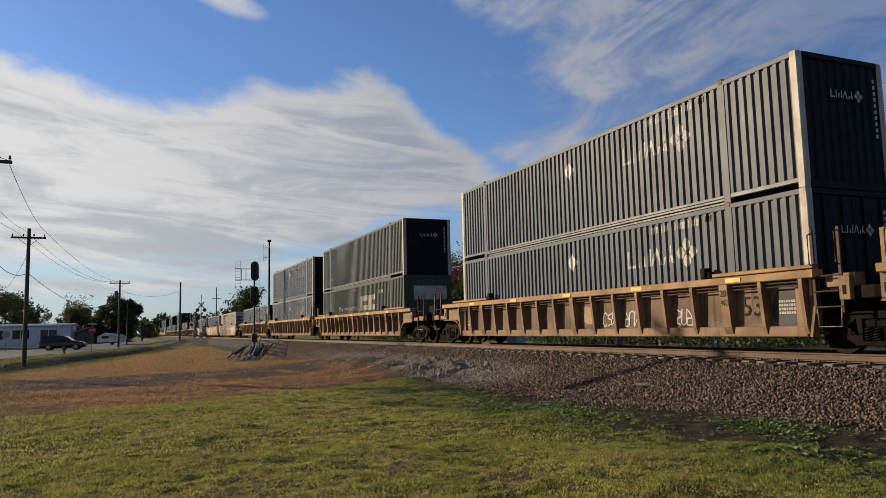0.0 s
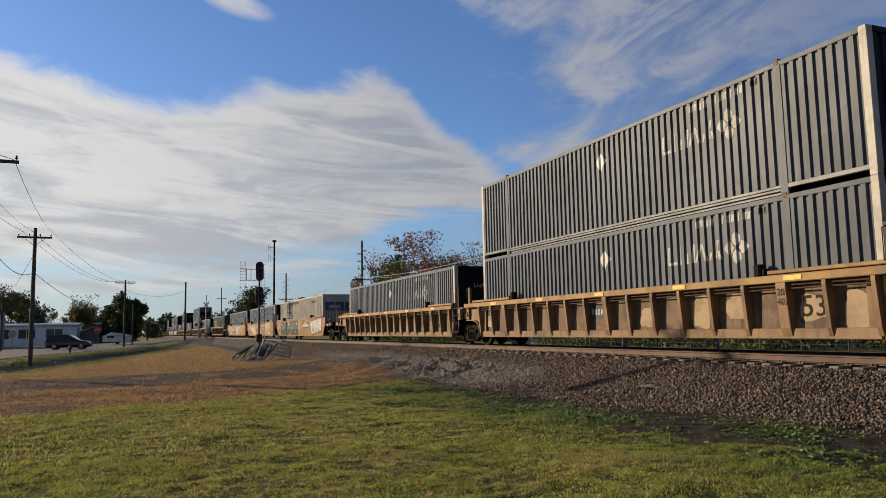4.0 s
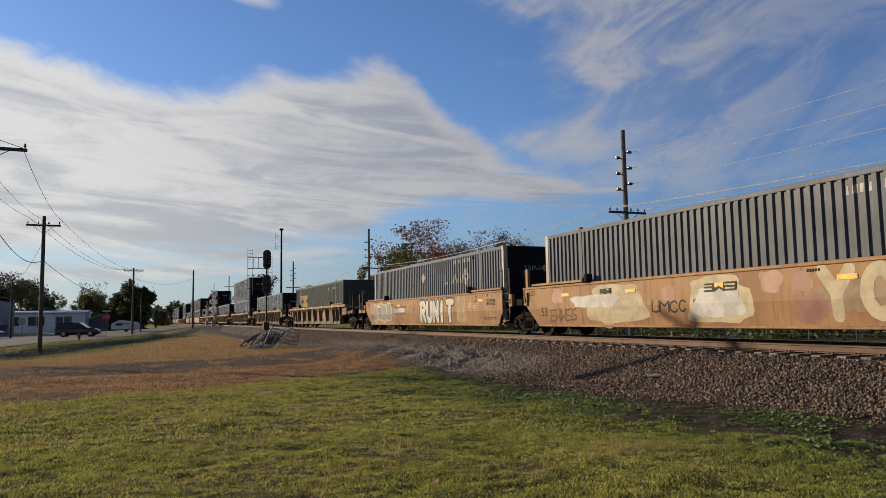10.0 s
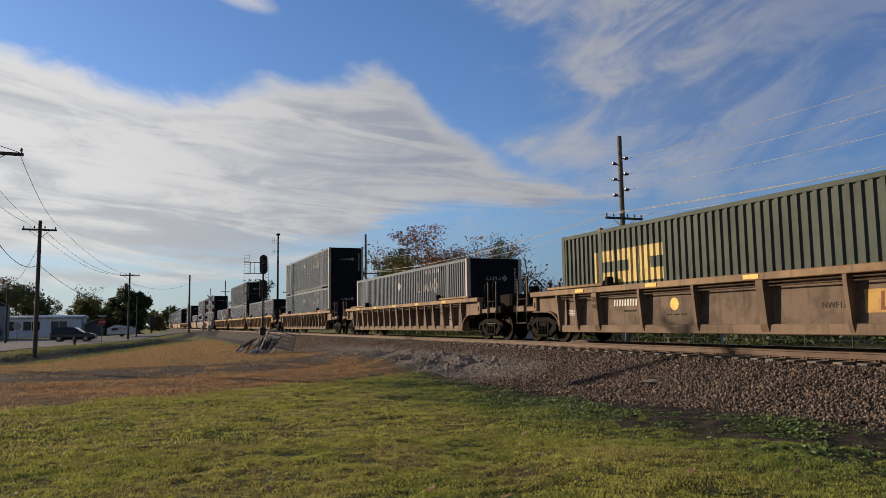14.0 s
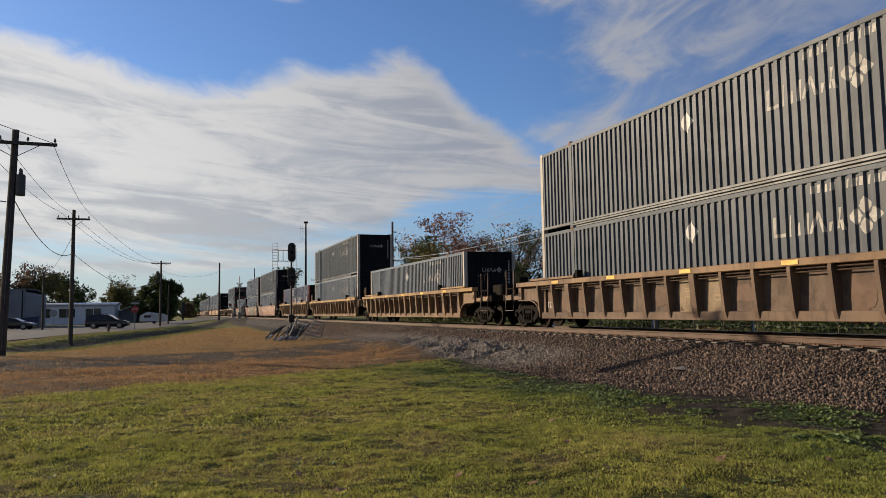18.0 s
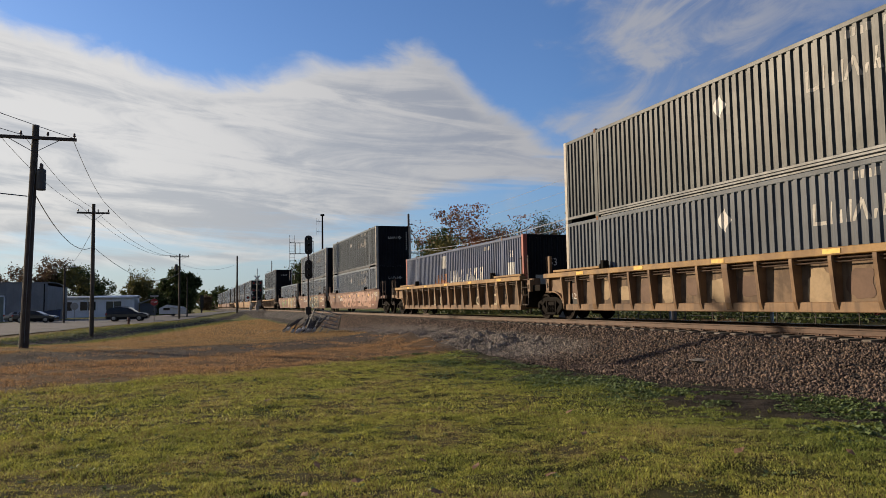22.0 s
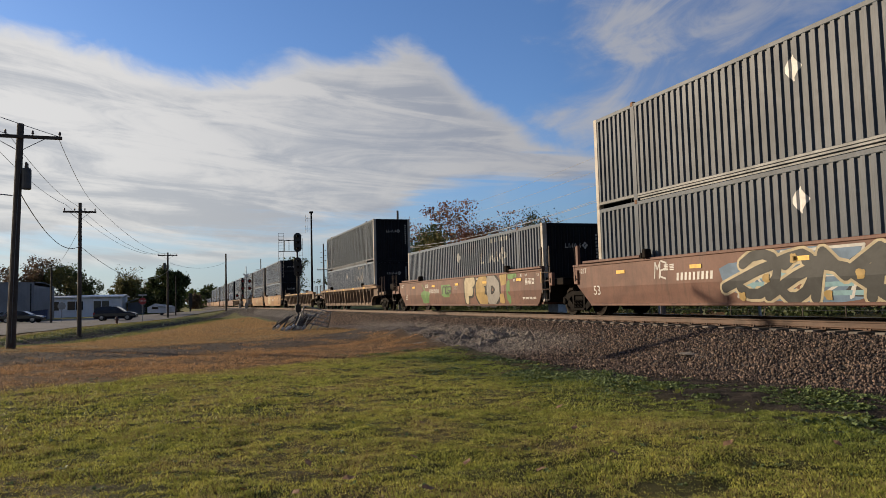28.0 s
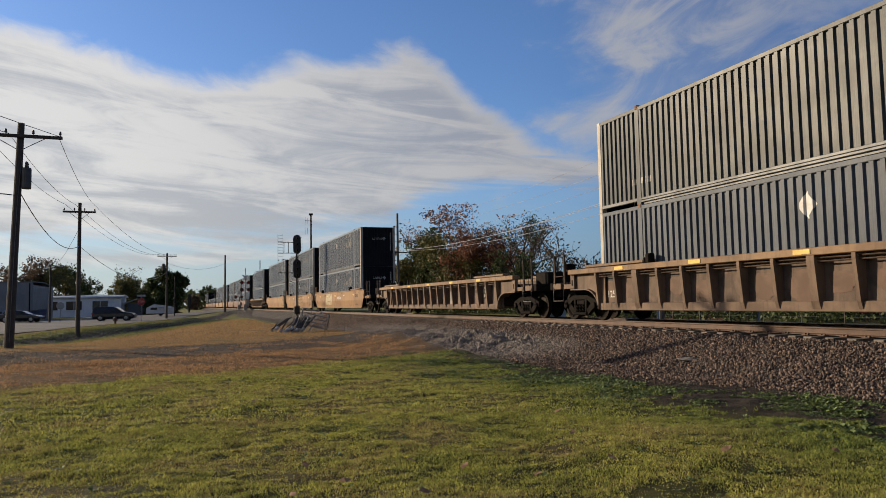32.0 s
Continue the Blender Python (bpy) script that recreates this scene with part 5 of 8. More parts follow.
def stones():
    """Loose crushed stone on the slope of the ballast, each a small broken block."""
    rng = np.random.default_rng(5)
    n = 116000
    x = -1.0 - 62.0 * rng.uniform(size=n) ** 1.45
    y = rng.uniform(TRACK_Y - 5.2, TRACK_Y - 1.36, n)
    stray = rng.exponential(0.30, n)
    inside = y > toe_y(x) - stray
    x, y = x[inside], y[inside]
    n = len(x)
    bed_x, bed_y = np.array(BX), np.array(BY)
    i = np.clip(np.searchsorted(bed_x, x) - 1, 0, len(bed_x) - 2)
    j = np.clip(np.searchsorted(bed_y, y) - 1, 0, len(bed_y) - 2)
    u = (x - bed_x[i]) / (bed_x[i + 1] - bed_x[i])
    w = np.clip((y - bed_y[j]) / (bed_y[j + 1] - bed_y[j]), 0, 1)
    bed = BED_HEIGHTS
    z = (bed[j, i] * (1 - u) + bed[j, i + 1] * u) * (1 - w) + (bed[j + 1, i] * (1 - u) + bed[j + 1, i + 1] * u) * w
    z = np.where(y < TRACK_Y - 3.6, np.maximum(z, heights(x, y)), z)
    r = (0.011 + 0.024 * rng.beta(1.5, 2.6, n)) * np.interp(x, [-60, -18], [1.45, 1.0])
    block = np.array([(a, b, c) for a in (-1, 1) for b in (-1, 1) for c in (-1, 1)], float)
    v = block[None] * r[:, None, None] * rng.uniform(0.55, 1.15, (n, 1, 3)) * rng.uniform(0.45, 1.1, (n, 8, 1)) + rng.normal(0, 0.14, (n, 8, 3)) * r[:, None, None]
    a = rng.uniform(0, 2 * np.pi, n)
    t = rng.uniform(-1.6, 1.6, n)
    ca, sa, ct, st = np.cos(a)[:, None], np.sin(a)[:, None], np.cos(t)[:, None], np.sin(t)[:, None]
    X, Y, Z = v[..., 0], v[..., 1], v[..., 2]
    X, Z = X * ct - Z * st, X * st + Z * ct
    X, Y = X * ca - Y * sa, X * sa + Y * ca
    v = np.stack([X + x[:, None], Y + y[:, None], Z + z[:, None] + r[:, None] * (rng.uniform(0.1, 1.0, n) * np.clip((TRACK_Y - 1.3 - y) * 4, 0.3, 1.0))[:, None]], -1)
    q = np.array([(0, 1, 3, 2), (4, 6, 7, 5), (0, 4, 5, 1), (2, 3, 7, 6), (0, 2, 6, 4), (1, 5, 7, 3)])
    loops = (q[None] + 8 * np.arange(n)[:, None, None]).reshape(-1)
    return fast_mesh("ballast_stones", v.reshape(-1, 3), loops, 4, STONE)


GRIT = surface("trodden_grit", (0.060, 0.049, 0.040), (0.022, 0.018, 0.015), rough=0.9, scale=8.0, bump=0, world=True)


def grit():
    """Small stones and crumbs trodden into the dark earth below the ballast."""
    rng = np.random.default_rng(15)
    n = 30000
    x = -3.0 - 28.0 * rng.uniform(size=n) ** 1.2
    y = toe_y(x) + 0.4 - 4.4 * rng.uniform(size=n) ** 1.5
    keep = (rng.uniform(size=n) < 0.45 + 0.6 * cells(x, y, 0.5)) & (-(x + 17.2) - 0.62 * y < 4.0 + 60 * (y > 7.6))
    x, y = x[keep], y[keep]
    r = 0.005 + 0.014 * rng.beta(1.3, 4.0, len(x))
    far = 15000
    off = rng.uniform(6.9, 14.2, far)
    v = rng.uniform(-8.0, 7.5, far)
    u = -17.2 - off - 0.62 * v
    sown = rng.uniform(size=far) < 0.5 + 0.7 * cells(u, v, 0.7)
    x, y, r = np.concatenate([x, u[sown]]), np.concatenate([y, v[sown]]), np.concatenate([r, 0.008 + 0.026 * rng.beta(1.3, 3.0, sown.sum())])
    n = len(x)
    shard = np.array([(1, 0, 0), (-0.5, 0.87, 0), (-0.5, -0.87, 0), (0, 0, 0.9), (0, 0, -0.9)], float)
    v = shard[None] * r[:, None, None] * rng.uniform(0.5, 1.4, (n, 5, 3)) + rng.normal(0, 0.3, (n, 5, 3)) * r[:, None, None]
    v = v + np.stack([x, y, heights(x, y) + 0.3 * r], 1)[:, None]
    q = np.array([(0, 1, 3), (1, 2, 3), (2, 0, 3), (1, 0, 4), (2, 1, 4), (0, 2, 4)])
    return fast_mesh("grit", v.reshape(-1, 3), (q[None] + 5 * np.arange(n)[:, None, None]).reshape(-1), 3, GRIT)


solo("grit", grit(), None, "small brown stones trodden into dark earth", "gravel", "stuff")
solo("ballast_stones", stones(), None, "loose reddish-grey crushed stones on the ballast slope", "ballast", "stuff")

PALE_ROCK = surface("pale_broken_rock", (0.185, 0.165, 0.145), (0.10, 0.088, 0.078), rough=0.9, scale=6.0, bump=0.5)
pile = thing("rubble_pile", "pale broken rocks tipped on the gravel bank", "rubble", pose(-23.6, 9.9, 0))
rnd = random.Random(12)
rocks = []
for k in range(5):
    bm = bmesh.new()
    bmesh.ops.create_icosphere(bm, subdivisions=2, radius=1.0)
    for v in bm.verts:
        v.co *= 1.0 + 0.55 * noise.noise(v.co * 1.3 + Vector((k * 7.0, 0, 0)))
        v.co.z *= 0.7
    me = bpy.data.meshes.new("rock")
    bm.to_mesh(me)
    bm.free()
    me.materials.append(PALE_ROCK)
    rocks.append(me)
for i in range(40):
    x, y = rnd.gauss(0, 1.5), rnd.gauss(0, 0.5)
    wx, wy = -23.6 + x, 9.9 + y
    r = rnd.uniform(0.04, 0.13)
    z = max(ballast_z(wx, wy) if wy > TRACK_Y - 4.5 else -1, ground_z(wx, wy))
    part("rock", rnd.choice(rocks), None, pile, m=Matrix.LocRotScale((x, y, z + r * 0.3), Euler((rnd.uniform(0, 6), rnd.uniform(0, 6), rnd.uniform(0, 6))), (r, r * rnd.uniform(0.7, 1.2), r)))
for x, y, r in ((-13.7, 10.9, 0.16), (-24.6, 8.0, 0.14), (-20.3, 9.3, 0.10)):
    wz = max(ballast_z(x, y) if y > TRACK_Y - 4.5 else -1, ground_z(x, y))
    solo("rock", rocks[2], None, "pale flat broken rock lying on the ballast", "rock", m=Matrix.LocRotScale((x, y, wz + 0.02), Euler((0.1, 0, 1.0)), (r * 1.3, r, r * 0.35)))
DRY_LEAF = surface("fallen_brown_leaf", (0.195, 0.111, 0.052), (0.143, 0.078, 0.039), rough=0.7, scale=20.0)
leaf_me = Geo().add([(-0.06, 0, 0.0), (-0.02, 0.035, 0.012), (0.05, 0.02, 0.0), (0.07, -0.01, 0.015), (0.01, -0.04, 0.01)], [(0, 1, 2, 3, 4)]).mesh("fallen_leaf", DRY_LEAF)
for x, y in ((-5.9, 5.1), (-6.4, 1.4), (-7.0, 2.2), (-8.2, 0.6), (-5.6, 6.2), (-10.3, 3.9), (-6.0, 3.1), (-9.1, 5.0), (-12.0, 1.2), (-7.5, 4.3), (-6.3, 0.5), (-6.1, 0.9), (-6.6, 2.6), (-7.3, 1.2), (-5.7, 1.9), (-8.8, 2.9), (-6.2, 4.0), (-9.9, 0.2)):
    solo("fallen_leaf", leaf_me, None, "dry brown fallen leaf on the lawn", "leaf", m=pose(x, y, ground_z(x, y) + 0.055, rnd.uniform(-25, 25), rnd.uniform(-25, 25), rnd.uniform(0, 360)), group="fallen leaves")

# ---- poles and wires ----
INSULATOR = surface("brown_glazed_insulator", (0.065, 0.049, 0.042), rough=0.3, scale=4.0, bump=0)
GALV = surface("galvanised_steel", (0.234, 0.234, 0.234), (0.182, 0.182, 0.182), rough=0.5, metal=0.6, scale=5.0)
GREY_PAINT = surface("dark_grey_transformer_paint", (0.039, 0.036, 0.033), rough=0.5, scale=3.0)
POLE_PALE = surface("silvered_pole_wood", (0.104, 0.088, 0.072), (0.065, 0.053, 0.044), rough=0.85, scale=3.0, streak=True, dirt=(0.039, 0.029, 0.023), dirt_amount=0.5, bump=0.4)


def spot(az, el, d):
    a = radians(az)
    return -d * math.cos(a), d * math.sin(a), EYE[2] + d * math.tan(radians(el))


def pole(x, y, z0, z1, label, wood=None, lean=(0, 0), r=0.15):
    p = thing("utility_pole", label, "utility pole", pose(x, y, z0))
    h = z1 - z0
    part("shaft", Geo().tube([(lean[0] * h * k / 6, lean[1] * h * k / 6, -0.3 + (h + 0.3) * k / 6) for k in range(7)], r, 12, radii=[r * (1.0 - 0.3 * k / 6) for k in range(7)]), wood or WOOD_POLE, p)
    return p


def cross_arm(p, z, half, turn=0.0, braces=True, pins=4, off=(0.0, 0.0)):
    arm = part("cross_arm", Geo().box(-0.055, 0.055, -half, half, -0.06, 0.06, 0.008), WOOD_POLE, p, m=pose(off[0] + 0.16, off[1], z, 0, 0, turn))
    for k in range(pins):
        y = -half + 0.08 + (2 * half - 0.16) * k / (pins - 1)
        part("insulator", Geo().lathe([(0.0, 0.26), (0.03, 0.25), (0.045, 0.20), (0.035, 0.18), (0.055, 0.14), (0.04, 0.11), (0.02, 0.10), (0.015, 0.05)], 10, axis=2), INSULATOR, arm, m=pose(0, y, 0))
    if braces:
        part("brace", Geo().tube([(0, -half * 0.6, -0.05), (-0.08, 0, -0.55), (0, half * 0.6, -0.05)], 0.016, 5), GALV, arm)
    return arm


P0, P1, P2 = spot(-10.7, 0, 31.5), spot(-6.55, 0, 54.0), spot(-0.72, 0, 103.0)
p = pole(P0[0], P0[1], ground_z(*P0[:2]), 8.65, "dark wooden utility pole with a grey transformer", lean=(0.0, 0.028), r=0.17)
cross_arm(p, 7.95, 1.45, off=(0, 0.22))
tr = part("transformer", Geo().lathe([(0.0, -0.40), (0.15, -0.40), (0.165, -0.36), (0.165, 0.34), (0.14, 0.40), (0.0, 0.42)], 16, axis=2), GREY_PAINT, p, m=pose(0.12, 0.48, 6.35))
for a in (-0.09, 0.09):
    part("bushing", Geo().lathe([(0.05, 0.40), (0.06, 0.46), (0.04, 0.5), (0.055, 0.56), (0.03, 0.62), (0.0, 0.64)], 8, axis=2), INSULATOR, tr, m=pose(a, 0, 0))
part("ground_lead", Geo().tube([(0.12, 0.30, 7.0), (0.15, 0.2, 5.5), (0.16, 0.12, 3.0), (0.17, 0.05, 0.2)], 0.012, 5), WIRE, p)
p = pole(P1[0], P1[1], ground_z(*P1[:2]), 8.65, "dark wooden utility pole with one cross arm", r=0.15)
cross_arm(p, 8.25, 1.0)
p = pole(P2[0], P2[1], ground_z(*P2[:2]), 8.7, "dark wooden utility pole with a transformer and cross arm", r=0.15)
cross_arm(p, 8.3, 1.2)
part("transformer", Geo().lathe([(0.0, -0.4), (0.2, -0.4), (0.2, 0.38), (0.0, 0.42)], 12, axis=2), GREY_PAINT, p, m=pose(0.1, -0.42, 6.9))
x, y, z = spot(-0.17, 2.23, 115)
pole(x, y, ground_z(x, y), z, "slim bare wooden pole beside the road", r=0.10)
x, y, z = spot(-8.3, 3.09, 95)
p = pole(x, y, ground_z(x, y), z, "short wooden service pole by the road", r=0.13)
part("street_light", Geo().tube([(0, 0, 6.1), (0.3, 0.5, 6.6), (0.4, 0.9, 6.55)], 0.035, 6).box(0.3, 0.55, 0.8, 1.3, 6.46, 6.58, 0.03), GALV, p)
x, y, z = spot(3.4, 3.83, 125)
pole(x, y, ground_z(x, y) + rise(x, y), z, "bare dark wooden pole near the crossing", r=0.17)
x, y, z = spot(5.96, 3.42, 205)
p = pole(x, y, 0.0, z, "distant wooden power pole behind the track", r=0.16)
cross_arm(p, z - 3.0, 1.2, pins=2)


def line_pole(x, y, top, label):
    p = pole(x, y, 0.0, top, label, POLE_PALE, r=0.175)
    for k, (dz, s) in enumerate(((1.38, 1), (1.76, -1), (2.3, 1), (2.66, -1), (3.2, 1), (3.56, -1))):
        z = top - dz
        part("line_insulator", Geo().tube([(0, 0, z + 0.05), (0, s * 0.28, z + 0.12)], 0.03, 6)
             .lathe([(0.0, -0.16), (0.08, -0.15), (0.1, -0.1), (0.06, -0.06), (0.1, -0.02), (0.06, 0.04), (0.09, 0.09), (0.0, 0.13)], 10, axis=1, centre=(0, s * 0.40, z + 0.14)), INSULATOR, p)
    cross_arm(p, top - 4.75, 1.25, pins=6)
    return p


WIRE_PALE = surface("bright_aluminium_wire", (0.403, 0.39, 0.37), rough=0.6, bump=0)
LINE_Y = 25.0
LINE = [(17.0, 12.0), (-33.5, 12.05), (-84.0, 12.4), (-132.0, 12.2)]
for x, top in LINE:
    line_pole(x, LINE_Y, top, "tall weathered wooden power pole with stacked insulators")


def hang(a, b, sag, r=0.014, n=14):
    a, b = Vector(a), Vector(b)
    return Geo().tube([a.lerp(b, k / n) - Vector((0, 0, sag * 4 * (k / n) * (1 - k / n))) for k in range(n + 1)], r, 4)


wires = thing("power_lines", "pale overhead wires strung between the power poles", "power lines")
for (xa, ta), (xb, tb) in zip(LINE, LINE[1:]):
    for dz, s in ((1.25, 1), (2.16, 1), (3.06, 1)):
        part("wire", hang((xa, LINE_Y + s * 0.5, ta - dz), (xb, LINE_Y + s * 0.5, tb - dz), 0.7, 0.010), WIRE_PALE, wires)
    for y in (-1.15, -0.7, 1.15):
        part("wire", hang((xa, LINE_Y + y, ta - 4.5), (xb, LINE_Y + y, tb - 4.5), 0.6 + 0.2 * abs(y), 0.013), WIRE_PALE, wires)
wires = thing("roadside_wires", "thin dark overhead wires along the road", "power lines")
PB = (-2.0, -16.0)
for y, z in ((-1.2, 8.2), (-0.35, 8.2), (1.3, 8.2)):
    part("wire", hang((PB[0], PB[1] + y, z + 0.3), (P0[0] + 0.16, P0[1] + 0.22 + y, z), 0.5, 0.012), WIRE, wires)
    part("wire", hang((P0[0] + 0.16, P0[1] + 0.22 + y, z), (P1[0] + 0.16, P1[1] + y * 0.7, 8.5), 0.35, 0.012), WIRE, wires)
    part("wire", hang((P1[0] + 0.16, P1[1] + y * 0.7, 8.5), (P2[0], P2[1] + y * 0.8, 8.55), 1.1, 0.014), WIRE, wires)
part("wire", hang((P0[0], P0[1] + 0.2, 6.1), (P1[0], P1[1], 5.75), 0.9, 0.02), WIRE, wires)
part("wire", hang((P0[0], P0[1], 5.9), (PB[0], PB[1], 5.9), 0.7, 0.02), WIRE, wires)
part("wire", hang((P1[0], P1[1], 5.75), (P2[0], P2[1], 6.2), 1.6, 0.02), WIRE, wires)
part("wire", hang((P1[0], P1[1], 7.0), (*spot(-8.3, 0, 95)[:2], 6.4), 0.6, 0.014), WIRE, wires)
xm, ym, zm = spot(3.4, 3.2, 125)
part("wire", hang((P2[0], P2[1], 7.4), (xm, ym, zm), 0.9, 0.014), WIRE, wires)

# ---- railway signals ----
BLACK = surface("matt_black_signal_paint", (0.012, 0.012, 0.012), rough=0.6, scale=3.0, bump=0.05)
LENS = surface("dark_signal_lens", (0.019, 0.013, 0.013), rough=0.15, scale=3.0, bump=0)
RED_LENS = surface("red_signal_lens", (0.195, 0.013, 0.013), rough=0.2, scale=3.0, bump=0)
SIGN_RED = surface("red_sign_sheeting", (0.273, 0.019, 0.019), rough=0.45, scale=3.0, bump=0)
SIGN_WHITE = surface("white_sign_sheeting", (0.423, 0.423, 0.41), rough=0.45, scale=3.0, bump=0)

sx, sy, sz = spot(8.72, -0.68, 67.8)
base = ballast_z(sx, sy) if sy > TRACK_Y - 4.5 else ground_z(sx, sy)
sig = thing("railway_signal", "tall black railway signal with two oval heads and a ladder cage", "railway signal", pose(sx, sy, base - 0.1))
top = 8.3 - base
part("mast", Geo().tube([(0, 0, 0), (0, 0, top - 0.4)], 0.085, 10), BLACK, sig)
part("footing", Geo().box(-0.3, 0.3, -0.3, 0.3, -0.4, 0.5, 0.03), DARK_STEEL, sig)
part("relay_box", Geo().box(-0.18, 0.18, -0.25, 0.25, 0.9, 1.6, 0.02), BLACK, sig)
for z in (7.2 - base, 4.95 - base):
    o = []
    for k in range(20):
        a = 2 * math.pi * k / 20
        o.append((0.36 * math.cos(a), z + (0.52 if math.sin(a) > 0 else -0.52) + 0.36 * math.sin(a)))
    head = part("signal_head", Geo().prism(o, 0, 0.18, 0.24), BLACK, sig)
    for dz in (0.55, 0.0, -0.55):
        part("lens", Geo().lathe([(0.0, 0.02), (0.10, 0.0)], 12, axis=0, centre=(0.26, 0, z + dz)), LENS, head)
        part("hood", Geo().lathe([(0.12, 0.0), (0.13, 0.28), (0.115, 0.28), (0.11, 0.0)], 14, axis=0, centre=(0.25, 0, z + dz)), BLACK, head)
    part("head_bracket", Geo().box(-0.05, 0.2, -0.05, 0.05, z - 0.3, z - 0.2), BLACK, sig)
for z in (6.4 - base, 7.4 - base, 4.6 - base):
    part("platform_arm", Geo().tube([(0, 0, z), (0, -1.7, z)], 0.035, 6), BLACK, sig)
for y in (-0.75, -1.15):
    part("platform_stay", Geo().tube([(0, y, 6.4 - base), (0, y, 7.4 - base)], 0.03, 6), BLACK, sig)
g = Geo()
for y in (-1.25, -1.7):
    g.tube([(0.05, y, 4.0 - base), (0.05, y, 8.1 - base)], 0.014, 5)
for k in range(15):
    z = 4.1 - base + k * 0.28
    g.tube([(0.05, -1.7, z), (0.05, -1.25, z)], 0.011, 5)
part("ladder_cage", g, GALV, sig)
g = Geo()
for y in (0.18, 0.5):
    g.tube([(-0.2, y, 0.2), (-0.05, y, 7.6 - base)], 0.014, 5)
for k in range(26):
    g.tube([(-0.2 + 0.006 * k, 0.18, 0.4 + k * 0.3), (-0.2 + 0.006 * k, 0.5, 0.4 + k * 0.3)], 0.011, 5)
part("ladder", g, BLACK, sig)

x, y, z = spot(9.82, 7.04, 99.7)
mast = thing("radio_mast", "slim dark steel radio mast with small aerials", "radio mast", pose(x, y, 0))
part("mast", Geo().tube([(0, 0, -0.2), (0, 0, z)], 0.11, 8, radii=[0.17, 0.10]), DARK_STEEL, mast)
for dz in (1.0, 2.4):
    part("aerial", Geo().tube([(0, 0, z - dz), (0.1, -0.8, z - dz)], 0.025, 5).tube([(0.1, -0.8, z - dz - 0.5), (0.1, -0.8, z - dz + 0.5)], 0.02, 5).tube([(0.07, -0.5, z - dz - 0.4), (0.07, -0.5, z - dz + 0.4)], 0.02, 5), GALV, mast)
part("top_lamp_box", Geo().box(-0.2, 0.2, -0.25, 0.25, z - 0.25, z, 0.03), DARK_STEEL, mast)


def crossing_signal(az, d, z0, tall):
    x, y, _ = spot(az, 0, d)
    c = thing("crossing_signal", "level crossing signal with paired red lamps and a crossbuck", "crossing signal", pose(x, y, z0))
    part("mast", Geo().tube([(0, 0, -0.3), (0, 0, tall)], 0.07, 8), GALV, c)
    part("control_box", Geo().box(-0.2, 0.2, -0.25, 0.25, 0.1, 1.0, 0.02), GALV, c)
    for z in (3.4, 4.6) if tall > 5 else (2.6,):
        for s in (-1, 1):
            lamp = part("lamp", Geo().lathe([(0.0, 0.05), (0.30, 0.05), (0.31, 0.0), (0.30, -0.02), (0.0, -0.02)], 14, axis=0, centre=(0.1, s * 0.55, z)), BLACK, c)
            part("lens", Geo().lathe([(0.0, 0.07), (0.15, 0.06)], 12, axis=0, centre=(0.1, s * 0.55, z)), RED_LENS, lamp)
        part("lamp_arm", Geo().tube([(0.05, -0.6, z), (0.05, 0.6, z)], 0.03, 6), GALV, c)
    for a in (45, -45):
        part("crossbuck_blade", Geo().box(-0.01, 0.01, -0.6, 0.6, -0.11, 0.11), SIGN_WHITE, c, m=pose(0.12 + a * 0.0004, 0, (5.4 if tall > 5 else 3.5), a, 0, 0))
    part("gate_mechanism", Geo().box(-0.25, 0.25, 0.15, 0.65, 0.8, 1.5, 0.03), GALV, c)
    return c


crossing_signal(4.87, 124.5, 0.78, 7.0)
crossing_signal(4.40, 150.0, 0.7, 4.6)
x, y, z = spot(0.85, 0.9, 190)
dwarf = thing("trackside_cabinet", "dark slim trackside signal case in the distance", "signal cabinet", pose(x, y, 0))
part("case", Geo().box(-0.5, 0.5, -0.45, 0.45, 1.2, z, 0.1), BLACK, dwarf)
part("stand", Geo().box(-0.2, 0.2, -0.2, 0.2, -0.2, 1.25, 0.02), BLACK, dwarf)

# ---- scrap frame on the verge ----
sx, sy, _ = spot(8.5, 0, 41.5)
scrap = thing("scrap_rack", "heap of rusty pipes under a tilted galvanised frame", "scrap metal", pose(sx, sy, ground_z(sx, sy), 0, 0, -8))
SCRAP_GREY = surface("weathered_pipe", (0.065, 0.060, 0.056), (0.030, 0.027, 0.025), rough=0.6, metal=0.3, scale=5.0)
PIPE_END = surface("white_pipe_end", (0.403, 0.39, 0.364), rough=0.6, scale=5.0)
tilt = Matrix.Translation((0.2, 0.55, 0.62)) @ Euler((radians(-16), radians(-20), 0)).to_matrix().to_4x4()
for y in (-0.2, 1.3):
    part("frame_rail", Geo().tube([tilt @ Vector((-0.5, y, 0)), tilt @ Vector((0.7, y, 0.5))], 0.03, 6), GALV, scrap)
for k in range(5):
    part("frame_bar", Geo().tube([tilt @ Vector((-0.5 + 0.3 * k, -0.2, 0.125 * k)), tilt @ Vector((-0.5 + 0.3 * k, 1.3, 0.125 * k))], 0.028, 6), GALV, scrap)
for k in range(4):
    y = -0.2 + 0.5 * k
    part("frame_leg", Geo().tube([tilt @ Vector((0.7, y, 0.5)), (0.8, y * 0.8 + 0.1, 0.02)], 0.025, 6), GALV, scrap)
rnd = random.Random(31)
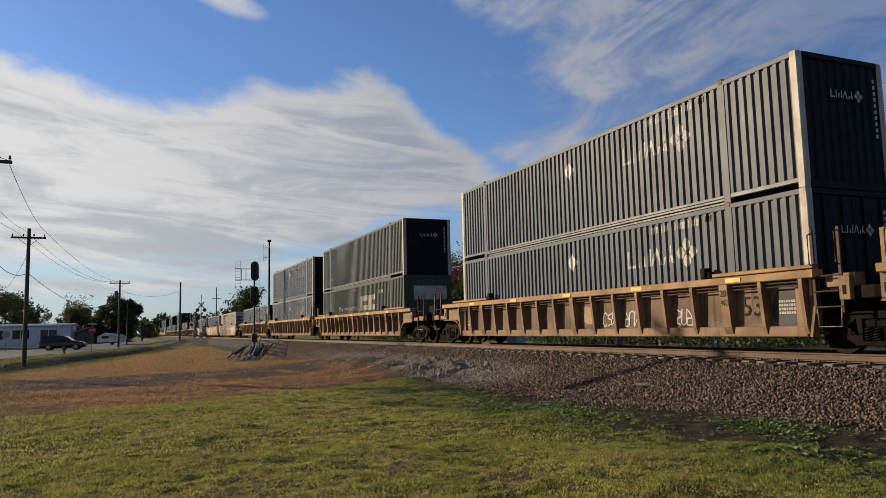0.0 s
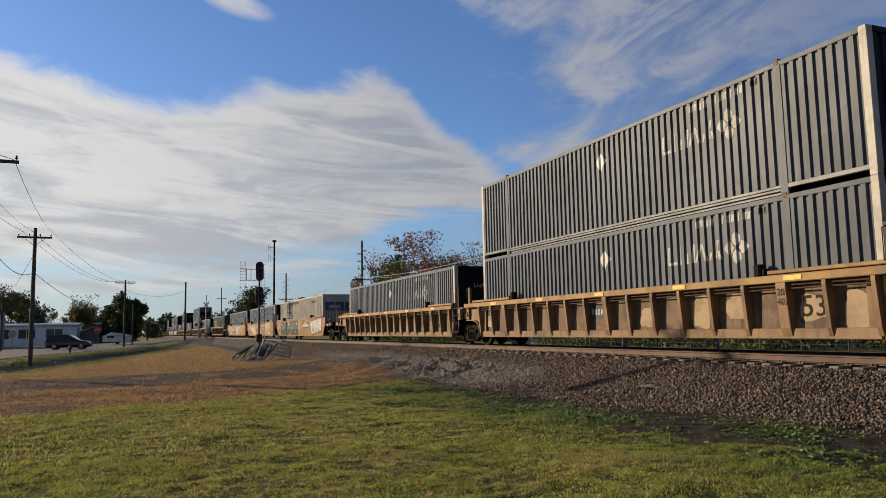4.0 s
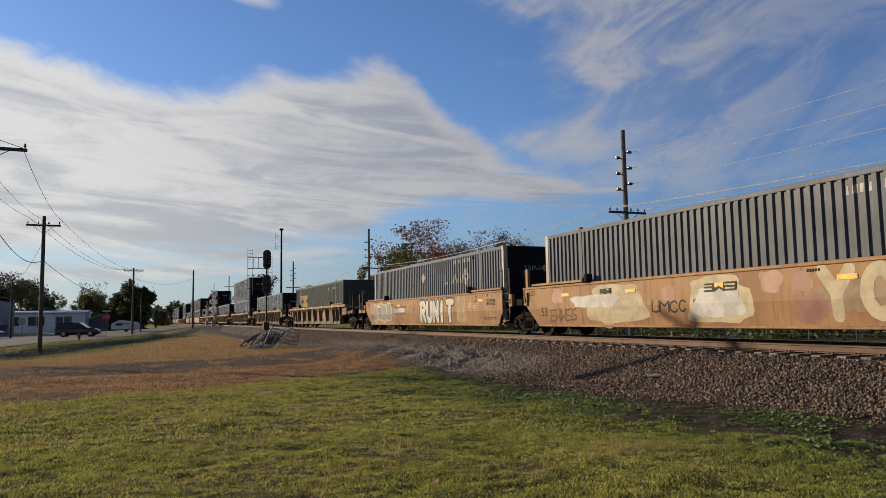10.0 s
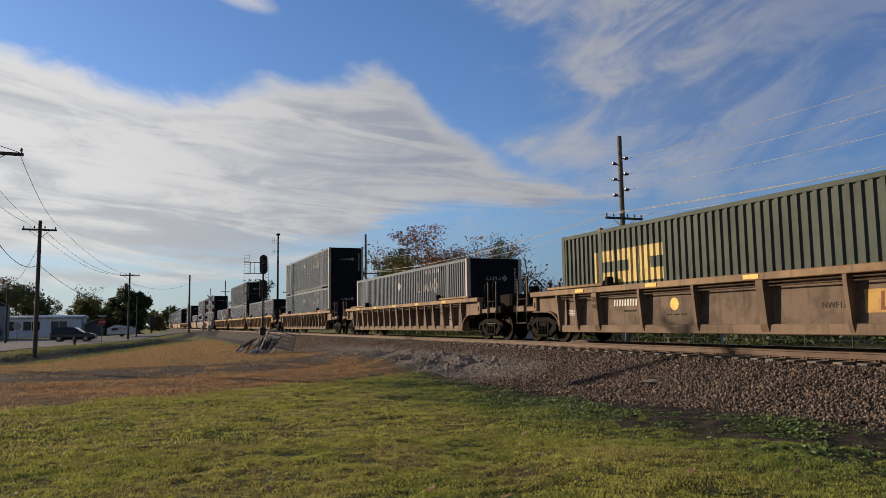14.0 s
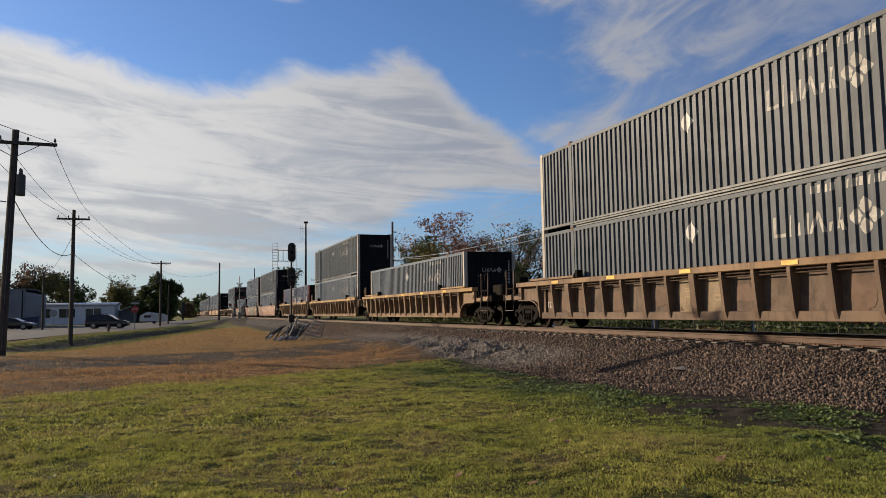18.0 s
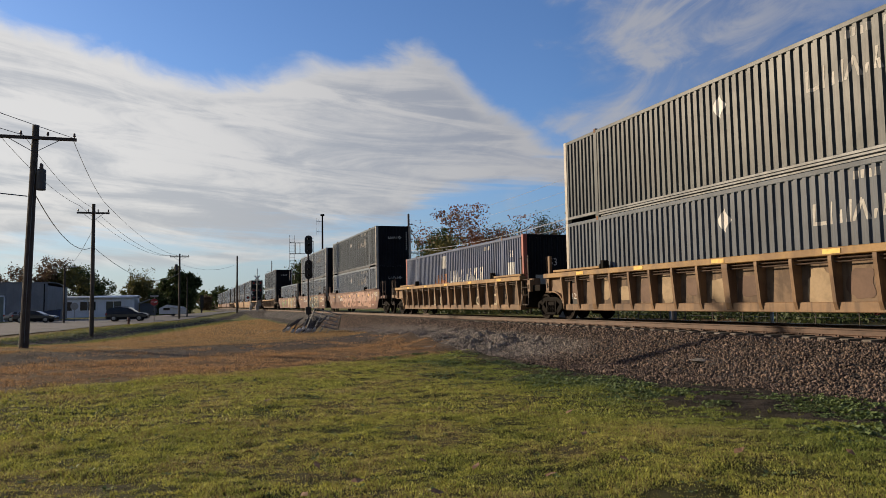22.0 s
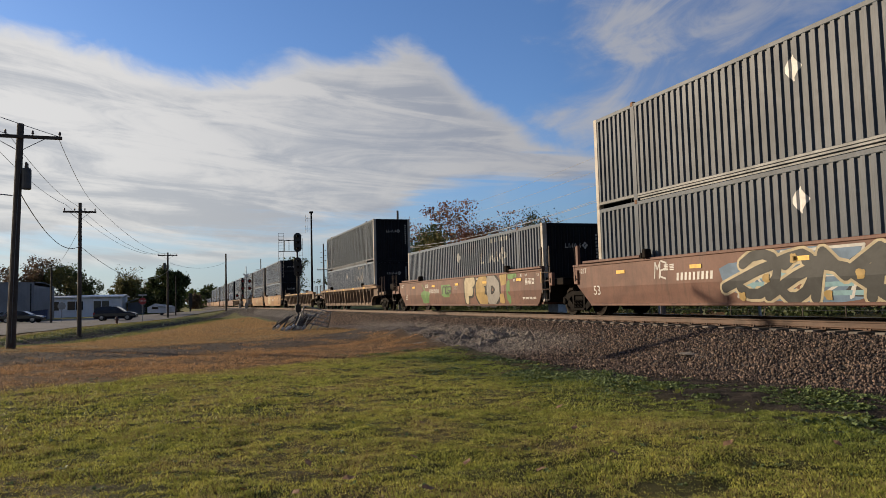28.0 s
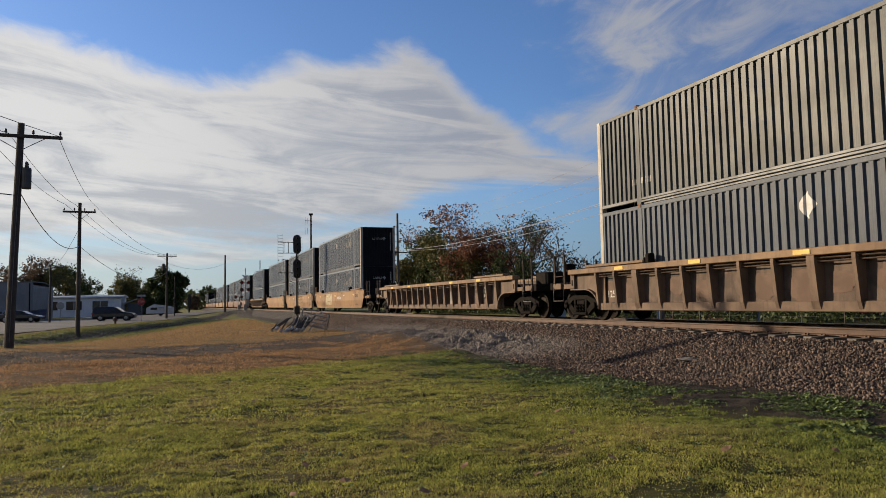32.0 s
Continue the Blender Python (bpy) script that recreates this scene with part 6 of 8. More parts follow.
for k in range(26):
    y0 = rnd.uniform(-1.2, 0.5)
    a, b = Vector((0.5 + rnd.uniform(-0.2, 0.3), y0, 0.06 + rnd.uniform(0, 0.22))), Vector((rnd.uniform(-0.6, 0.0), y0 + rnd.uniform(0.2, 0.9), rnd.uniform(0.55, 0.95)))
    pipe = part("pipe", Geo().tube([a, b], rnd.uniform(0.025, 0.055), 7), SCRAP_GREY, scrap)
    if k % 2 == 0:
        part("pipe_end", Geo().tube([a + (a - b).normalized() * 0.02, a + (b - a).normalized() * 0.20], 0.085, 9), PIPE_END, pipe)

# ---- road signs, hydrant, vehicles, buildings ----
x, y, z = spot(-2.44, 0.44, 85)
stop = thing("stop_sign", "red octagonal stop sign on a steel post", "road sign", pose(x, y, ground_z(x, y)))
part("post", Geo().box(-0.03, 0.03, -0.03, 0.03, -0.2, 3.0), GALV, stop)
oct8 = [(0.40 * math.cos(math.pi / 8 + k * math.pi / 4), 2.2 + 0.40 * math.sin(math.pi / 8 + k * math.pi / 4)) for k in range(8)]
plate = part("sign_plate", Geo().prism(oct8, 0, 0.035, 0.05), SIGN_RED, stop)
part("lettering", text_mesh("lettering", "STOP", 0.27, SIGN_WHITE), None, plate, m=Matrix.Translation((0.056, 0, 2.2)) @ AHEAD)
part("name_plate", Geo().box(0.03, 0.045, -0.42, 0.42, 2.75, 2.95), GALV, stop)
x, y, z = spot(-7.65, 0.18, 100)
sgn = thing("round_sign", "round grey sign back on a post", "road sign", pose(x, y, ground_z(x, y)))
part("post", Geo().box(-0.03, 0.03, -0.03, 0.03, -0.2, 2.3), GALV, sgn)
part("sign_plate", Geo().lathe([(0.0, 0.04), (0.45, 0.04), (0.45, 0.055), (0.0, 0.055)], 20, axis=0, centre=(0, 0, 1.95)), GALV, sgn)
HYD = surface("red_hydrant_paint", (0.055, 0.014, 0.012), rough=0.6, scale=5.0)
x, y, z = spot(-4.15, 0, 76)
hyd = thing("fire_hydrant", "small red iron fire hydrant on the verge", "fire hydrant", pose(x, y, ground_z(x, y)))
part("barrel", Geo().lathe([(0.16, 0.0), (0.16, 0.06), (0.11, 0.08), (0.11, 0.5), (0.14, 0.52), (0.13, 0.6), (0.07, 0.70), (0.0, 0.72)], 14, axis=2), HYD, hyd)
part("nozzle", Geo().tube([(0, -0.2, 0.42), (0, 0.2, 0.42)], 0.055, 8), HYD, hyd)

TYRE = surface("black_tyre", (0.013, 0.013, 0.013), rough=0.85, scale=5.0)
RIM = surface("alloy_rim", (0.227, 0.227, 0.234), rough=0.35, metal=0.8, scale=5.0, bump=0)
GLASS = surface("dark_car_glass", (0.008, 0.009, 0.010), rough=0.08, scale=1.0, bump=0)
CAR_DARK = surface("dark_grey_car_paint", (0.014, 0.017, 0.019), rough=0.25, metal=0.3, scale=1.0, bump=0)
CAR_BLACK = surface("black_car_paint", (0.010, 0.010, 0.012), rough=0.22, metal=0.2, scale=1.0, bump=0)
CAR_SILVER = surface("silver_car_paint", (0.163, 0.169, 0.176), rough=0.3, metal=0.6, scale=1.0, bump=0)
TAIL = surface("red_tail_lamp", (0.227, 0.013, 0.013), rough=0.2, scale=1.0, bump=0)
HEADLAMP = surface("clear_headlamp", (0.39, 0.39, 0.39), rough=0.1, scale=1.0, bump=0)


def loft(sections):
    """A body through cross-sections along x; each is (x, half width low, half width high, z low, z waist, z high)."""
    g = Geo()
    for x, wl, wh, zl, zw, zh in sections:
        g.v += [(x, -wl * 0.94, zl), (x, -wl, zl + (zw - zl) * 0.45), (x, -wl * 0.985, zw), (x, -wh, zh), (x, wh, zh), (x, wl * 0.985, zw), (x, wl, zl + (zw - zl) * 0.45), (x, wl * 0.94, zl)]
    for i in range(len(sections) - 1):
        for k in range(8):
            a, b = i * 8 + k, i * 8 + (k + 1) % 8
            g.f.append((a, b, b + 8, a + 8))
            g.k.append(0)
    g.f += [tuple(range(8)), tuple(range(len(g.v) - 8, len(g.v)))]
    g.k += [0, 0]
    return g


def car(kind, paint, label, m):
    c = thing(kind, label, "car", m)
    tall = kind == "suv"
    H, B = (1.70, 1.03) if tall else (1.42, 0.92)
    part("body", loft([(-2.35, 0.80, 0.74, 0.34, 0.80, B - 0.02), (-2.2, 0.90, 0.80, 0.26, 0.85, B + 0.02), (-1.2, 0.92, 0.80, 0.24, 0.88, B + 0.04), (0.9, 0.92, 0.78, 0.24, 0.88, B + 0.02),
                       (1.7, 0.90, 0.76, 0.26, 0.82, B - 0.06), (2.2, 0.86, 0.70, 0.28, 0.72, B - 0.20), (2.36, 0.76, 0.62, 0.36, 0.62, B - 0.32)]), paint, c, smooth=False)
    rear = -2.3 if tall else -1.7
    cabin = [(rear, 0.76, 0.70, B - 0.05, B, B + 0.06), (rear + 0.35, 0.80, 0.62, B - 0.05, B + 0.06, H - 0.05), (-0.6, 0.82, 0.62, B - 0.05, B + 0.06, H), (0.25, 0.82, 0.60, B - 0.05, B + 0.06, H - 0.05), (1.15, 0.78, 0.66, B - 0.08, B - 0.02, B + 0.02)]
    if tall:
        cabin[0] = (rear, 0.78, 0.68, B - 0.05, B + 0.04, B + 0.24)
        cabin[1] = (rear + 0.32, 0.81, 0.62, B - 0.05, B + 0.06, H - 0.09)
        cabin[3] = (0.1, 0.82, 0.60, B - 0.05, B + 0.06, H - 0.05)
        cabin[4] = (1.0, 0.78, 0.66, B - 0.08, B - 0.02, B + 0.02)
    part("cabin", loft(cabin), paint, c)
    for s in (-1, 1):
        for a, b in ((rear + 0.45, -0.75), (-0.65, 0.2)):
            part("side_window", Geo().add([(a, s * 0.80, B + 0.09), (b, s * 0.825, B + 0.09), (b - 0.02, s * 0.655, H - 0.09), (a + 0.15, s * 0.655, H - 0.10)], [(0, 1, 2, 3)]).add([(a, s * 0.79, B + 0.09), (b, s * 0.81, B + 0.09), (b - 0.02, s * 0.645, H - 0.09), (a + 0.15, s * 0.645, H - 0.10)], [(3, 2, 1, 0)]), GLASS, c)
        part("mirror", Geo().box(0.75, 0.92, min(s * 0.9, s * 1.08), max(s * 0.9, s * 1.08), B + 0.02, B + 0.16, 0.03), paint, c)
        part("headlamp", Geo().box(2.12, 2.34, min(s * 0.5, s * 0.8), max(s * 0.5, s * 0.8), 0.60, 0.74, 0.03), HEADLAMP, c)
        part("tail_lamp", Geo().box(-2.38, -2.15, min(s * 0.6, s * 0.88), max(s * 0.6, s * 0.88), 0.75, 0.98, 0.03), TAIL, c)
        for x in (-1.42, 1.42):
            w = part("wheel", Geo().lathe([(0.0, -0.10), (0.22, -0.10), (0.34, -0.09), (0.36, -0.05), (0.36, 0.05), (0.34, 0.09), (0.22, 0.10), (0.0, 0.10)], 20, centre=(x, s * 0.84, 0.36)), TYRE, c)
            part("rim", Geo().lathe([(0.0, s * 0.112), (0.06, s * 0.118), (0.21, s * 0.105)], 14, centre=(x, s * 0.84, 0.36)), RIM, w)
    part("windscreen", Geo().add([(0.32, -0.56, H - 0.06), (0.32, 0.56, H - 0.06), (1.10, 0.68, B + 0.06), (1.10, -0.68, B + 0.06)], [(0, 1, 2, 3)]), GLASS, c)
    if tall:
        for s in (-1, 1):
            part("roof_rail", Geo().tube([(-1.6, s * 0.60, H), (-1.5, s * 0.60, H + 0.05), (-0.1, s * 0.60, H + 0.05), (0.0, s * 0.60, H - 0.02)], 0.02, 5), RIM, c)
    return c


def road_height(x, y):
    return 0.06 + max(ground_z(x, y), -0.02) + rise(x, y)


x, y, _ = spot(-4.2, 0, 96)
car("suv", CAR_BLACK, "black sport utility car on the road", pose(x, y, road_height(x, y), 0, 0, 84))
x, y, _ = spot(-10.0, 0, 100)
car("sedan", CAR_BLACK, "black sedan parked by the road", pose(x, y, road_height(x, y), 0, 0, 78))
x, y, _ = spot(-10.6, 0, 108)
car("sedan", CAR_SILVER, "silver sedan parked behind a black one", pose(x, y, road_height(x, y), 0, 0, 78))

WHITE_SHEET = surface("white_sheet_metal", (0.468, 0.474, 0.481), (0.403, 0.41, 0.416), rough=0.5, scale=0.8, dirt=(0.26, 0.247, 0.227), dirt_amount=0.3, streak=True)
x, y, _ = spot(-1.12, 0, 118)
tl = thing("camper_trailer", "low white folding camper trailer parked on the lot", "trailer", pose(x, y, ground_z(x, y) + 0.25, 0, 0, 90))
part("body", Geo().prism([(-2.0, 0.35), (2.0, 0.35), (2.05, 1.15), (1.2, 1.45), (-0.9, 1.75), (-2.0, 1.2)], 1, -1.0, 1.0), WHITE_SHEET, tl)
part("roof_flap", Geo().box(-1.0, 1.0, -1.05, -0.2, -0.02, 0.02, m=pose(0.5, -0.35, 1.58, 18, 8, 0)), WHITE_SHEET, tl)
part("window", Geo().box(-1.4, -0.5, -1.012, -1.004, 0.9, 1.25), GLASS, tl)
for s in (-1, 1):
    part("wheel", Geo().lathe([(0.0, -0.09), (0.26, -0.09), (0.28, -0.04), (0.28, 0.04), (0.26, 0.09), (0.0, 0.09)], 16, centre=(0, s * 0.85, 0.26)), TYRE, tl)
part("drawbar", Geo().tube([(2.0, 0, 0.45), (3.1, 0, 0.42)], 0.05, 6), DARK_STEEL, tl)

WALL_PALE = surface("pale_blue_metal_siding", (0.50, 0.53, 0.58), (0.44, 0.47, 0.52), rough=0.6, scale=0.5, streak=True, dirt=(0.227, 0.215, 0.195), dirt_amount=0.25)
WALL_GREY = surface("grey_painted_siding", (0.15, 0.158, 0.178), (0.12, 0.128, 0.145), rough=0.65, scale=0.5, streak=True, dirt=(0.085, 0.08, 0.076), dirt_amount=0.3)
ROOF_METAL = surface("pale_metal_roof", (0.58, 0.60, 0.63), (0.52, 0.54, 0.57), rough=0.45, metal=0.3, scale=0.6)
WINDOW_DARK = surface("dark_window_glass", (0.013, 0.016, 0.019), rough=0.1, scale=1.0, bump=0)
DOOR_GREEN = surface("grey_green_roller_door", (0.104, 0.13, 0.117), rough=0.6, scale=1.0)

shop = thing("low_shop", "long low pale blue metal-sided shop with a white roof", "building", pose(-150, -9.9, 0.15))
for k in range(12):
    a, b = -30.0 + 2.5 * k, -27.5 + 2.5 * k
    part("wall_panel", Geo().box(-0.1, 0.0, a + 0.01, b - 0.01, -0.3, 3.55), WALL_PALE, shop)
part("side_wall", Geo().box(-14.0, -0.1, -0.1, 0.0, -0.3, 3.55), WALL_PALE, shop)
part("back_wall", Geo().box(-14.1, -14.0, -30.0, 0.0, -0.3, 3.55), WALL_PALE, shop)
part("end_wall", Geo().box(-14.0, -0.1, -30.1, -30.0, -0.3, 3.55), WALL_PALE, shop)
part("roof", Geo().prism([(0.5, 3.5), (-7.0, 3.85), (-14.5, 3.5), (-14.5, 3.62), (-7.0, 3.97), (0.5, 3.66)], 1, -30.4, 0.4), ROOF_METAL, shop)
for y in (-3.6, -8.0, -12.0, -15.4, -20.0, -25.0):
    w = part("window", Geo().box(0.0, 0.05, y - 1.3, y + 1.3, 1.15, 2.75), WINDOW_DARK, shop)
    part("frame", Geo().box(0.0, 0.09, y - 1.4, y + 1.4, 2.75, 2.85).box(0.0, 0.09, y - 1.4, y + 1.4, 1.05, 1.15).box(0.0, 0.09, y - 0.05, y + 0.05, 1.15, 2.75), WALL_PALE, w)
part("gutter", Geo().box(0.42, 0.56, -30.4, 0.4, 3.42, 3.54, 0.02), ROOF_METAL, shop)
annex = thing("small_shed", "small grey gabled shed behind the low shop", "building", pose(-160, -7.5, 0.1))
part("wall", Geo().box(-6, 0, -2.0, 2.4, -0.3, 2.4), WALL_GREY, annex)
part("roof", Geo().prism([(-2.4, 2.35), (0.2, 3.3), (2.8, 2.35), (2.8, 2.47), (0.2, 3.42), (-2.4, 2.47)], 0, -6.3, 0.3), ROOF_METAL, annex)
hall = thing("grey_warehouse", "grey metal-sided warehouse with a roller door", "building", pose(-118, -19.4, 0.1))
for k in range(10):
    a, b = -30.0 + 3.0 * k, -27.0 + 3.0 * k
    part("wall_panel", Geo().box(-0.12, 0.0, a + 0.01, b - 0.01, -0.3, 5.4), WALL_GREY, hall)
part("side_wall", Geo().box(-18, -0.12, -0.12, 0.0, -0.3, 5.0), WALL_GREY, hall)
part("back_wall", Geo().box(-18.12, -18.0, -30.0, 0.0, -0.3, 5.0), WALL_GREY, hall)
part("roof", Geo().prism([(0.12, 5.38), (-9.0, 5.5), (-18.3, 5.0), (-18.3, 5.12), (-9.0, 5.62), (0.12, 5.46)], 1, -30.1, 0.05), WALL_GREY, hall)
part("roller_door", Geo().box(0.0, 0.06, -9.5, -5.5, -0.1, 3.4), DOOR_GREEN, hall)
part("door_frame", Geo().box(0.0, 0.1, -9.7, -9.5, -0.1, 3.6).box(0.0, 0.1, -5.5, -5.3, -0.1, 3.6).box(0.0, 0.1, -9.7, -5.3, 3.4, 3.6), WALL_PALE, hall)
part("downpipe", Geo().tube([(0.1, -0.4, 5.2), (0.1, -0.4, 0.0)], 0.07, 6), DARK_STEEL, hall)
BIN_BLUE = surface("blue_dumpster_paint", (0.019, 0.033, 0.078), rough=0.55, scale=2.0)
x, y, _ = spot(-9.0, 0, 113)
bin_ = thing("dumpster", "dark blue steel dumpster beside the warehouse", "dumpster", pose(x, y, road_height(x, y), 0, 0, 5))
part("body", Geo().prism([(-0.9, 0.12), (0.9, 0.12), (1.05, 1.45), (-1.05, 1.25)], 0, -0.9, 0.9), BIN_BLUE, bin_)
part("lid", Geo().box(-0.95, 0.95, -1.1, 1.1, 0, 0.05, m=pose(0, 0, 1.37, 5.5, 0, 0)), BLACK, bin_)

# ---- trees and brush ----
BARK = surface("grey_brown_bark", (0.055, 0.044, 0.036), (0.036, 0.029, 0.023), rough=0.9, scale=4.0, bump=0.5)


def leaf_material(name, one, two):
    mt = bpy.data.materials.new(name)
    mt.use_nodes = True
    tree = mt.node_tree
    add, plug, m, smooth, mix, noise_tex, combine = node_tools(tree)
    bsdf = tree.nodes["Principled BSDF"]
    geo = add("ShaderNodeNewGeometry")
    col = mix(geo.outputs["Random Per Island"], one, two)
    col = mix(m("MULTIPLY", smooth(noise_tex(geo.outputs["Position"], 0.45, 3.0), 0.42, 0.6), 0.55), col, tuple(c * 0.55 for c in two))
    plug(col, bsdf.inputs["Base Color"])
    bsdf.inputs["Roughness"].default_value = 0.6
    bsdf.inputs["Specular IOR Level"].default_value = 0.2
    thin = add("ShaderNodeBsdfTranslucent")
    plug(col, thin.inputs["Color"])
    both = add("ShaderNodeMixShader")
    both.inputs[0].default_value = 0.25
    plug(bsdf.outputs[0], both.inputs[1])
    plug(thin.outputs[0], both.inputs[2])
    plug(both.outputs[0], tree.nodes["Material Output"].inputs["Surface"])
    return mt


LEAF = {
    "green": leaf_material("dark_green_leaf", (0.065, 0.085, 0.025), (0.035, 0.05, 0.016)),
    "olive": leaf_material("olive_autumn_leaf", (0.14, 0.12, 0.035), (0.075, 0.075, 0.022)),
    "rust": leaf_material("rust_red_leaf", (0.25, 0.105, 0.05), (0.13, 0.055, 0.030)),
    "red": leaf_material("dark_red_leaf", (0.17, 0.045, 0.035), (0.10, 0.03, 0.025)),
    "brown": leaf_material("brown_dry_leaf", (0.15, 0.10, 0.06), (0.09, 0.06, 0.038)),
}


def tree(x, y, h, spread, leaf, label, seed, leaves=2600, size=0.30, bare=0.0, low=0.25, z0=0.0):
    """A tapered trunk with forking limbs, and leaves in clumps round their ends."""
    rng = random.Random(seed)
    t = thing("tree", label, "tree", pose(x, y, z0))
    g, tips = Geo(), []

    def grow(p, d, length, r, level):
        pts, rad = [p], [r]
        for k in range(3):
            d = (d + Vector((rng.gauss(0, 0.22), rng.gauss(0, 0.22), rng.gauss(0.04, 0.10)))).normalized()
            p = p + d * length / 3
            pts.append(p)
            rad.append(r * (1 - 0.16 * (k + 1)))
        g.tube(pts, r, 7 if level < 2 else 4, radii=rad)
        if level >= 2:
            tips.append(p)
            tips.append(pts[2])
        if level == 4 or r < 0.012:
            return
        n = rng.choice((2, 3, 3)) if level else 4
        for k in range(n):
            a = rng.uniform(0, 2 * math.pi)
            lean = rng.uniform(0.45, 0.95) * spread
            e = (d + Vector((math.cos(a) * lean, math.sin(a) * lean, rng.uniform(-0.05, 0.3)))).normalized()
            grow(pts[2] if k % 2 else p, e, length * rng.uniform(0.55, 0.90), r * (0.50 if k % 2 else 0.62), level + 1)

    grow(Vector((0, 0, -0.2)), Vector((0, 0, 1)), h * 0.36, h * 0.022, 0)
    peak = max(p.z for p in tips)
    f = h / (peak + 0.3)
    g.v = [(a * f, b * f, c * f) for a, b, c in g.v]
    tips = [p * f for p in tips]
    part("trunk", g, BARK, t)
    if leaves:
        tips = [p for p in tips if p.z > h * low] or tips
        nr = np.random.default_rng(seed)
        c = np.array([tuple(p) for p in tips])[nr.integers(0, len(tips), leaves)]
        c = c + nr.normal(0, h * 0.032, (leaves, 3))
        if low < 0.2:
            rad = np.percentile(np.hypot(c[:, 0], c[:, 1]), 85)
            blobs = nr.normal(0, 1, (26, 3)) * np.array([0.42 * rad, 0.42 * rad, 0.23 * h]) + np.array([0, 0, h * (low + 0.30)])
            fill = nr.uniform(size=leaves) < 0.5
            pick = blobs[nr.integers(0, 26, leaves)] + nr.normal(0, h * 0.065, (leaves, 3))
            c = np.where(fill[:, None], pick, c)
            c[:, 2] = np.clip(c[:, 2], h * 0.02, h)
        c[:, 2] = np.maximum(c[:, 2], h * low * 0.5)
        u = nr.normal(size=(leaves, 3))
        u /= np.linalg.norm(u, axis=1)[:, None]
        w = np.cross(u, nr.normal(size=(leaves, 3)))
        w /= np.linalg.norm(w, axis=1)[:, None]
        s = (size * nr.uniform(0.5, 1.2, leaves))[:, None]
        v = np.stack([c - u * s, c - w * s * 0.55, c + u * s, c + w * s * 0.55], 1).reshape(-1, 3)
        part("crown", fast_mesh("crown", v, np.arange(len(v)), 4, LEAF[leaf]), None, t)
    return t


def tree_at(az, el, d, *args, **kw):
    x, y, z = spot(az, el, d)
    return tree(x, y, z, *args, **kw)


# behind the track
tree_at(18.8, 5.8, 118, 0.55, "green", "tall leafy green tree behind the track", 21, leaves=9880, size=0.24, low=0.12)
tree_at(17.9, 4.4, 114, 0.7, "olive", "olive-green tree behind the track", 22, leaves=6080, size=0.23, low=0.1)
tree_at(21.2, 5.2, 108, 0.75, "olive", "olive-green autumn tree behind the track", 23, leaves=8740, size=0.22, low=0.12)
tree_at(23.3, 7.4, 101, 1.0, "rust", "large half-bare tree with rust-red leaves", 24, leaves=15000, size=0.18, low=0.15)
tree_at(24.8, 6.3, 95, 0.9, "rust", "half-bare tree with rust-brown leaves", 25, leaves=5200, size=0.15, low=0.12)
tree_at(25.9, 7.2, 89, 0.45, "green", "tall thinning tree with few leaves", 26, leaves=1900, size=0.12, low=0.3)
tree_at(29.4, 5.6, 84, 0.6, "brown", "slim nearly bare tree", 27, leaves=260, size=0.2)
tree_at(30.4, 4.0, 86, 0.7, "brown", "low bare scrubby tree behind the track", 28, leaves=300, size=0.2)
tree_at(32.0, 4.1, 84, 0.7, "brown", "small bare tree in the distance", 29, leaves=120, size=0.2)
tree_at(22.6, 4.3, 97, 1.2, "olive", "low spreading olive-green tree", 30, leaves=6840, size=0.20, low=0.05)
tree_at(20.0, 3.9, 105, 1.2, "green", "low spreading green tree behind the track", 31, leaves=5700, size=0.20, low=0.05)
tree_at(26.0, 3.8, 88, 1.2, "green", "low spreading green tree behind the track", 32, leaves=4940, size=0.19, low=0.05)
tree_at(37.6, 4.9, 62, 0.5, "green", "dense dark evergreen behind the track", 33, leaves=4940, size=0.15, low=0.05)
tree_at(35.4, 4.6, 66, 0.8, "brown", "thin half-bare tree beside the power pole", 34, leaves=950, size=0.11)
tree_at(39.3, 4.2, 60, 0.8, "green", "dark green bushy tree behind the track", 35, leaves=3800, size=0.14, low=0.05)
tree_at(41.6, 6.7, 60, 0.75, "brown", "bare winter tree with forking limbs", 36, leaves=0)
tree_at(44.6, 6.8, 58, 0.75, "brown", "bare winter tree with forking limbs", 37, leaves=0)
tree_at(43.0, 4.0, 62, 1.1, "olive", "low olive-green tree behind the track", 38, leaves=2850, size=0.14, low=0.05)
tree_at(47.2, 5.4, 57, 0.8, "brown", "small bare tree with fine twigs", 39, leaves=60, size=0.12)
tree_at(48.3, 4.4, 52, 0.9, "green", "round dark green tree behind the track", 40, leaves=4940, size=0.12, low=0.1)
tree_at(50.9, 5.1, 52, 0.9, "red", "dark red autumn tree behind the track", 41, leaves=4560, size=0.11, low=0.15)
tree_at(53.4, 5.8, 53, 0.8, "olive", "thinning olive-green tree behind the track", 42, leaves=2470, size=0.12, low=0.2)
tree_at(46.0, 3.6, 60, 1.2, "green", "low green scrub tree behind the track", 43, leaves=2850, size=0.12, low=0.03)
tree_at(8.0, 3.5, 205, 0.9, "green", "broad green tree beyond the signal", 44, leaves=4940, size=0.34, low=0.1)
tree_at(6.9, 2.4, 215, 1.0, "green", "broad green tree beyond the signal", 45, leaves=3420, size=0.34, low=0.1)
tree_at(12.6, 2.6, 190, 1.0, "green", "green tree beyond the track", 46, leaves=2850, size=0.34, low=0.1)
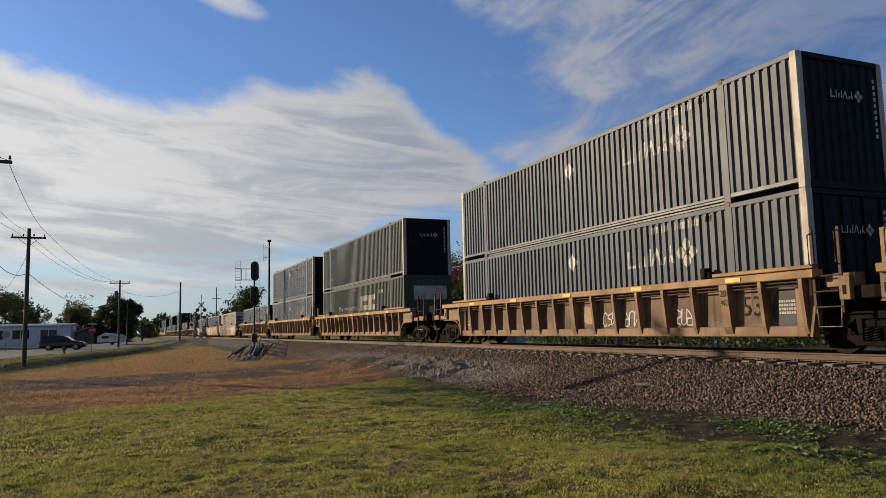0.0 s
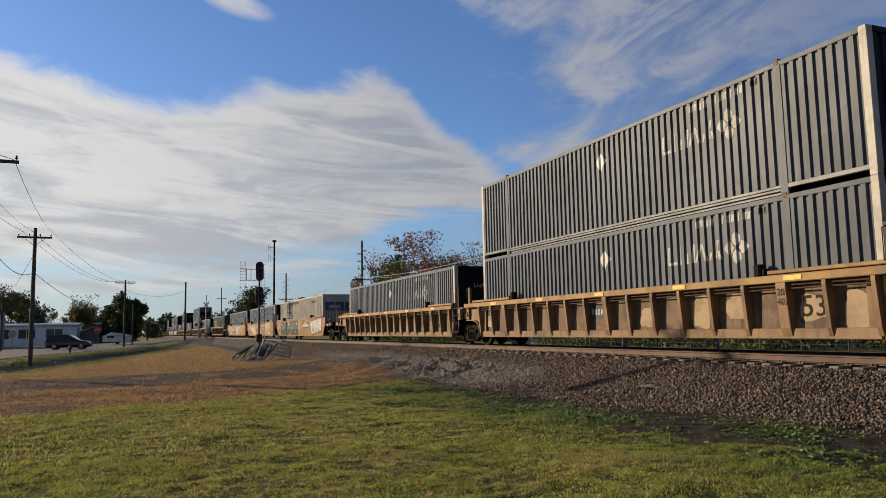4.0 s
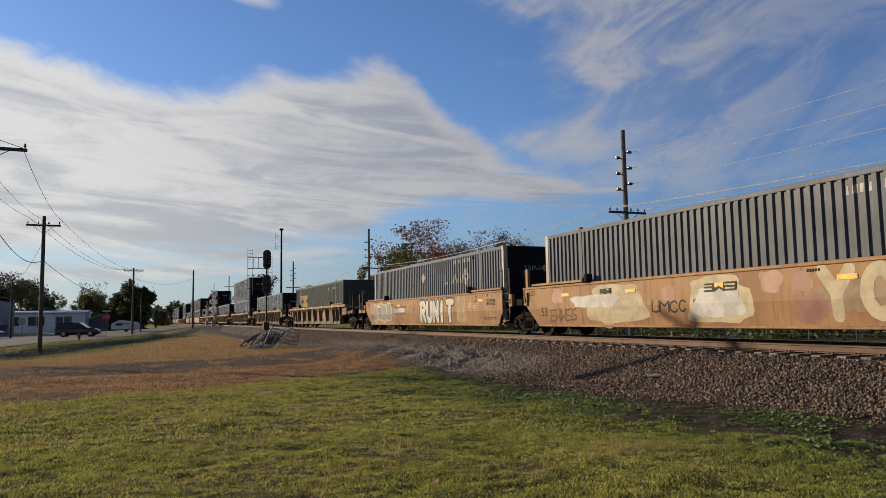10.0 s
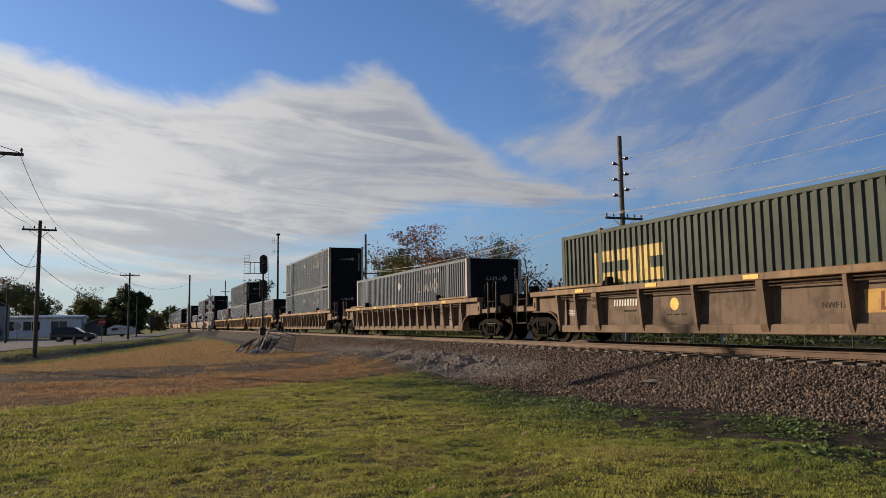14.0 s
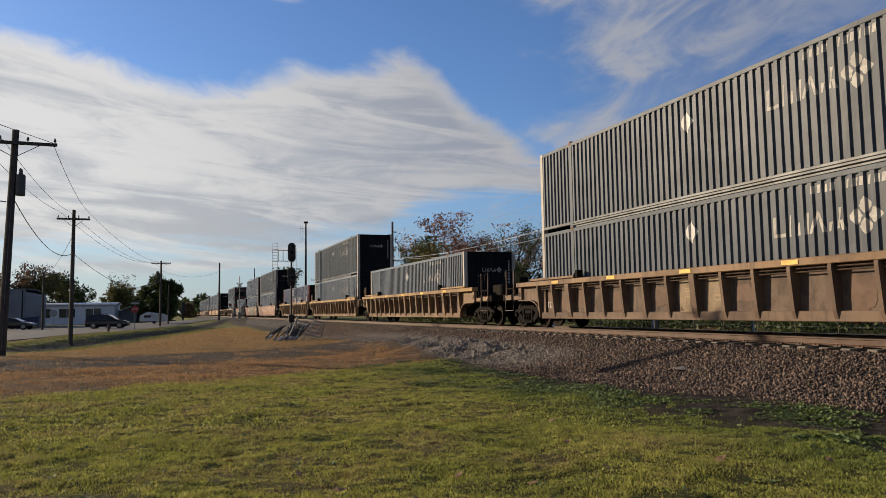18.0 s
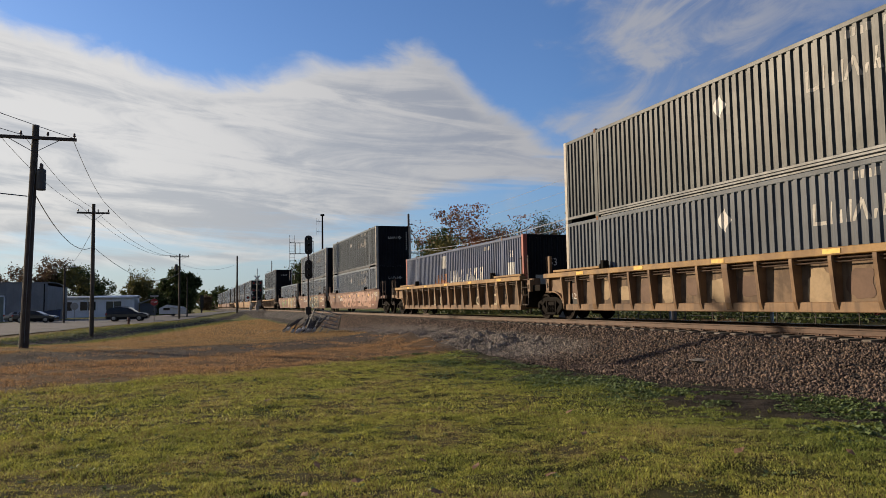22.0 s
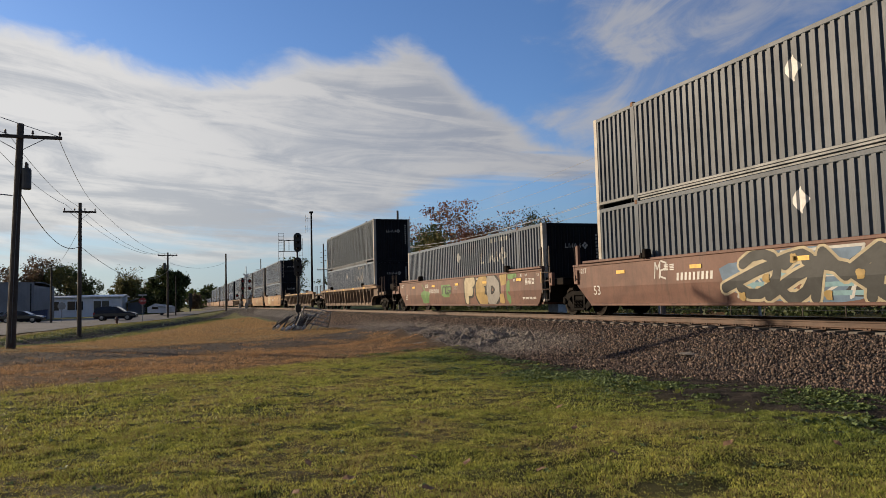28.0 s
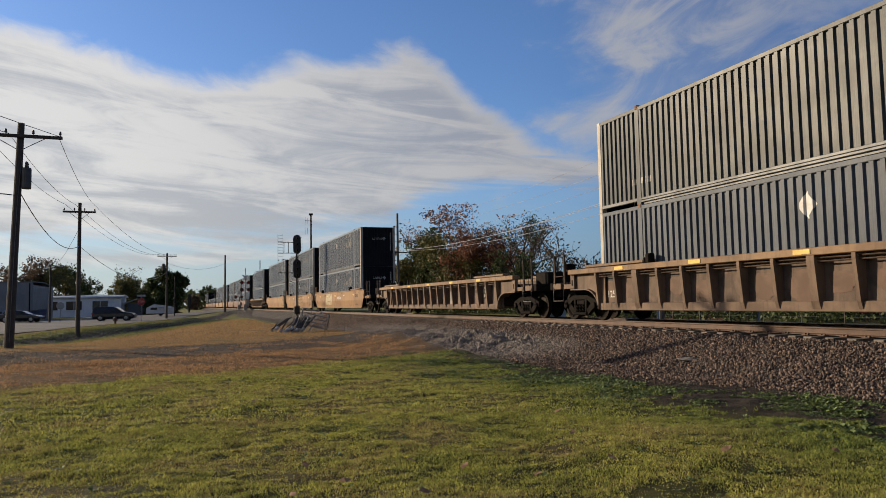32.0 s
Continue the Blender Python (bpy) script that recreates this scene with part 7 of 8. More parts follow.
tree_at(14.8, 2.6, 170, 1.0, "olive", "olive tree beyond the track", 47, leaves=2850, size=0.31, low=0.1)
# beyond the road
tree_at(-0.7, 2.95, 152, 0.95, "green", "dense round dark green tree beyond the road", 51, leaves=14000, size=0.27, low=0.08)
tree_at(-1.6, 2.1, 156, 1.0, "green", "dark green tree beyond the road", 52, leaves=9000, size=0.27, low=0.06)
tree_at(-3.3, 2.25, 178, 1.0, "olive", "olive-green tree beyond the road", 53, leaves=4940, size=0.29, low=0.06)
tree_at(-2.5, 1.9, 182, 1.0, "brown", "brown autumn tree beyond the road", 54, leaves=3420, size=0.29, low=0.06)
tree_at(-4.65, 3.0, 190, 0.55, "olive", "pale slender tree with thin foliage", 55, leaves=620, size=0.24, low=0.3)
tree_at(-6.1, 2.3, 178, 0.4, "green", "narrow dark evergreen beyond the shop", 56, leaves=3420, size=0.24, low=0.05)
tree_at(-6.6, 2.0, 185, 0.5, "green", "narrow dark evergreen beyond the shop", 57, leaves=2660, size=0.24, low=0.05)
tree_at(-7.5, 3.2, 168, 0.85, "green", "large dark green tree behind the shop", 58, leaves=5700, size=0.27, low=0.1)
tree_at(-8.5, 3.0, 165, 0.9, "olive", "yellowing autumn tree behind the shop", 59, leaves=4940, size=0.27, low=0.1)
tree_at(-9.7, 3.6, 168, 0.85, "brown", "half-bare brown tree behind the warehouse", 60, leaves=3420, size=0.24, low=0.2)
tree_at(-11.6, 3.1, 172, 0.9, "brown", "brown half-bare tree behind the warehouse", 61, leaves=3420, size=0.24, low=0.2)
for k in range(9):
    tree_at(1.2 + 0.75 * k - (0.3 if k % 2 else 0), 0.9 + 0.35 * ((k * 7) % 3), 330 + 25 * (k % 3), 1.0, "green" if k % 3 else "brown", "distant hazy tree at the end of the track", 70 + k, leaves=950, size=0.75, low=0.05)


def brush():
    """Low scrub along the far side of the track, and the woods on the horizon."""
    rng = np.random.default_rng(77)
    out = []
    for _ in range(150):
        cx, cy = rng.uniform(-120, -12), rng.uniform(34, 46)
        h = rng.uniform(0.8, 2.6)
        n = 110
        c = np.stack([rng.normal(cx, h * 0.8, n), rng.normal(cy, h * 0.8, n), np.abs(rng.normal(0, h * 0.5, n))], 1)
        u, w = rng.normal(size=(n, 3)), rng.normal(size=(n, 3))
        u /= np.linalg.norm(u, axis=1)[:, None]
        w /= np.linalg.norm(w, axis=1)[:, None]
        s = rng.uniform(0.06, 0.16, n)[:, None]
        out.append(np.stack([c - u * s, c - w * s, c + u * s, c + w * s], 1).reshape(-1, 3))
    v = np.concatenate(out)
    return fast_mesh("scrub", v, np.arange(len(v)), 4, LEAF["green"])


solo("scrub", brush(), None, "tangled olive-green scrub on the far side of the track", "scrub", "stuff")


def far_woods():
    rng = np.random.default_rng(78)
    n = 16000
    a = np.radians(rng.uniform(-40, 80, n))
    d = rng.uniform(420, 520, n)
    top = 7.0 + 3.0 * np.sin(a * 60) + 2.0 * np.sin(a * 151)
    c = np.stack([-d * np.cos(a), d * np.sin(a), rng.uniform(0, 1, n) * top], 1)
    u, w = rng.normal(size=(n, 3)), rng.normal(size=(n, 3))
    u /= np.linalg.norm(u, axis=1)[:, None]
    w /= np.linalg.norm(w, axis=1)[:, None]
    v = np.stack([c - u * 1.6, c - w * 1.3, c + u * 1.6, c + w * 1.3], 1).reshape(-1, 3)
    return fast_mesh("far_woods", v, np.arange(len(v)), 4, LEAF["green"])


solo("far_woods", far_woods(), None, "dark line of woods on the horizon", "woods", "stuff")

# ---- fence behind the track ----
fence = thing("wire_fence", "low wire fence on thin dark posts beyond the track", "fence", pose(0, 0, 0))
post_me = Geo().box(-0.02, 0.02, -0.02, 0.02, -0.2, 1.25).mesh("post", WOOD_POLE)
for k in range(22):
    part("post", post_me, None, fence, m=pose(-46 + 2.4 * k, 28.0, 0))
for z in (0.3, 0.6, 0.9, 1.2):
    part("strand", Geo().tube([(-46, 28.0, z), (6, 28.0, z)], 0.006, 4), WIRE, fence)
rack = thing("white_trackside_box", "white metal box on legs beside the far rail", "cabinet", pose(-31.5, 17.4, 0.2))
part("body", Geo().box(-0.5, 0.5, -0.25, 0.25, 0.25, 0.98, 0.02), SIGN_WHITE, rack)
part("lid", Geo().box(-0.54, 0.54, -0.29, 0.29, 0.98, 1.03, 0.01), SIGN_WHITE, rack)
for x in (-0.4, 0.4):
    part("leg", Geo().box(x - 0.03, x + 0.03, -0.2, 0.2, -0.4, 0.25), GALV, rack)
for x, y in ((-22.5, 16.65), (-17.4, 16.5)):
    mark = thing("marker_post", "thin white marker post beside the far rail", "marker post", pose(x, y, 0.0), group="marker posts")
    part("post", Geo().tube([(0, 0, -0.2), (0, 0, 1.22)], 0.045, 8), SIGN_WHITE, mark)
    part("cap", Geo().lathe([(0.0, 1.28), (0.045, 1.25), (0.05, 1.20)], 10, axis=2), BLACK, mark)

LOGO = word_blocks((0.8, 1.1, 0.9, 0.9), 0.46, MARK_WHITE, diamond=True)
LOGO_SMALL = word_blocks((0.8, 1.1, 0.9, 0.9), 0.17, MARK_WHITE, diamond=True)
CODE = bars(4, 0.12, 0.17, MARK_WHITE)
CODE_NUM = bars(6, 0.12, 0.17, MARK_WHITE)
CODE_DOWN = bars(1, 0.075, 0.085, MARK_WHITE, rows=10)
CODE_BLACK = bars(9, 0.13, 0.19, MARK_BLACK)
PLACARD = rhomb(0.30, MARK_PALE)
VENTS = bars(2, 0.085, 0.13, MARK_BLACK)
def block_logo(h, mat):
    g = Geo()
    for k in range(3):
        x = (k - 1.5) * h * 1.12
        parallelogram(g, x, -h / 2, h, h * 0.34)
        parallelogram(g, x, h * 0.16, h, h * 0.34)
        parallelogram(g, x + (h * 0.6 if k == 1 else 0), -h * 0.16, h * 0.4, h * 0.32)
    return g.mesh("logo", mat)


TRI = block_logo(0.85, MARK_WHITE)
TRI_YELLOW = block_logo(0.95, MARK_YELLOW)
TRI_NAVY = block_logo(0.66, MARK_NAVY)
TRI_END = block_logo(0.36, MARK_WHITE)
NUM53 = text_mesh("size_number", "53", 0.34, MARK_WHITE)
NUM53_BLACK = text_mesh("size_number", "53", 0.62, MARK_BLACK)
NUM53_PALE = text_mesh("size_number", "53", 0.42, MARK_PALE)
SLOGAN = text_mesh("slogan", "How tomorrow moves", 0.46, MARK_WHITE, 0.18)
WARNING = text_mesh("warning", "WARNING", 0.15, MARK_WHITE)
INTERMODAL = text_mesh("lettering", "INTERMODAL", 0.33, MARK_PALE)
T125 = text_mesh("weight_number", "125T", 0.30, MARK_PALE)
T2040 = text_mesh("length_numbers", "20\n40", 0.20, MARK_BLACK)
PANEL = Geo().add([(-0.9, -0.35, 0), (0.9, -0.35, 0), (0.9, 0.35, 0), (-0.9, 0.35, 0)], [(0, 1, 2, 3)]).mesh("end_panel", MARK_WHITE)
BIG_A = word_blocks((0.72,) * 5, 0.54, MARK_ORANGE)
BIG_B = word_blocks((0.60,) * 10, 0.62, MARK_PALE)
g = Geo()
for x0, x1, z0, z1 in ((-1.35, 1.35, 0.50, 0.58), (-1.35, -1.27, -0.5, 0.5), (1.27, 1.35, -0.5, 0.5), (-1.35, 1.35, -0.58, -0.26)):
    g.add([(x0, z0, 0), (x1, z0, 0), (x1, z1, 0), (x0, z1, 0)], [(0, 1, 2, 3)])
LOGO_FRAME = g.mesh("logo_frame", MARK_NAVY)
RUST_STRIP = Geo().add([(-1.3, -0.10, 0), (1.3, -0.12, 0), (1.25, 0.12, 0), (-1.3, 0.10, 0)], [(0, 1, 2, 3)]).mesh("rust_patch", RUST)
PATCH = Geo().add([(-0.35, -0.32, 0), (0.35, -0.32, 0), (0.35, 0.32, 0), (-0.35, 0.32, 0)], [(0, 1, 2, 3)]).mesh("pale_patch", MARK_PALE)
SIDE_MARKS = {
    "slate": [(VENTS, -2.75, 2.58), (LOGO, -4.5, 1.92), (CODE, -4.5, 2.52), (CODE_NUM, -3.5, 2.52), (PLACARD, -8.6, 2.12)],
    "faded": [(VENTS, -2.75, 2.58), (CODE_NUM, -14.4, 0.62)],
    "plain": [(VENTS, -2.75, 2.58), (CODE, -4.9, 2.45), (CODE_NUM, -3.9, 2.45)],
    "green": [(TRI, -6.1, 1.75), (SLOGAN, -10.25, 1.53), (WARNING, -8.6, 2.6), (CODE_NUM, -3.6, 2.2)],
    "greeny": [(TRI_YELLOW, -13.2, 1.75), (CODE, -4.2, 2.35), (CODE_NUM, -2.6, 2.35)],
    "cream": [(LOGO_FRAME, -12.4, 1.92), (TRI_NAVY, -12.4, 2.06), (INTERMODAL, -12.4, 1.50), (RUST_STRIP, -12.3, 2.60), (RUST_STRIP, -9.9, 2.62), (CODE_BLACK, -3.0, 2.35)],
    "blue": [(BIG_A, -10.0, 1.42), (BIG_B, -6.5, 1.49), (PATCH, -9.6, 2.3), (PATCH, -1.2, 1.5), (NUM53_PALE, -1.2, 2.15), (CODE, -3.8, 2.5)],
}
END_MARKS = {
    "slate": [(LOGO_SMALL, 0.1, 2.05), (CODE_DOWN, 0.95, 2.4)],
    "faded": [(LOGO_SMALL, 0.1, 2.05), (CODE_DOWN, 0.95, 2.4)],
    "plain": [(CODE_DOWN, 0.55, 2.4)],
    "green": [(PANEL, 0.1, 2.0)],
    "greeny": [(NUM53, 0.1, 2.0), (TRI_END, 0.1, 0.9)],
    "cream": [(TRI_NAVY, 0.0, 2.0)],
    "blue": [(NUM53_PALE, 0.0, 1.75), (PANEL, 0.1, 0.9)],
}
slate_label = "dark slate steel container with pale corner posts and white logo"
BOXES = {
    "S": container(BOX_GREY, BOX_POST, slate_label),
    "D": container(BOX_GREY, BOX_POST, "dark slate steel container with its doors facing forward", doors=True),
    "W": container(BOX_GREEN_GREY, BOX_POST, "sun-faded green-grey steel container with pale corner posts"),
    "F": container(BOX_GREEN_GREY, BOX_POST, "sun-faded grey steel container without side lettering", "faded"),
    "N": container(BOX_GREY, BOX_POST, "plain dark slate steel container with white corner posts", "plain"),
    "G": container(BOX_GREEN, BOX_GREEN, "dark green steel container with a white slogan on its side", "green", end=BOX_GREEN),
    "Y": container(BOX_GREEN, BOX_GREEN, "dark green steel container with a yellow block logo", "greeny", end=BOX_GREEN),
    "C": container(BOX_WHITE, BOX_WHITE, "cream steel container with navy lettering and rust patches", "cream", end=BOX_WHITE),
    "B": container(BOX_BLUE, BOX_RED_POST, "blue-grey steel container with red corner posts", "blue", end=BOX_END),
}
SLATE_PATCH = Geo().add([(-0.38, -0.42, 0), (0.38, -0.42, 0), (0.38, 0.42, 0), (-0.38, 0.42, 0)], [(0, 1, 2, 3)]).mesh("stencil_panel", surface("slate_stencil_paint", (0.049, 0.046, 0.042), (0.033, 0.030, 0.027), rough=0.7, scale=3.0, spec=0.2))
M53 = [(NUM53_BLACK, bay(1) + 0.06, 0.98, 1.346), (T2040, FIRST_POST - 2 * STEP, 1.2, 1.601), (SLATE_PATCH, bay(15) + 0.05, 0.98, 1.334), (T125, bay(15) + 0.08, 0.82, 1.339)]
def plate_marks(mat):
    """Lengths, notices and the capacity stencilled on a smooth side."""
    num = lambda body, size: text_mesh("stencil", body, size, mat)
    return [(NUM53_PALE if mat is MARK_PALE else NUM53_BLACK_SMALL, 0.05 - BOX_L, 0.80, 1.44), (num("125T", 0.22), -BOX_L - 0.75, 1.45, 1.44), (num("20\n40", 0.15), -2.24, 1.40, 1.44),
            (num("45", 0.16), -1.62, 1.50, 1.44), (num("48", 0.16), -1.20, 1.50, 1.44), (num("53", 0.16), -0.22, 1.46, 1.44),
            (bars(3, 0.20, 0.03, mat, rows=5), -0.86, 1.33, 1.44), (bars(4, 0.22, 0.03, mat, rows=2), -1.0, 0.63, 1.44),
            (bars(2, 0.18, 0.028, mat, rows=4), -12.9, 1.42, 1.44), (bars(5, 0.05, 0.06, mat), -5.9, 1.48, 1.44)]


NUM53_BLACK_SMALL = text_mesh("size_number", "53", 0.42, MARK_BLACK)
MS = {"orange": plate_marks(MARK_BLACK), "red": plate_marks(MARK_PALE)}
YELLOW_PANEL = Geo().add([(-0.85, -0.22, 0), (0.85, -0.22, 0), (0.85, 0.22, 0), (-0.85, 0.22, 0)], [(0, 1, 2, 3)]).mesh("logo_panel", surface("mustard_panel_paint", (0.36, 0.215, 0.055), (0.28, 0.16, 0.05), rough=0.6, scale=3.0, spec=0.2))
RED_BLOCKS = word_blocks((0.9, 0.7, 0.9), 0.34, surface("dull_red_lettering", (0.16, 0.045, 0.03), rough=0.65, scale=3.0, spec=0.2), name="logo")
ROUND_PLATE = Geo().add([(0.16 * math.cos(2 * math.pi * k / 24), 0.16 * math.sin(2 * math.pi * k / 24), 0) for k in range(24)], [tuple(range(24))]).mesh("round_notice", REFLECTOR)
M_OPEN = [(NUM53_BLACK, -2.85, 0.98, 1.336), (T2040, FIRST_POST - 2 * STEP, 1.2, 1.601), (T2040, FIRST_POST - 14 * STEP, 1.2, 1.601), (YELLOW_PANEL, -5.2, 0.98, 1.336), (RED_BLOCKS, -5.25, 0.98, 1.341),
          (text_mesh("stencil", "NWF13A", 0.17, MARK_BLACK), -6.65, 0.92, 1.336), (bars(9, 0.09, 0.18, MARK_PALE), -13.3, 1.08, 1.338), (bars(6, 0.07, 0.05, MARK_BLACK), -13.1, 0.92, 1.338),
          (ROUND_PLATE, -11.3, 1.08, 1.337), (bars(3, 0.2, 0.03, MARK_BLACK), -11.2, 0.80, 1.337), (bars(3, 0.12, 0.03, MARK_PALE, rows=4), -16.0, 1.0, 1.337)]
WELLS = {}


def well(style, paint, front, rear):
    key = style, paint, front, rear
    if key not in WELLS:
        words = {"tan": "weathered tan", "dusty": "dusty brown-grey", "orange": "faded orange-tan", "red": "faded red-brown"}[paint]
        look_of = "ribbed sides" if style != "plate" else "smooth plate sides"
        if style == "open":
            look_of = "widely spaced ribs"
        WELLS[key] = well_car(style, paint, front, rear, f"{words} steel well car with {look_of} on two bogies" if "c" in front + rear else f"{words} steel middle well with {look_of}", M_OPEN if style == "open" else M53 if style != "plate" else MS[paint])
    return WELLS[key]


# front end of each load, well style, paint, ends, lower and upper box
TRAIN = [
    (9.0, "rib", "tan", "ca", "S", ""),
    (-10.4, "rib", "tan", "nc", "D", "S"),
    (-34.05, "rib", "tan", "ca", "G", "F"),
    (-53.8, "rib", "tan", "na", "S", "S"),
    (-73.2, "rib", "tan", "nc", "S", ""),
    (-97.05, "plate", "orange", "ca", "C", ""),
    (-116.8, "plate", "orange", "na", "N", ""),
    (-136.5, "plate", "orange", "nc", "S", ""),
    (-160.4, "open", "dusty", "cc", "Y", ""),
    (-184.4, "rib", "dusty", "cc", "S", ""),
    (-208.4, "rib", "dusty", "cc", "S", "S"),
    (-232.5, "rib", "tan", "ca", "S", ""),
    (-252.7, "rib", "tan", "na", "S", "W"),
    (-272.8, "rib", "tan", "nc", "B", ""),
    (-296.95, "plate", "red", "ca", "S", "W"),
    (-317.2, "plate", "red", "na", "S", "S"),
    (-337.5, "plate", "red", "nc", "S", ""),
    (-361.85, "rib", "dusty", "cc", "D", "F"),
    (-385.9, "rib", "dusty", "cc", "", ""),
    (-410.3, "plate", "orange", "ca", "S", "S"),
    (-430.1, "plate", "orange", "na", "S", "S"),
    (-449.9, "plate", "orange", "nc", "S", "S"),
    (-474.0, "rib", "dusty", "cc", "N", "S"),
]
at = -497.8
for k in range(7):
    for ends in ("ca", "na", "nc"):
        TRAIN.append((at, "plate", "orange" if k % 2 else "red", ends, "S" if k % 3 else "N", "S" if (k + len(ends)) % 4 else ""))
        at -= 19.8
    at -= 4.1
CARS = []
WELL_AT = []
used = set()


def placed(template, m):
    """The template itself the first time, a copy after that."""
    if template not in used:
        used.add(template)
        template.matrix_basis = m
        return template
    return copy_thing(template, m)


FAR = {}


def far_well(style, paint, front, rear):
    """The same well for the train's far end, its pieces joined by material."""
    key = style, paint, front, rear
    if key not in FAR:
        src = well(*key)
        bpy.context.view_layer.update()
        back = src.matrix_world.inverted()
        heaps = {}
        for ob in src.children_recursive:
            m = back @ ob.matrix_world
            heaps.setdefault(ob.data.materials[0], Geo()).add([m @ v.co for v in ob.data.vertices], [tuple(p.vertices) for p in ob.data.polygons])
        far = thing("well_car", src["label"], "rail car", group="well cars of the train")
        for mat, g in heaps.items():
            part({"grimy_dark_steel": "underframe", "rusty_cast_steel": "bogies", "worn_wheel_steel": "wheels"}.get(mat.name, "ladders" if mat is LADDER_STEEL else "markings" if "mark" in mat.name else "body"), g, mat, far)
        FAR[key] = far
    return FAR[key]


for x, style, paint, ends, low, up in TRAIN:
    WELL_AT.append(placed((well if x > -497 else far_well)(style, paint, *ends), pose(x, TRACK_Y, RAIL_Z)))
    CARS.append((WELL_AT[-1], x, RAIL_Z))
    if low:
        CARS.append((placed(BOXES[low], pose(x, TRACK_Y, RAIL_Z + BOX_Z)), x, RAIL_Z + BOX_Z))
    if up:
        CARS.append((placed(BOXES[up], pose(x, TRACK_Y, RAIL_Z + BOX_Z + BOX_H)), x, RAIL_Z + BOX_Z + BOX_H))


# ---- spray paint and stencils on the wells ----
SPRAY = {}
for tone, rgb in {"white": (0.403, 0.39, 0.364), "cream": (0.358, 0.305, 0.202), "yellow": (0.358, 0.273, 0.091), "pink": (0.33, 0.20, 0.15), "rose": (0.205, 0.105, 0.078), "black": (0.019, 0.017, 0.016),
                  "slate": (0.042, 0.043, 0.042), "teal": (0.163, 0.273, 0.299), "blue": (0.104, 0.156, 0.221), "green": (0.104, 0.195, 0.065), "grey": (0.215, 0.202, 0.182), "brown": (0.104, 0.058, 0.036), "sand": (0.273, 0.195, 0.111), "dust": (0.205, 0.148, 0.092), "gold": (0.30, 0.205, 0.075), "umber": (0.105, 0.066, 0.038), "bone": (0.225, 0.180, 0.125)}.items():
    SPRAY[tone] = surface(f"{tone}_spray_paint", rgb, tuple(v * 0.75 for v in rgb), rough=0.6, scale=2.0, spec=0.2, bump=0)


def stroke(g, pts, w):
    """A flat rounded stroke along points."""
    pts = [Vector(p) for p in pts]
    for a, b in zip(pts, pts[1:]):
        d = b - a
        if d.length < 1e-4:
            continue
        d.normalize()
        n = Vector((-d.y, d.x)) * w / 2
        g.add([(*(a - n), 0), (*(b - n), 0), (*(b + n), 0), (*(a + n), 0)], [(0, 1, 2, 3)])
    for p in pts:
        g.add([(p.x + w / 2 * math.cos(t), p.y + w / 2 * math.sin(t), 0) for t in [2 * math.pi * k / 10 for k in range(10)]], [tuple(range(10))])


def lift(g, z):
    """Sets each face a hair above the one before, so that overlaps do not share a plane."""
    for k, f in enumerate(g.f):
        for i in f:
            x, y, _ = g.v[i]
            g.v[i] = (x, y, z + 0.00006 * k)


def tag_shapes(seed, n, h, w, thick):
    """Strokes of n letter-like figures that spell nothing."""
    rng = random.Random(seed)
    shapes, x = [], 0.0
    for _ in range(n):
        gw, first = w * rng.uniform(0.8, 1.2), len(shapes)
        j = lambda: rng.uniform(-0.06, 0.06) * h
        L, R, B, T = x + thick / 2, x + gw - thick / 2, thick / 2 + j(), h - thick / 2 + j()
        M = (B + T) / 2 + j()
        kind = rng.randrange(6)
        arc = [((L + R) / 2 + (R - L) / 2 * math.cos(t), (B + T) / 2 + (T - B) / 2 * math.sin(t)) for t in [0.7 + 5.0 * k / 9 for k in range(10)]]
        if kind == 0:
            shapes.append([(L, B), (L, T), (R, T), (R, M), (L, M), (R, B)])
        elif kind == 1:
            shapes.append(arc)
        elif kind == 2:
            shapes += [[(L, T), (L, B), (R, B)], [(L, M), (R, M)], [(L, T), (R, T)]]
        elif kind == 3:
            shapes.append([(L, B), (L, T), ((L + R) / 2, M), (R, T), (R, B)])
        elif kind == 4:
            shapes.append([(L, T), (L, B + h * 0.1), ((L + R) / 2, B), (R, B + h * 0.1), (R, T)])
        else:
            shapes.append([(R, T), (L, T - h * 0.12), (L, M + h * 0.05), (R, M - h * 0.05), (R, B + h * 0.12), (L, B)])
        if thick > 0.12:
            shapes.append([(L - gw * 0.2, B + h * rng.uniform(0, 0.3)), ((L + R) / 2, M + h * rng.uniform(-0.2, 0.2)), (R + gw * 0.25, T - h * rng.uniform(0, 0.4))])
        flip_x, flip_z = rng.random() < 0.6, rng.random() < 0.5
        for k in range(first, len(shapes)):
            shapes[k] = [(L + R - px if flip_x else px, B + T - pz if flip_z else pz) for px, pz in shapes[k]]
        x += gw * (0.98 if thick < 0.12 else 0.90)
    return shapes


def laid(car, name, g, mat, x, y, z, label=""):
    """Flat paint on a well's side: bent with a plate side, straight in a bay."""
    if y == 1.44:
        return part(name, plated(g, x, z), mat, car, label)
    return part(name, g, mat, car, label, m=Matrix.Translation((x, -y, z)) @ FACE[-1])


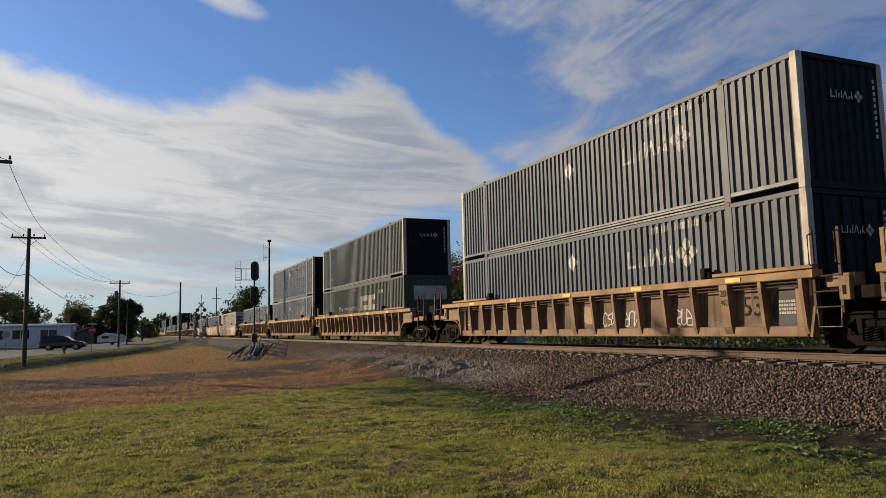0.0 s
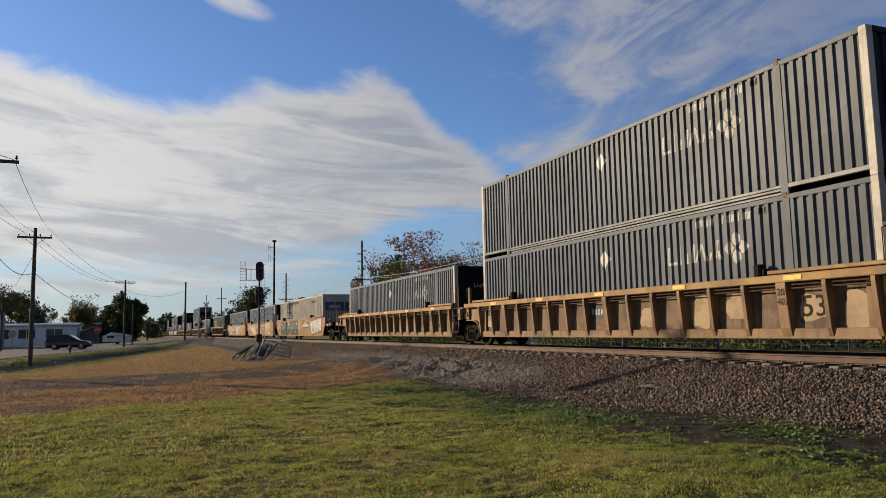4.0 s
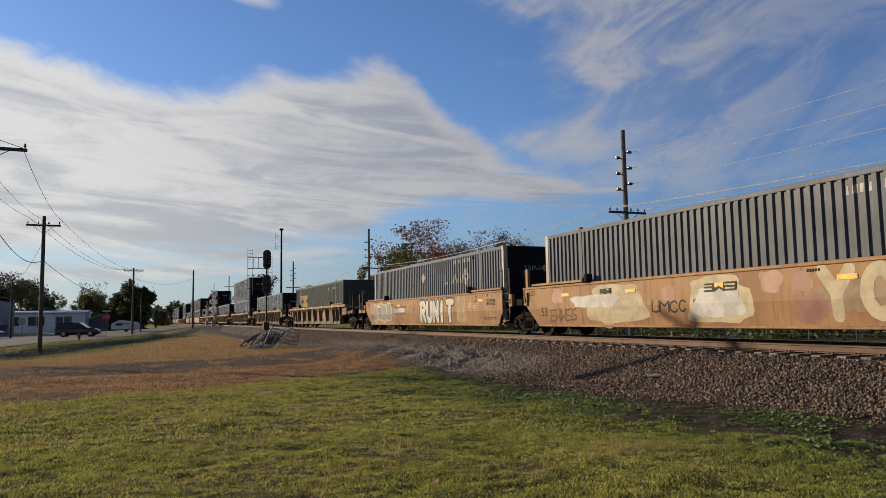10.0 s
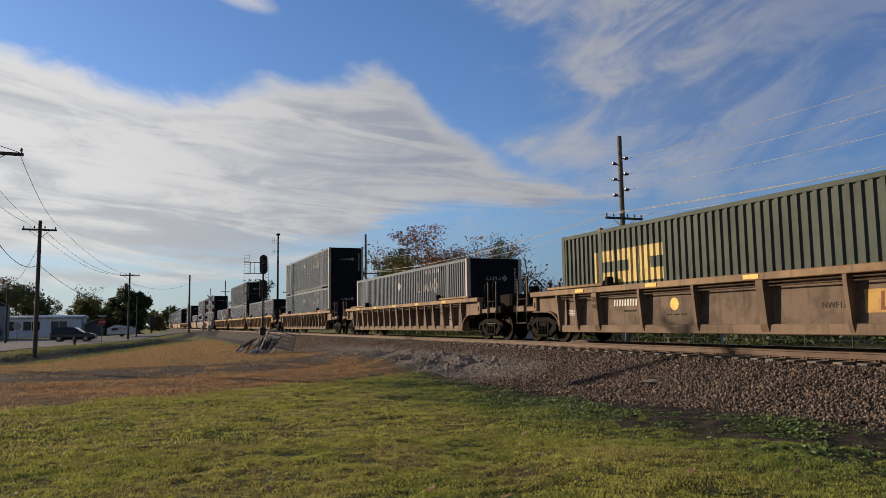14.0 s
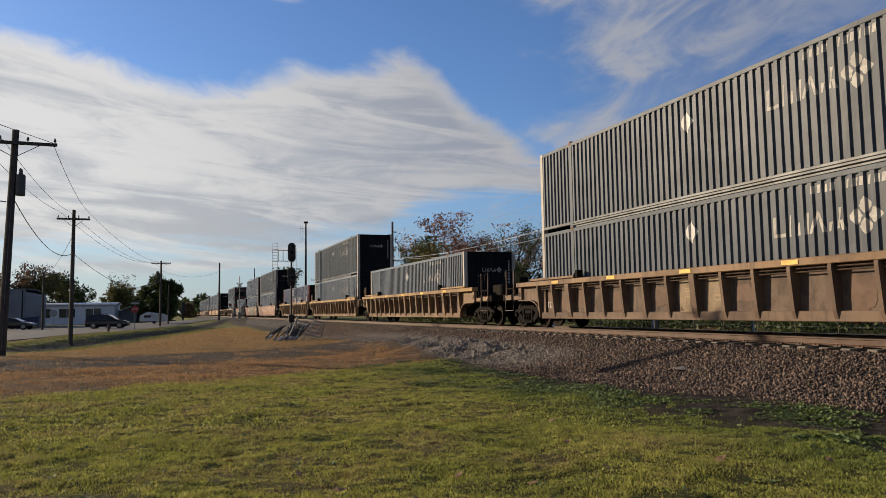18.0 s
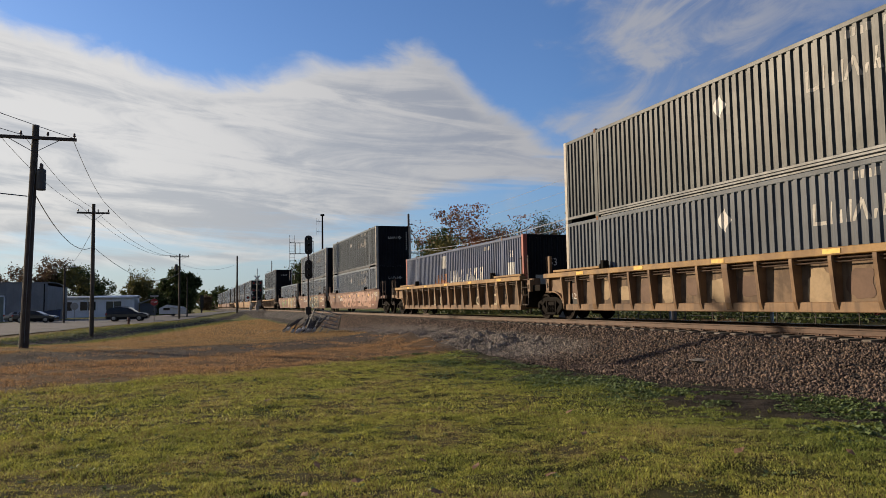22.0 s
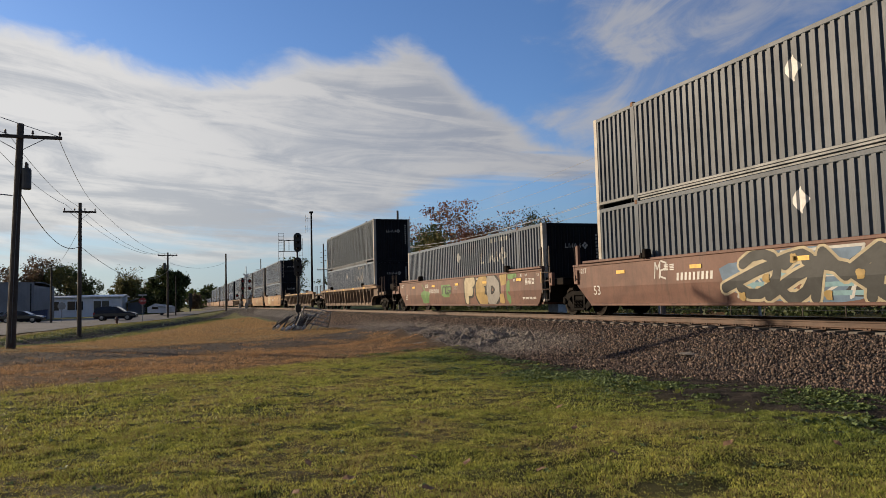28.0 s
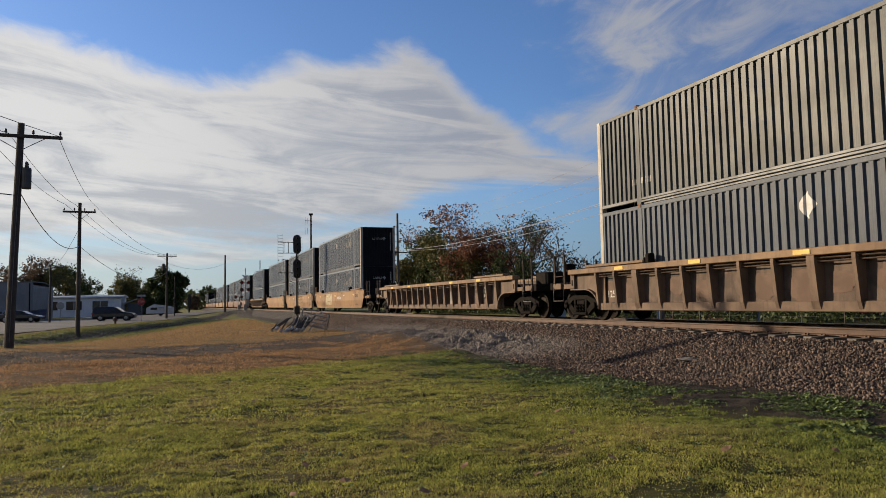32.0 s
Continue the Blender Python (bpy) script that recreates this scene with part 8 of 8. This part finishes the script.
GLYPHS = {
    "R": [[(0, 0), (0, 1), (0.7, 1), (0.92, 0.78), (0.7, 0.54), (0.05, 0.5)], [(0.4, 0.5), (0.95, 0)]],
    "U": [[(0, 1), (0.05, 0.25), (0.3, 0), (0.62, 0), (0.88, 0.25), (0.92, 1)]],
    "N": [[(0, 0), (0, 1), (0.9, 0), (0.9, 1)]],
    "I": [[(0.3, 0), (0.3, 1)]],
    "T": [[(0.5, 0), (0.5, 1)], [(0, 1), (1.05, 1)]],
    "F": [[(0, 0), (0, 1), (0.85, 1)], [(0, 0.5), (0.62, 0.5)]],
    "E": [[(0.85, 1), (0.25, 1), (0, 0.75), (0, 0.25), (0.25, 0), (0.85, 0)], [(0, 0.5), (0.6, 0.5)]],
    "D": [[(0, 0), (0, 1), (0.5, 1), (0.9, 0.7), (0.9, 0.3), (0.5, 0), (0, 0)]],
    "fork": [[(0, 1), (0.45, 0.5), (0.45, 0)], [(0.9, 1), (0.45, 0.5)]],
    "ring": [[(0.45 + 0.42 * math.cos(k * math.pi / 6), 0.5 + 0.48 * math.sin(k * math.pi / 6)) for k in range(13)]],
    "step": [[(0, 0), (0, 1), (0.75, 0.95), (0.75, 0.55), (0.1, 0.5)], [(0.5, 0.45), (0.95, 0)]],
    "beam": [[(0.5, 0), (0.5, 1)], [(0, 1), (1, 1)], [(0, 0), (1, 0)]],
    "loop": [[(0.1, 0.2), (0, 0.7), (0.3, 1), (0.7, 0.9), (0.85, 0.4), (0.6, 0), (0.25, 0.05), (0.1, 0.2)]],
}


def tag(car, seed, x, z, n, h, w, thick, fill, rim=None, y=1.44, label="", slant=0.12, word=()):
    """Figures sprayed on a well's side from x forwards, z over the rail."""
    shapes = tag_shapes(seed, n, h, w, thick)
    if word:
        shapes = [[(thick / 2 + k * w + px * (w - thick * 0.9), thick / 2 + pz * (h - thick)) for px, pz in line] for k, key in enumerate(word) for line in GLYPHS[key]]
    shapes = [[(px + slant * pz, pz) for px, pz in s] for s in shapes]
    if rim:
        g = Geo()
        for s in shapes:
            stroke(g, s, thick * 1.55)
        lift(g, 0.003)
        laid(car, "graffiti", g, SPRAY[rim], x, y, z)
    g = Geo()
    for s in shapes:
        stroke(g, s, thick)
    lift(g, 0.0075 if rim else 0.003)
    laid(car, "graffiti", g, SPRAY[fill], x, y, z, label or f"sprayed {fill} graffiti")


def blob(car, seed, x, z, w, h, fill, y=1.44, up=0.002):
    """A cloud-shaped patch of paint."""
    rng = random.Random(seed)
    ph = [rng.uniform(0, 6) for _ in range(4)]
    o = []
    for k in range(28):
        t = 2 * math.pi * k / 28
        r = 1 + 0.10 * math.sin(3 * t + ph[0]) + 0.07 * math.sin(5 * t + ph[1]) + 0.04 * math.sin(9 * t + ph[2])
        o.append((w / 2 * r * math.copysign(abs(math.cos(t)) ** 0.6, math.cos(t)), h / 2 * min(r, 1.08) * math.copysign(abs(math.sin(t)) ** 0.6, math.sin(t)), up))
    laid(car, "paint_patch", Geo().add(o, [tuple(range(28))]), SPRAY[fill], x, y, z)


def plate(car, x, z, n, size, mat, y=1.44, back=None):
    """Car numbers, as bars, on an optional dark panel."""
    me = bars(n, size * 0.6, size, mat)
    if back:
        w = n * size * 0.81
        part("number_panel", Geo().add([(-w / 2 - 0.1, -0.12, 0.003), (w / 2 + 0.05, -0.12, 0.003), (w / 2 + 0.05, size + 0.12, 0.003), (-w / 2 - 0.1, size + 0.12, 0.003)], [(0, 1, 2, 3)]), SPRAY[back], car, m=Matrix.Translation((x, -y, z)) @ FACE[-1])
    part("car_number", me, None, car, m=Matrix.Translation((x, -y - 0.006, z)) @ FACE[-1])


REFLECT = Geo().add([(-0.22, -0.05, 0), (0.22, -0.05, 0), (0.22, 0.05, 0), (-0.22, 0.05, 0)], [(0, 1, 2, 3)]).mesh("reflector", REFLECTOR)
for car, (x, style, paint, ends, low, up) in zip(WELL_AT, TRAIN[:23]):
    side = 1.444 if style == "plate" else 1.602
    for k in range(5):
        zz = 1.34 if style == "plate" else 1.585
        part("reflector", REFLECT, None, car, m=Matrix.Translation((-1.8 - 3.35 * k, -side - 0.012, zz)) @ FACE[-1])

# the ribbed cars: numbers and pale tags in the bays
def bay_tags(car, seed, first, last, fill, h=0.55):
    for k in range(first, last):
        rng = random.Random(seed + k)
        blob(car, seed + k, bay(k) + 0.06, 0.98, 0.66, 0.92, "dust", y=1.336, up=0.002)
        g = Geo()
        stroke(g, [(-0.29, -0.42), (-0.30, 0.36), (-0.22, 0.43), (0.24, 0.43), (0.31, 0.34), (0.32, -0.42), (-0.29, -0.42)], 0.035)
        cut_in = rng.uniform(-0.12, 0.1)
        if rng.random() < 0.5:
            stroke(g, [(0.32, cut_in), (0.0, cut_in), (-0.04, cut_in - 0.06), (0.0, cut_in - 0.12), (0.32, cut_in - 0.12)], 0.035)
        else:
            stroke(g, [(-0.08, -0.42), (-0.08, cut_in - 0.1), (0.08, cut_in - 0.1), (0.08, -0.42)], 0.035)
            stroke(g, [(-0.08, 0.18), (0.08, 0.18), (0.08, 0.1), (-0.08, 0.1), (-0.08, 0.18)], 0.03)
        lift(g, 0.006)
        laid(car, "graffiti", g, SPRAY[fill], bay(k) + 0.06, 1.336, 0.98)


def bay_letters(car, seed, first, last):
    """Broad pale figures that fill the bays, with dark notches in them."""
    for k in range(first, last):
        rng = random.Random(seed + k)
        blob(car, seed + k, bay(k) + 0.07, 0.97, 0.68, 0.98, "sand", y=1.336, up=0.002)
        blob(car, seed + 40 + k, bay(k) + 0.07, 0.97, 0.60, 0.90, "bone", y=1.336, up=0.004)
        for n in range(rng.choice((2, 3))):
            blob(car, seed + 80 + 3 * k + n, bay(k) + 0.07 + rng.uniform(-0.12, 0.14), 0.66 + 0.26 * n + rng.uniform(-0.05, 0.05), rng.uniform(0.14, 0.30), rng.uniform(0.08, 0.16), "umber", y=1.336, up=0.006 + 0.001 * n)


def bay_patches(car, seed, tones):
    rng = random.Random(seed)
    for k in range(16):
        if rng.random() < 0.6:
            blob(car, seed * 31 + k, bay(k) + rng.uniform(-0.05, 0.1), 0.95 + rng.uniform(-0.1, 0.1), 0.62, rng.uniform(0.4, 0.8), rng.choice(tones), y=1.336)


by = lambda i: WELL_AT[i]
bay_patches(by(1), 3, ("sand", "brown"))
for k in (5, 6, 3):
    tag(by(1), 40 + k, bay(k) - 0.32, 0.6, 3, 0.42, 0.2, 0.035, "white", y=1.338)
blob(by(1), 5, bay(0) + 0.02, 0.98, 0.80, 1.02, "slate", y=1.34)
part("small_print", bars(9, 0.045, 0.05, MARK_WHITE, rows=4), None, by(1), m=Matrix.Translation((bay(0) + 0.02, -1.345, 1.05)) @ FACE[-1])
plate(by(2), bay(13), 1.05, 5, 0.2, MARK_WHITE, y=1.336)
bay_tags(by(2), 210, 4, 12, "sand", 0.6)
plate(by(2), bay(5), 1.1, 5, 0.2, MARK_WHITE, y=1.336)
bay_patches(by(3), 9, ("sand", "brown"))
plate(by(3), bay(8), 1.0, 6, 0.18, MARK_WHITE, y=1.336, back="slate")
bay_letters(by(4), 230, 4, 13)
# smooth orange cars
w = by(5)
blob(w, 51, -13.6, 0.98, 4.2, 1.14, "slate")
blob(w, 53, -9.9, 1.0, 4.0, 1.16, "slate", up=0.0026)
tag(w, 52, -15.7, 0.46, 5, 1.02, 0.80, 0.24, "slate", "black", slant=0.05)
tag(w, 59, -11.6, 0.46, 4, 1.10, 0.90, 0.26, "slate", "black", slant=0.05)
for k in range(13):
    blob(w, 60 + k, -15.1 + 0.5 * k, 0.68 + 0.6 * ((k * 5) % 4) / 3, 0.16 + 0.05 * (k % 3), 0.2, "teal", up=0.018)
plate(w, -5.05, 1.04, 10, 0.25, MARK_PALE, back="slate")
for k, (px, s) in enumerate(((-2.75, 1.1), (-1.95, 0.9), (-1.2, 0.95), (-0.35, 1.1))):
    blob(w, 570 + k, px, 0.98 + 0.06 * k, s + 0.20, 1.10, "black", up=0.002 + 0.004 * k)
    blob(w, 570 + k, px, 0.98 + 0.06 * k, s + 0.06, 0.96, "white", up=0.004 + 0.004 * k)
    tag(w, 0, px - 0.34, 0.62 + 0.06 * k, 1, 0.72, 0.60, 0.018, "slate", word=("loop",), slant=0.0, y=1.466)
tag(w, 58, -6.4, 1.36, 6, 0.26, 0.24, 0.025, "brown")
w = by(6)
blob(w, 61, -12.6, 0.98, 2.7, 1.1, "cream")
blob(w, 62, -13.6, 1.10, 2.4, 0.40, "white", up=0.006)
tag(w, 0, -14.6, 0.98, 1, 0.28, 1.9, 0.03, "slate", word=("loop",), slant=0.0)
tag(w, 620, -13.3, 1.28, 2, 0.16, 0.3, 0.05, "black", y=1.456)
blob(w, 63, -8.6, 0.98, 2.0, 1.12, "cream")
blob(w, 64, -8.6, 0.92, 1.6, 0.7, "white", up=0.006)
tag(w, 0, -9.4, 0.62, 1, 0.55, 1.7, 0.035, "slate", word=("loop",), slant=0.0)
tag(w, 641, -9.0, 1.2, 3, 0.2, 0.32, 0.04, "black", y=1.456)
tag(w, 65, -11.0, 0.72, 4, 0.32, 0.34, 0.05, "black")
blob(w, 66, -6.05, 0.75, 0.8, 0.6, "rose")
for k, (px, pz, s) in enumerate(((-15.7, 1.3, 0.6), (-10.3, 1.2, 0.5), (-7.0, 1.35, 0.6), (-6.2, 1.3, 0.5), (-2.05, 0.70, 0.8), (-2.1, 1.05, 0.34), (-1.75, 1.22, 0.3), (-1.9, 0.9, 0.3), (-13.0, 0.55, 0.6))):
    blob(w, 670 + k, px, pz, s, s * 0.8, "pink", up=0.0015)
blob(w, 68, -4.1, 0.98, 3.4, 0.7, "dust", up=0.0012)
tag(w, 0, -5.85, 0.46, 4, 1.16, 0.92, 0.27, "cream", word=("fork", "ring", "step", "beam"), slant=0.0)
tag(w, 69, -16.2, 0.50, 5, 0.4, 0.3, 0.05, "brown")
w = by(7)
for k in range(4):
    blob(w, 710 + k, -15.9 + 0.8 * k, 0.98 + 0.05 * (k % 2), 1.02, 1.02, "white", up=0.002 + 0.004 * k)
    blob(w, 710 + k, -15.9 + 0.8 * k, 0.98 + 0.05 * (k % 2), 0.90, 0.90, "grey", up=0.004 + 0.004 * k)
    tag(w, 0, -16.15 + 0.8 * k, 0.66, 1, 0.62, 0.5, 0.016, "slate", word=("loop",), slant=0.0, y=1.466)
plate(w, -11.65, 0.98, 10, 0.22, MARK_PALE, back="brown")
part("stencil", plated(text_mesh("stencil", "A", 0.26, MARK_BLACK), -9.5, 1.12, 0.004), MARK_BLACK, w)
tag(w, 72, -8.75, 0.42, 5, 1.08, 0.82, 0.27, "white", "black", word=tuple("RUNIT"), slant=0.10)
for k in range(9):
    tag(w, 740 + k, -8.4 + 0.46 * k, 0.6 + 0.1 * (k % 3), 1, 0.12, 0.3, 0.012, "grey", y=1.4545)
blob(w, 75, -3.75, 0.85, 0.95, 0.8, "sand", up=0.0015)
for px in (-4.0, -3.5):
    blob(w, 76, px, 1.35, 0.36, 0.62, "sand", up=0.0018)
tag(w, 74, -3.1, 1.05, 5, 0.2, 0.2, 0.025, "cream")
# dusty ribbed cars
bay_patches(by(9), 15, ("grey", "brown", "sand"))
tag(by(9), 92, bay(13) - 0.3, 0.5, 2, 0.75, 0.35, 0.09, "cream", y=1.34)
bay_patches(by(10), 16, ("brown",))
bay_tags(by(10), 240, 7, 9, "sand", 0.45)
bay_patches(by(11), 17, ("sand", "brown"))
plate(by(11), bay(6), 1.0, 5, 0.2, MARK_WHITE, y=1.34, back="brown")
tag(by(11), 93, bay(10) - 0.3, 0.6, 2, 0.7, 0.3, 0.06, "brown", y=1.34)
bay_patches(by(12), 18, ("sand", "brown"))
bay_patches(by(13), 19, ("sand", "brown"))
for k in (2, 9, 10, 4):
    tag(by(13), 130 + k, bay(k) - 0.33, 0.55, 2, 0.75, 0.33, 0.09, "cream", "brown", y=1.34)
plate(by(13), bay(12), 1.0, 5, 0.2, MARK_WHITE, y=1.336)
# red-brown plate cars
w = by(14)
for k in range(5):
    blob(w, 140 + k, -10.3 + 2.3 * k, 1.02, 2.7, 1.1, "rose", up=0.0015 + 0.0004 * k)
tag(w, 141, -11.4, 0.48, 5, 1.05, 1.10, 0.20, "pink", "brown")
tag(w, 142, -5.7, 0.48, 4, 1.12, 1.25, 0.28, "pink", "brown", slant=0.15)
for k in range(6):
    blob(w, 1430 + k, -9.0 + 1.6 * k, 0.66 + 0.35 * (k % 3), 0.22, 0.3, ("slate", "brown")[k % 2], up=0.013)
tag(w, 143, -0.3, 0.85, 1, 0.7, 0.5, 0.06, "yellow")
part("small_print", plated(bars(3, 0.20, 0.026, MARK_PALE, rows=8), 0.40, 1.5, 0.003), MARK_PALE, w)
blob(w, 145, 1.12, 1.42, 0.36, 0.44, "brown")
tag(w, 146, 0.95, 1.3, 3, 0.22, 0.13, 0.025, "yellow", y=1.446)
plate(w, -12.0, 1.0, 8, 0.2, MARK_PALE)
tag(w, 147, -13.7, 1.2, 3, 0.3, 0.3, 0.05, "grey")
w = by(15)
blob(w, 150, -8.8, 0.98, 3.8, 1.15, "blue")
blob(w, 157, -5.4, 1.0, 3.9, 1.2, "slate", up=0.0024)
tag(w, 151, -10.7, 0.42, 5, 1.14, 1.35, 0.24, "slate", "cream", slant=0.3)
tag(w, 155, -10.5, 0.5, 6, 1.0, 1.05, 0.06, "white", slant=0.4)
tag(w, 152, -10.1, 0.55, 6, 0.5, 0.95, 0.10, "teal", slant=-0.2)
for k in range(9):
    blob(w, 1560 + k, -10.3 + 0.8 * k, 0.55 + 0.4 * (k % 3), 0.2, 0.2, "gold", up=0.016)
plate(w, -11.9, 1.0, 9, 0.2, MARK_PALE)
tag(w, 153, -2.6, 0.95, 3, 0.4, 0.4, 0.08, "cream")
tag(w, 154, -13.6, 1.05, 2, 0.5, 0.3, 0.05, "white")
w = by(16)
for k, (px, key, tone) in enumerate(((-7.5, "F", "cream"), (-6.15, "E", "gold"), (-4.95, "D", "grey"))):
    tag(w, 161, px, 0.38, 1, 1.24, 1.36, 0.44, tone, "black", word=(key,), slant=0.0)
blob(w, 162, -3.25, 1.42, 0.62, 0.5, "gold", up=0.010)
blob(w, 163, -3.45, 0.62, 0.46, 0.4, "gold", up=0.010)
blob(w, 167, -3.35, 1.02, 0.3, 0.7, "rose", up=0.008)
blob(w, 168, -2.8, 0.88, 0.34, 0.95, "green", up=0.004)
blob(w, 169, -2.45, 1.53, 0.8, 0.26, "green", up=0.004)
blob(w, 164, -10.0, 1.08, 1.4, 0.62, "green")
tag(w, 1640, -10.5, 0.9, 3, 0.4, 0.4, 0.05, "slate", y=1.452)
blob(w, 165, -13.2, 0.80, 1.3, 0.66, "green")
tag(w, 0, -13.75, 0.85, 1, 0.62, 0.9, 0.05, "green", word=("fork",), slant=0.0)
plate(w, -11.75, 0.98, 9, 0.2, MARK_PALE)
tag(w, 166, -8.9, 1.1, 2, 0.3, 0.25, 0.03, "grey")
bay_patches(by(17), 21, ("brown",))
bay_tags(by(17), 260, 4, 6, "sand", 0.4)
bay_patches(by(18), 22, ("grey", "brown"))
tag(by(19), 190, -12.6, 0.6, 4, 0.9, 0.75, 0.2, "cream", "sand")
plate(by(19), -7.0, 1.05, 9, 0.2, MARK_PALE)
tag(by(20), 201, -11.0, 0.6, 5, 0.8, 0.8, 0.18, "sand", "brown")


def motions():
    """The train rolls along the track at an even speed, its wheels turning."""
    for ob, x, z in CARS:
        walk(ob, [(0.0, pose(x, TRACK_Y, z)), (32.0, pose(x + SPEED * 32.0, TRACK_Y, z))])
    turn = math.degrees(SPEED / 0.48)
    spun = {}
    for ob in scene.objects:
        if ob.name.split(".")[0] != "wheelset":
            continue
        e = 1 if ob.location.x > 0 else -1
        if e not in spun:
            walk(ob, [(k / 30, pose(e * 0.89, 0, 0.48, 0, (turn * k / 30) % 360, 0)) for k in range(961)])
            spun[e] = ob.animation_data
        else:
            ob.rotation_mode = "QUATERNION"
            keys = ob.animation_data_create()
            keys.action = spun[e].action
            keys.action_slot = spun[e].action_slot


motions()
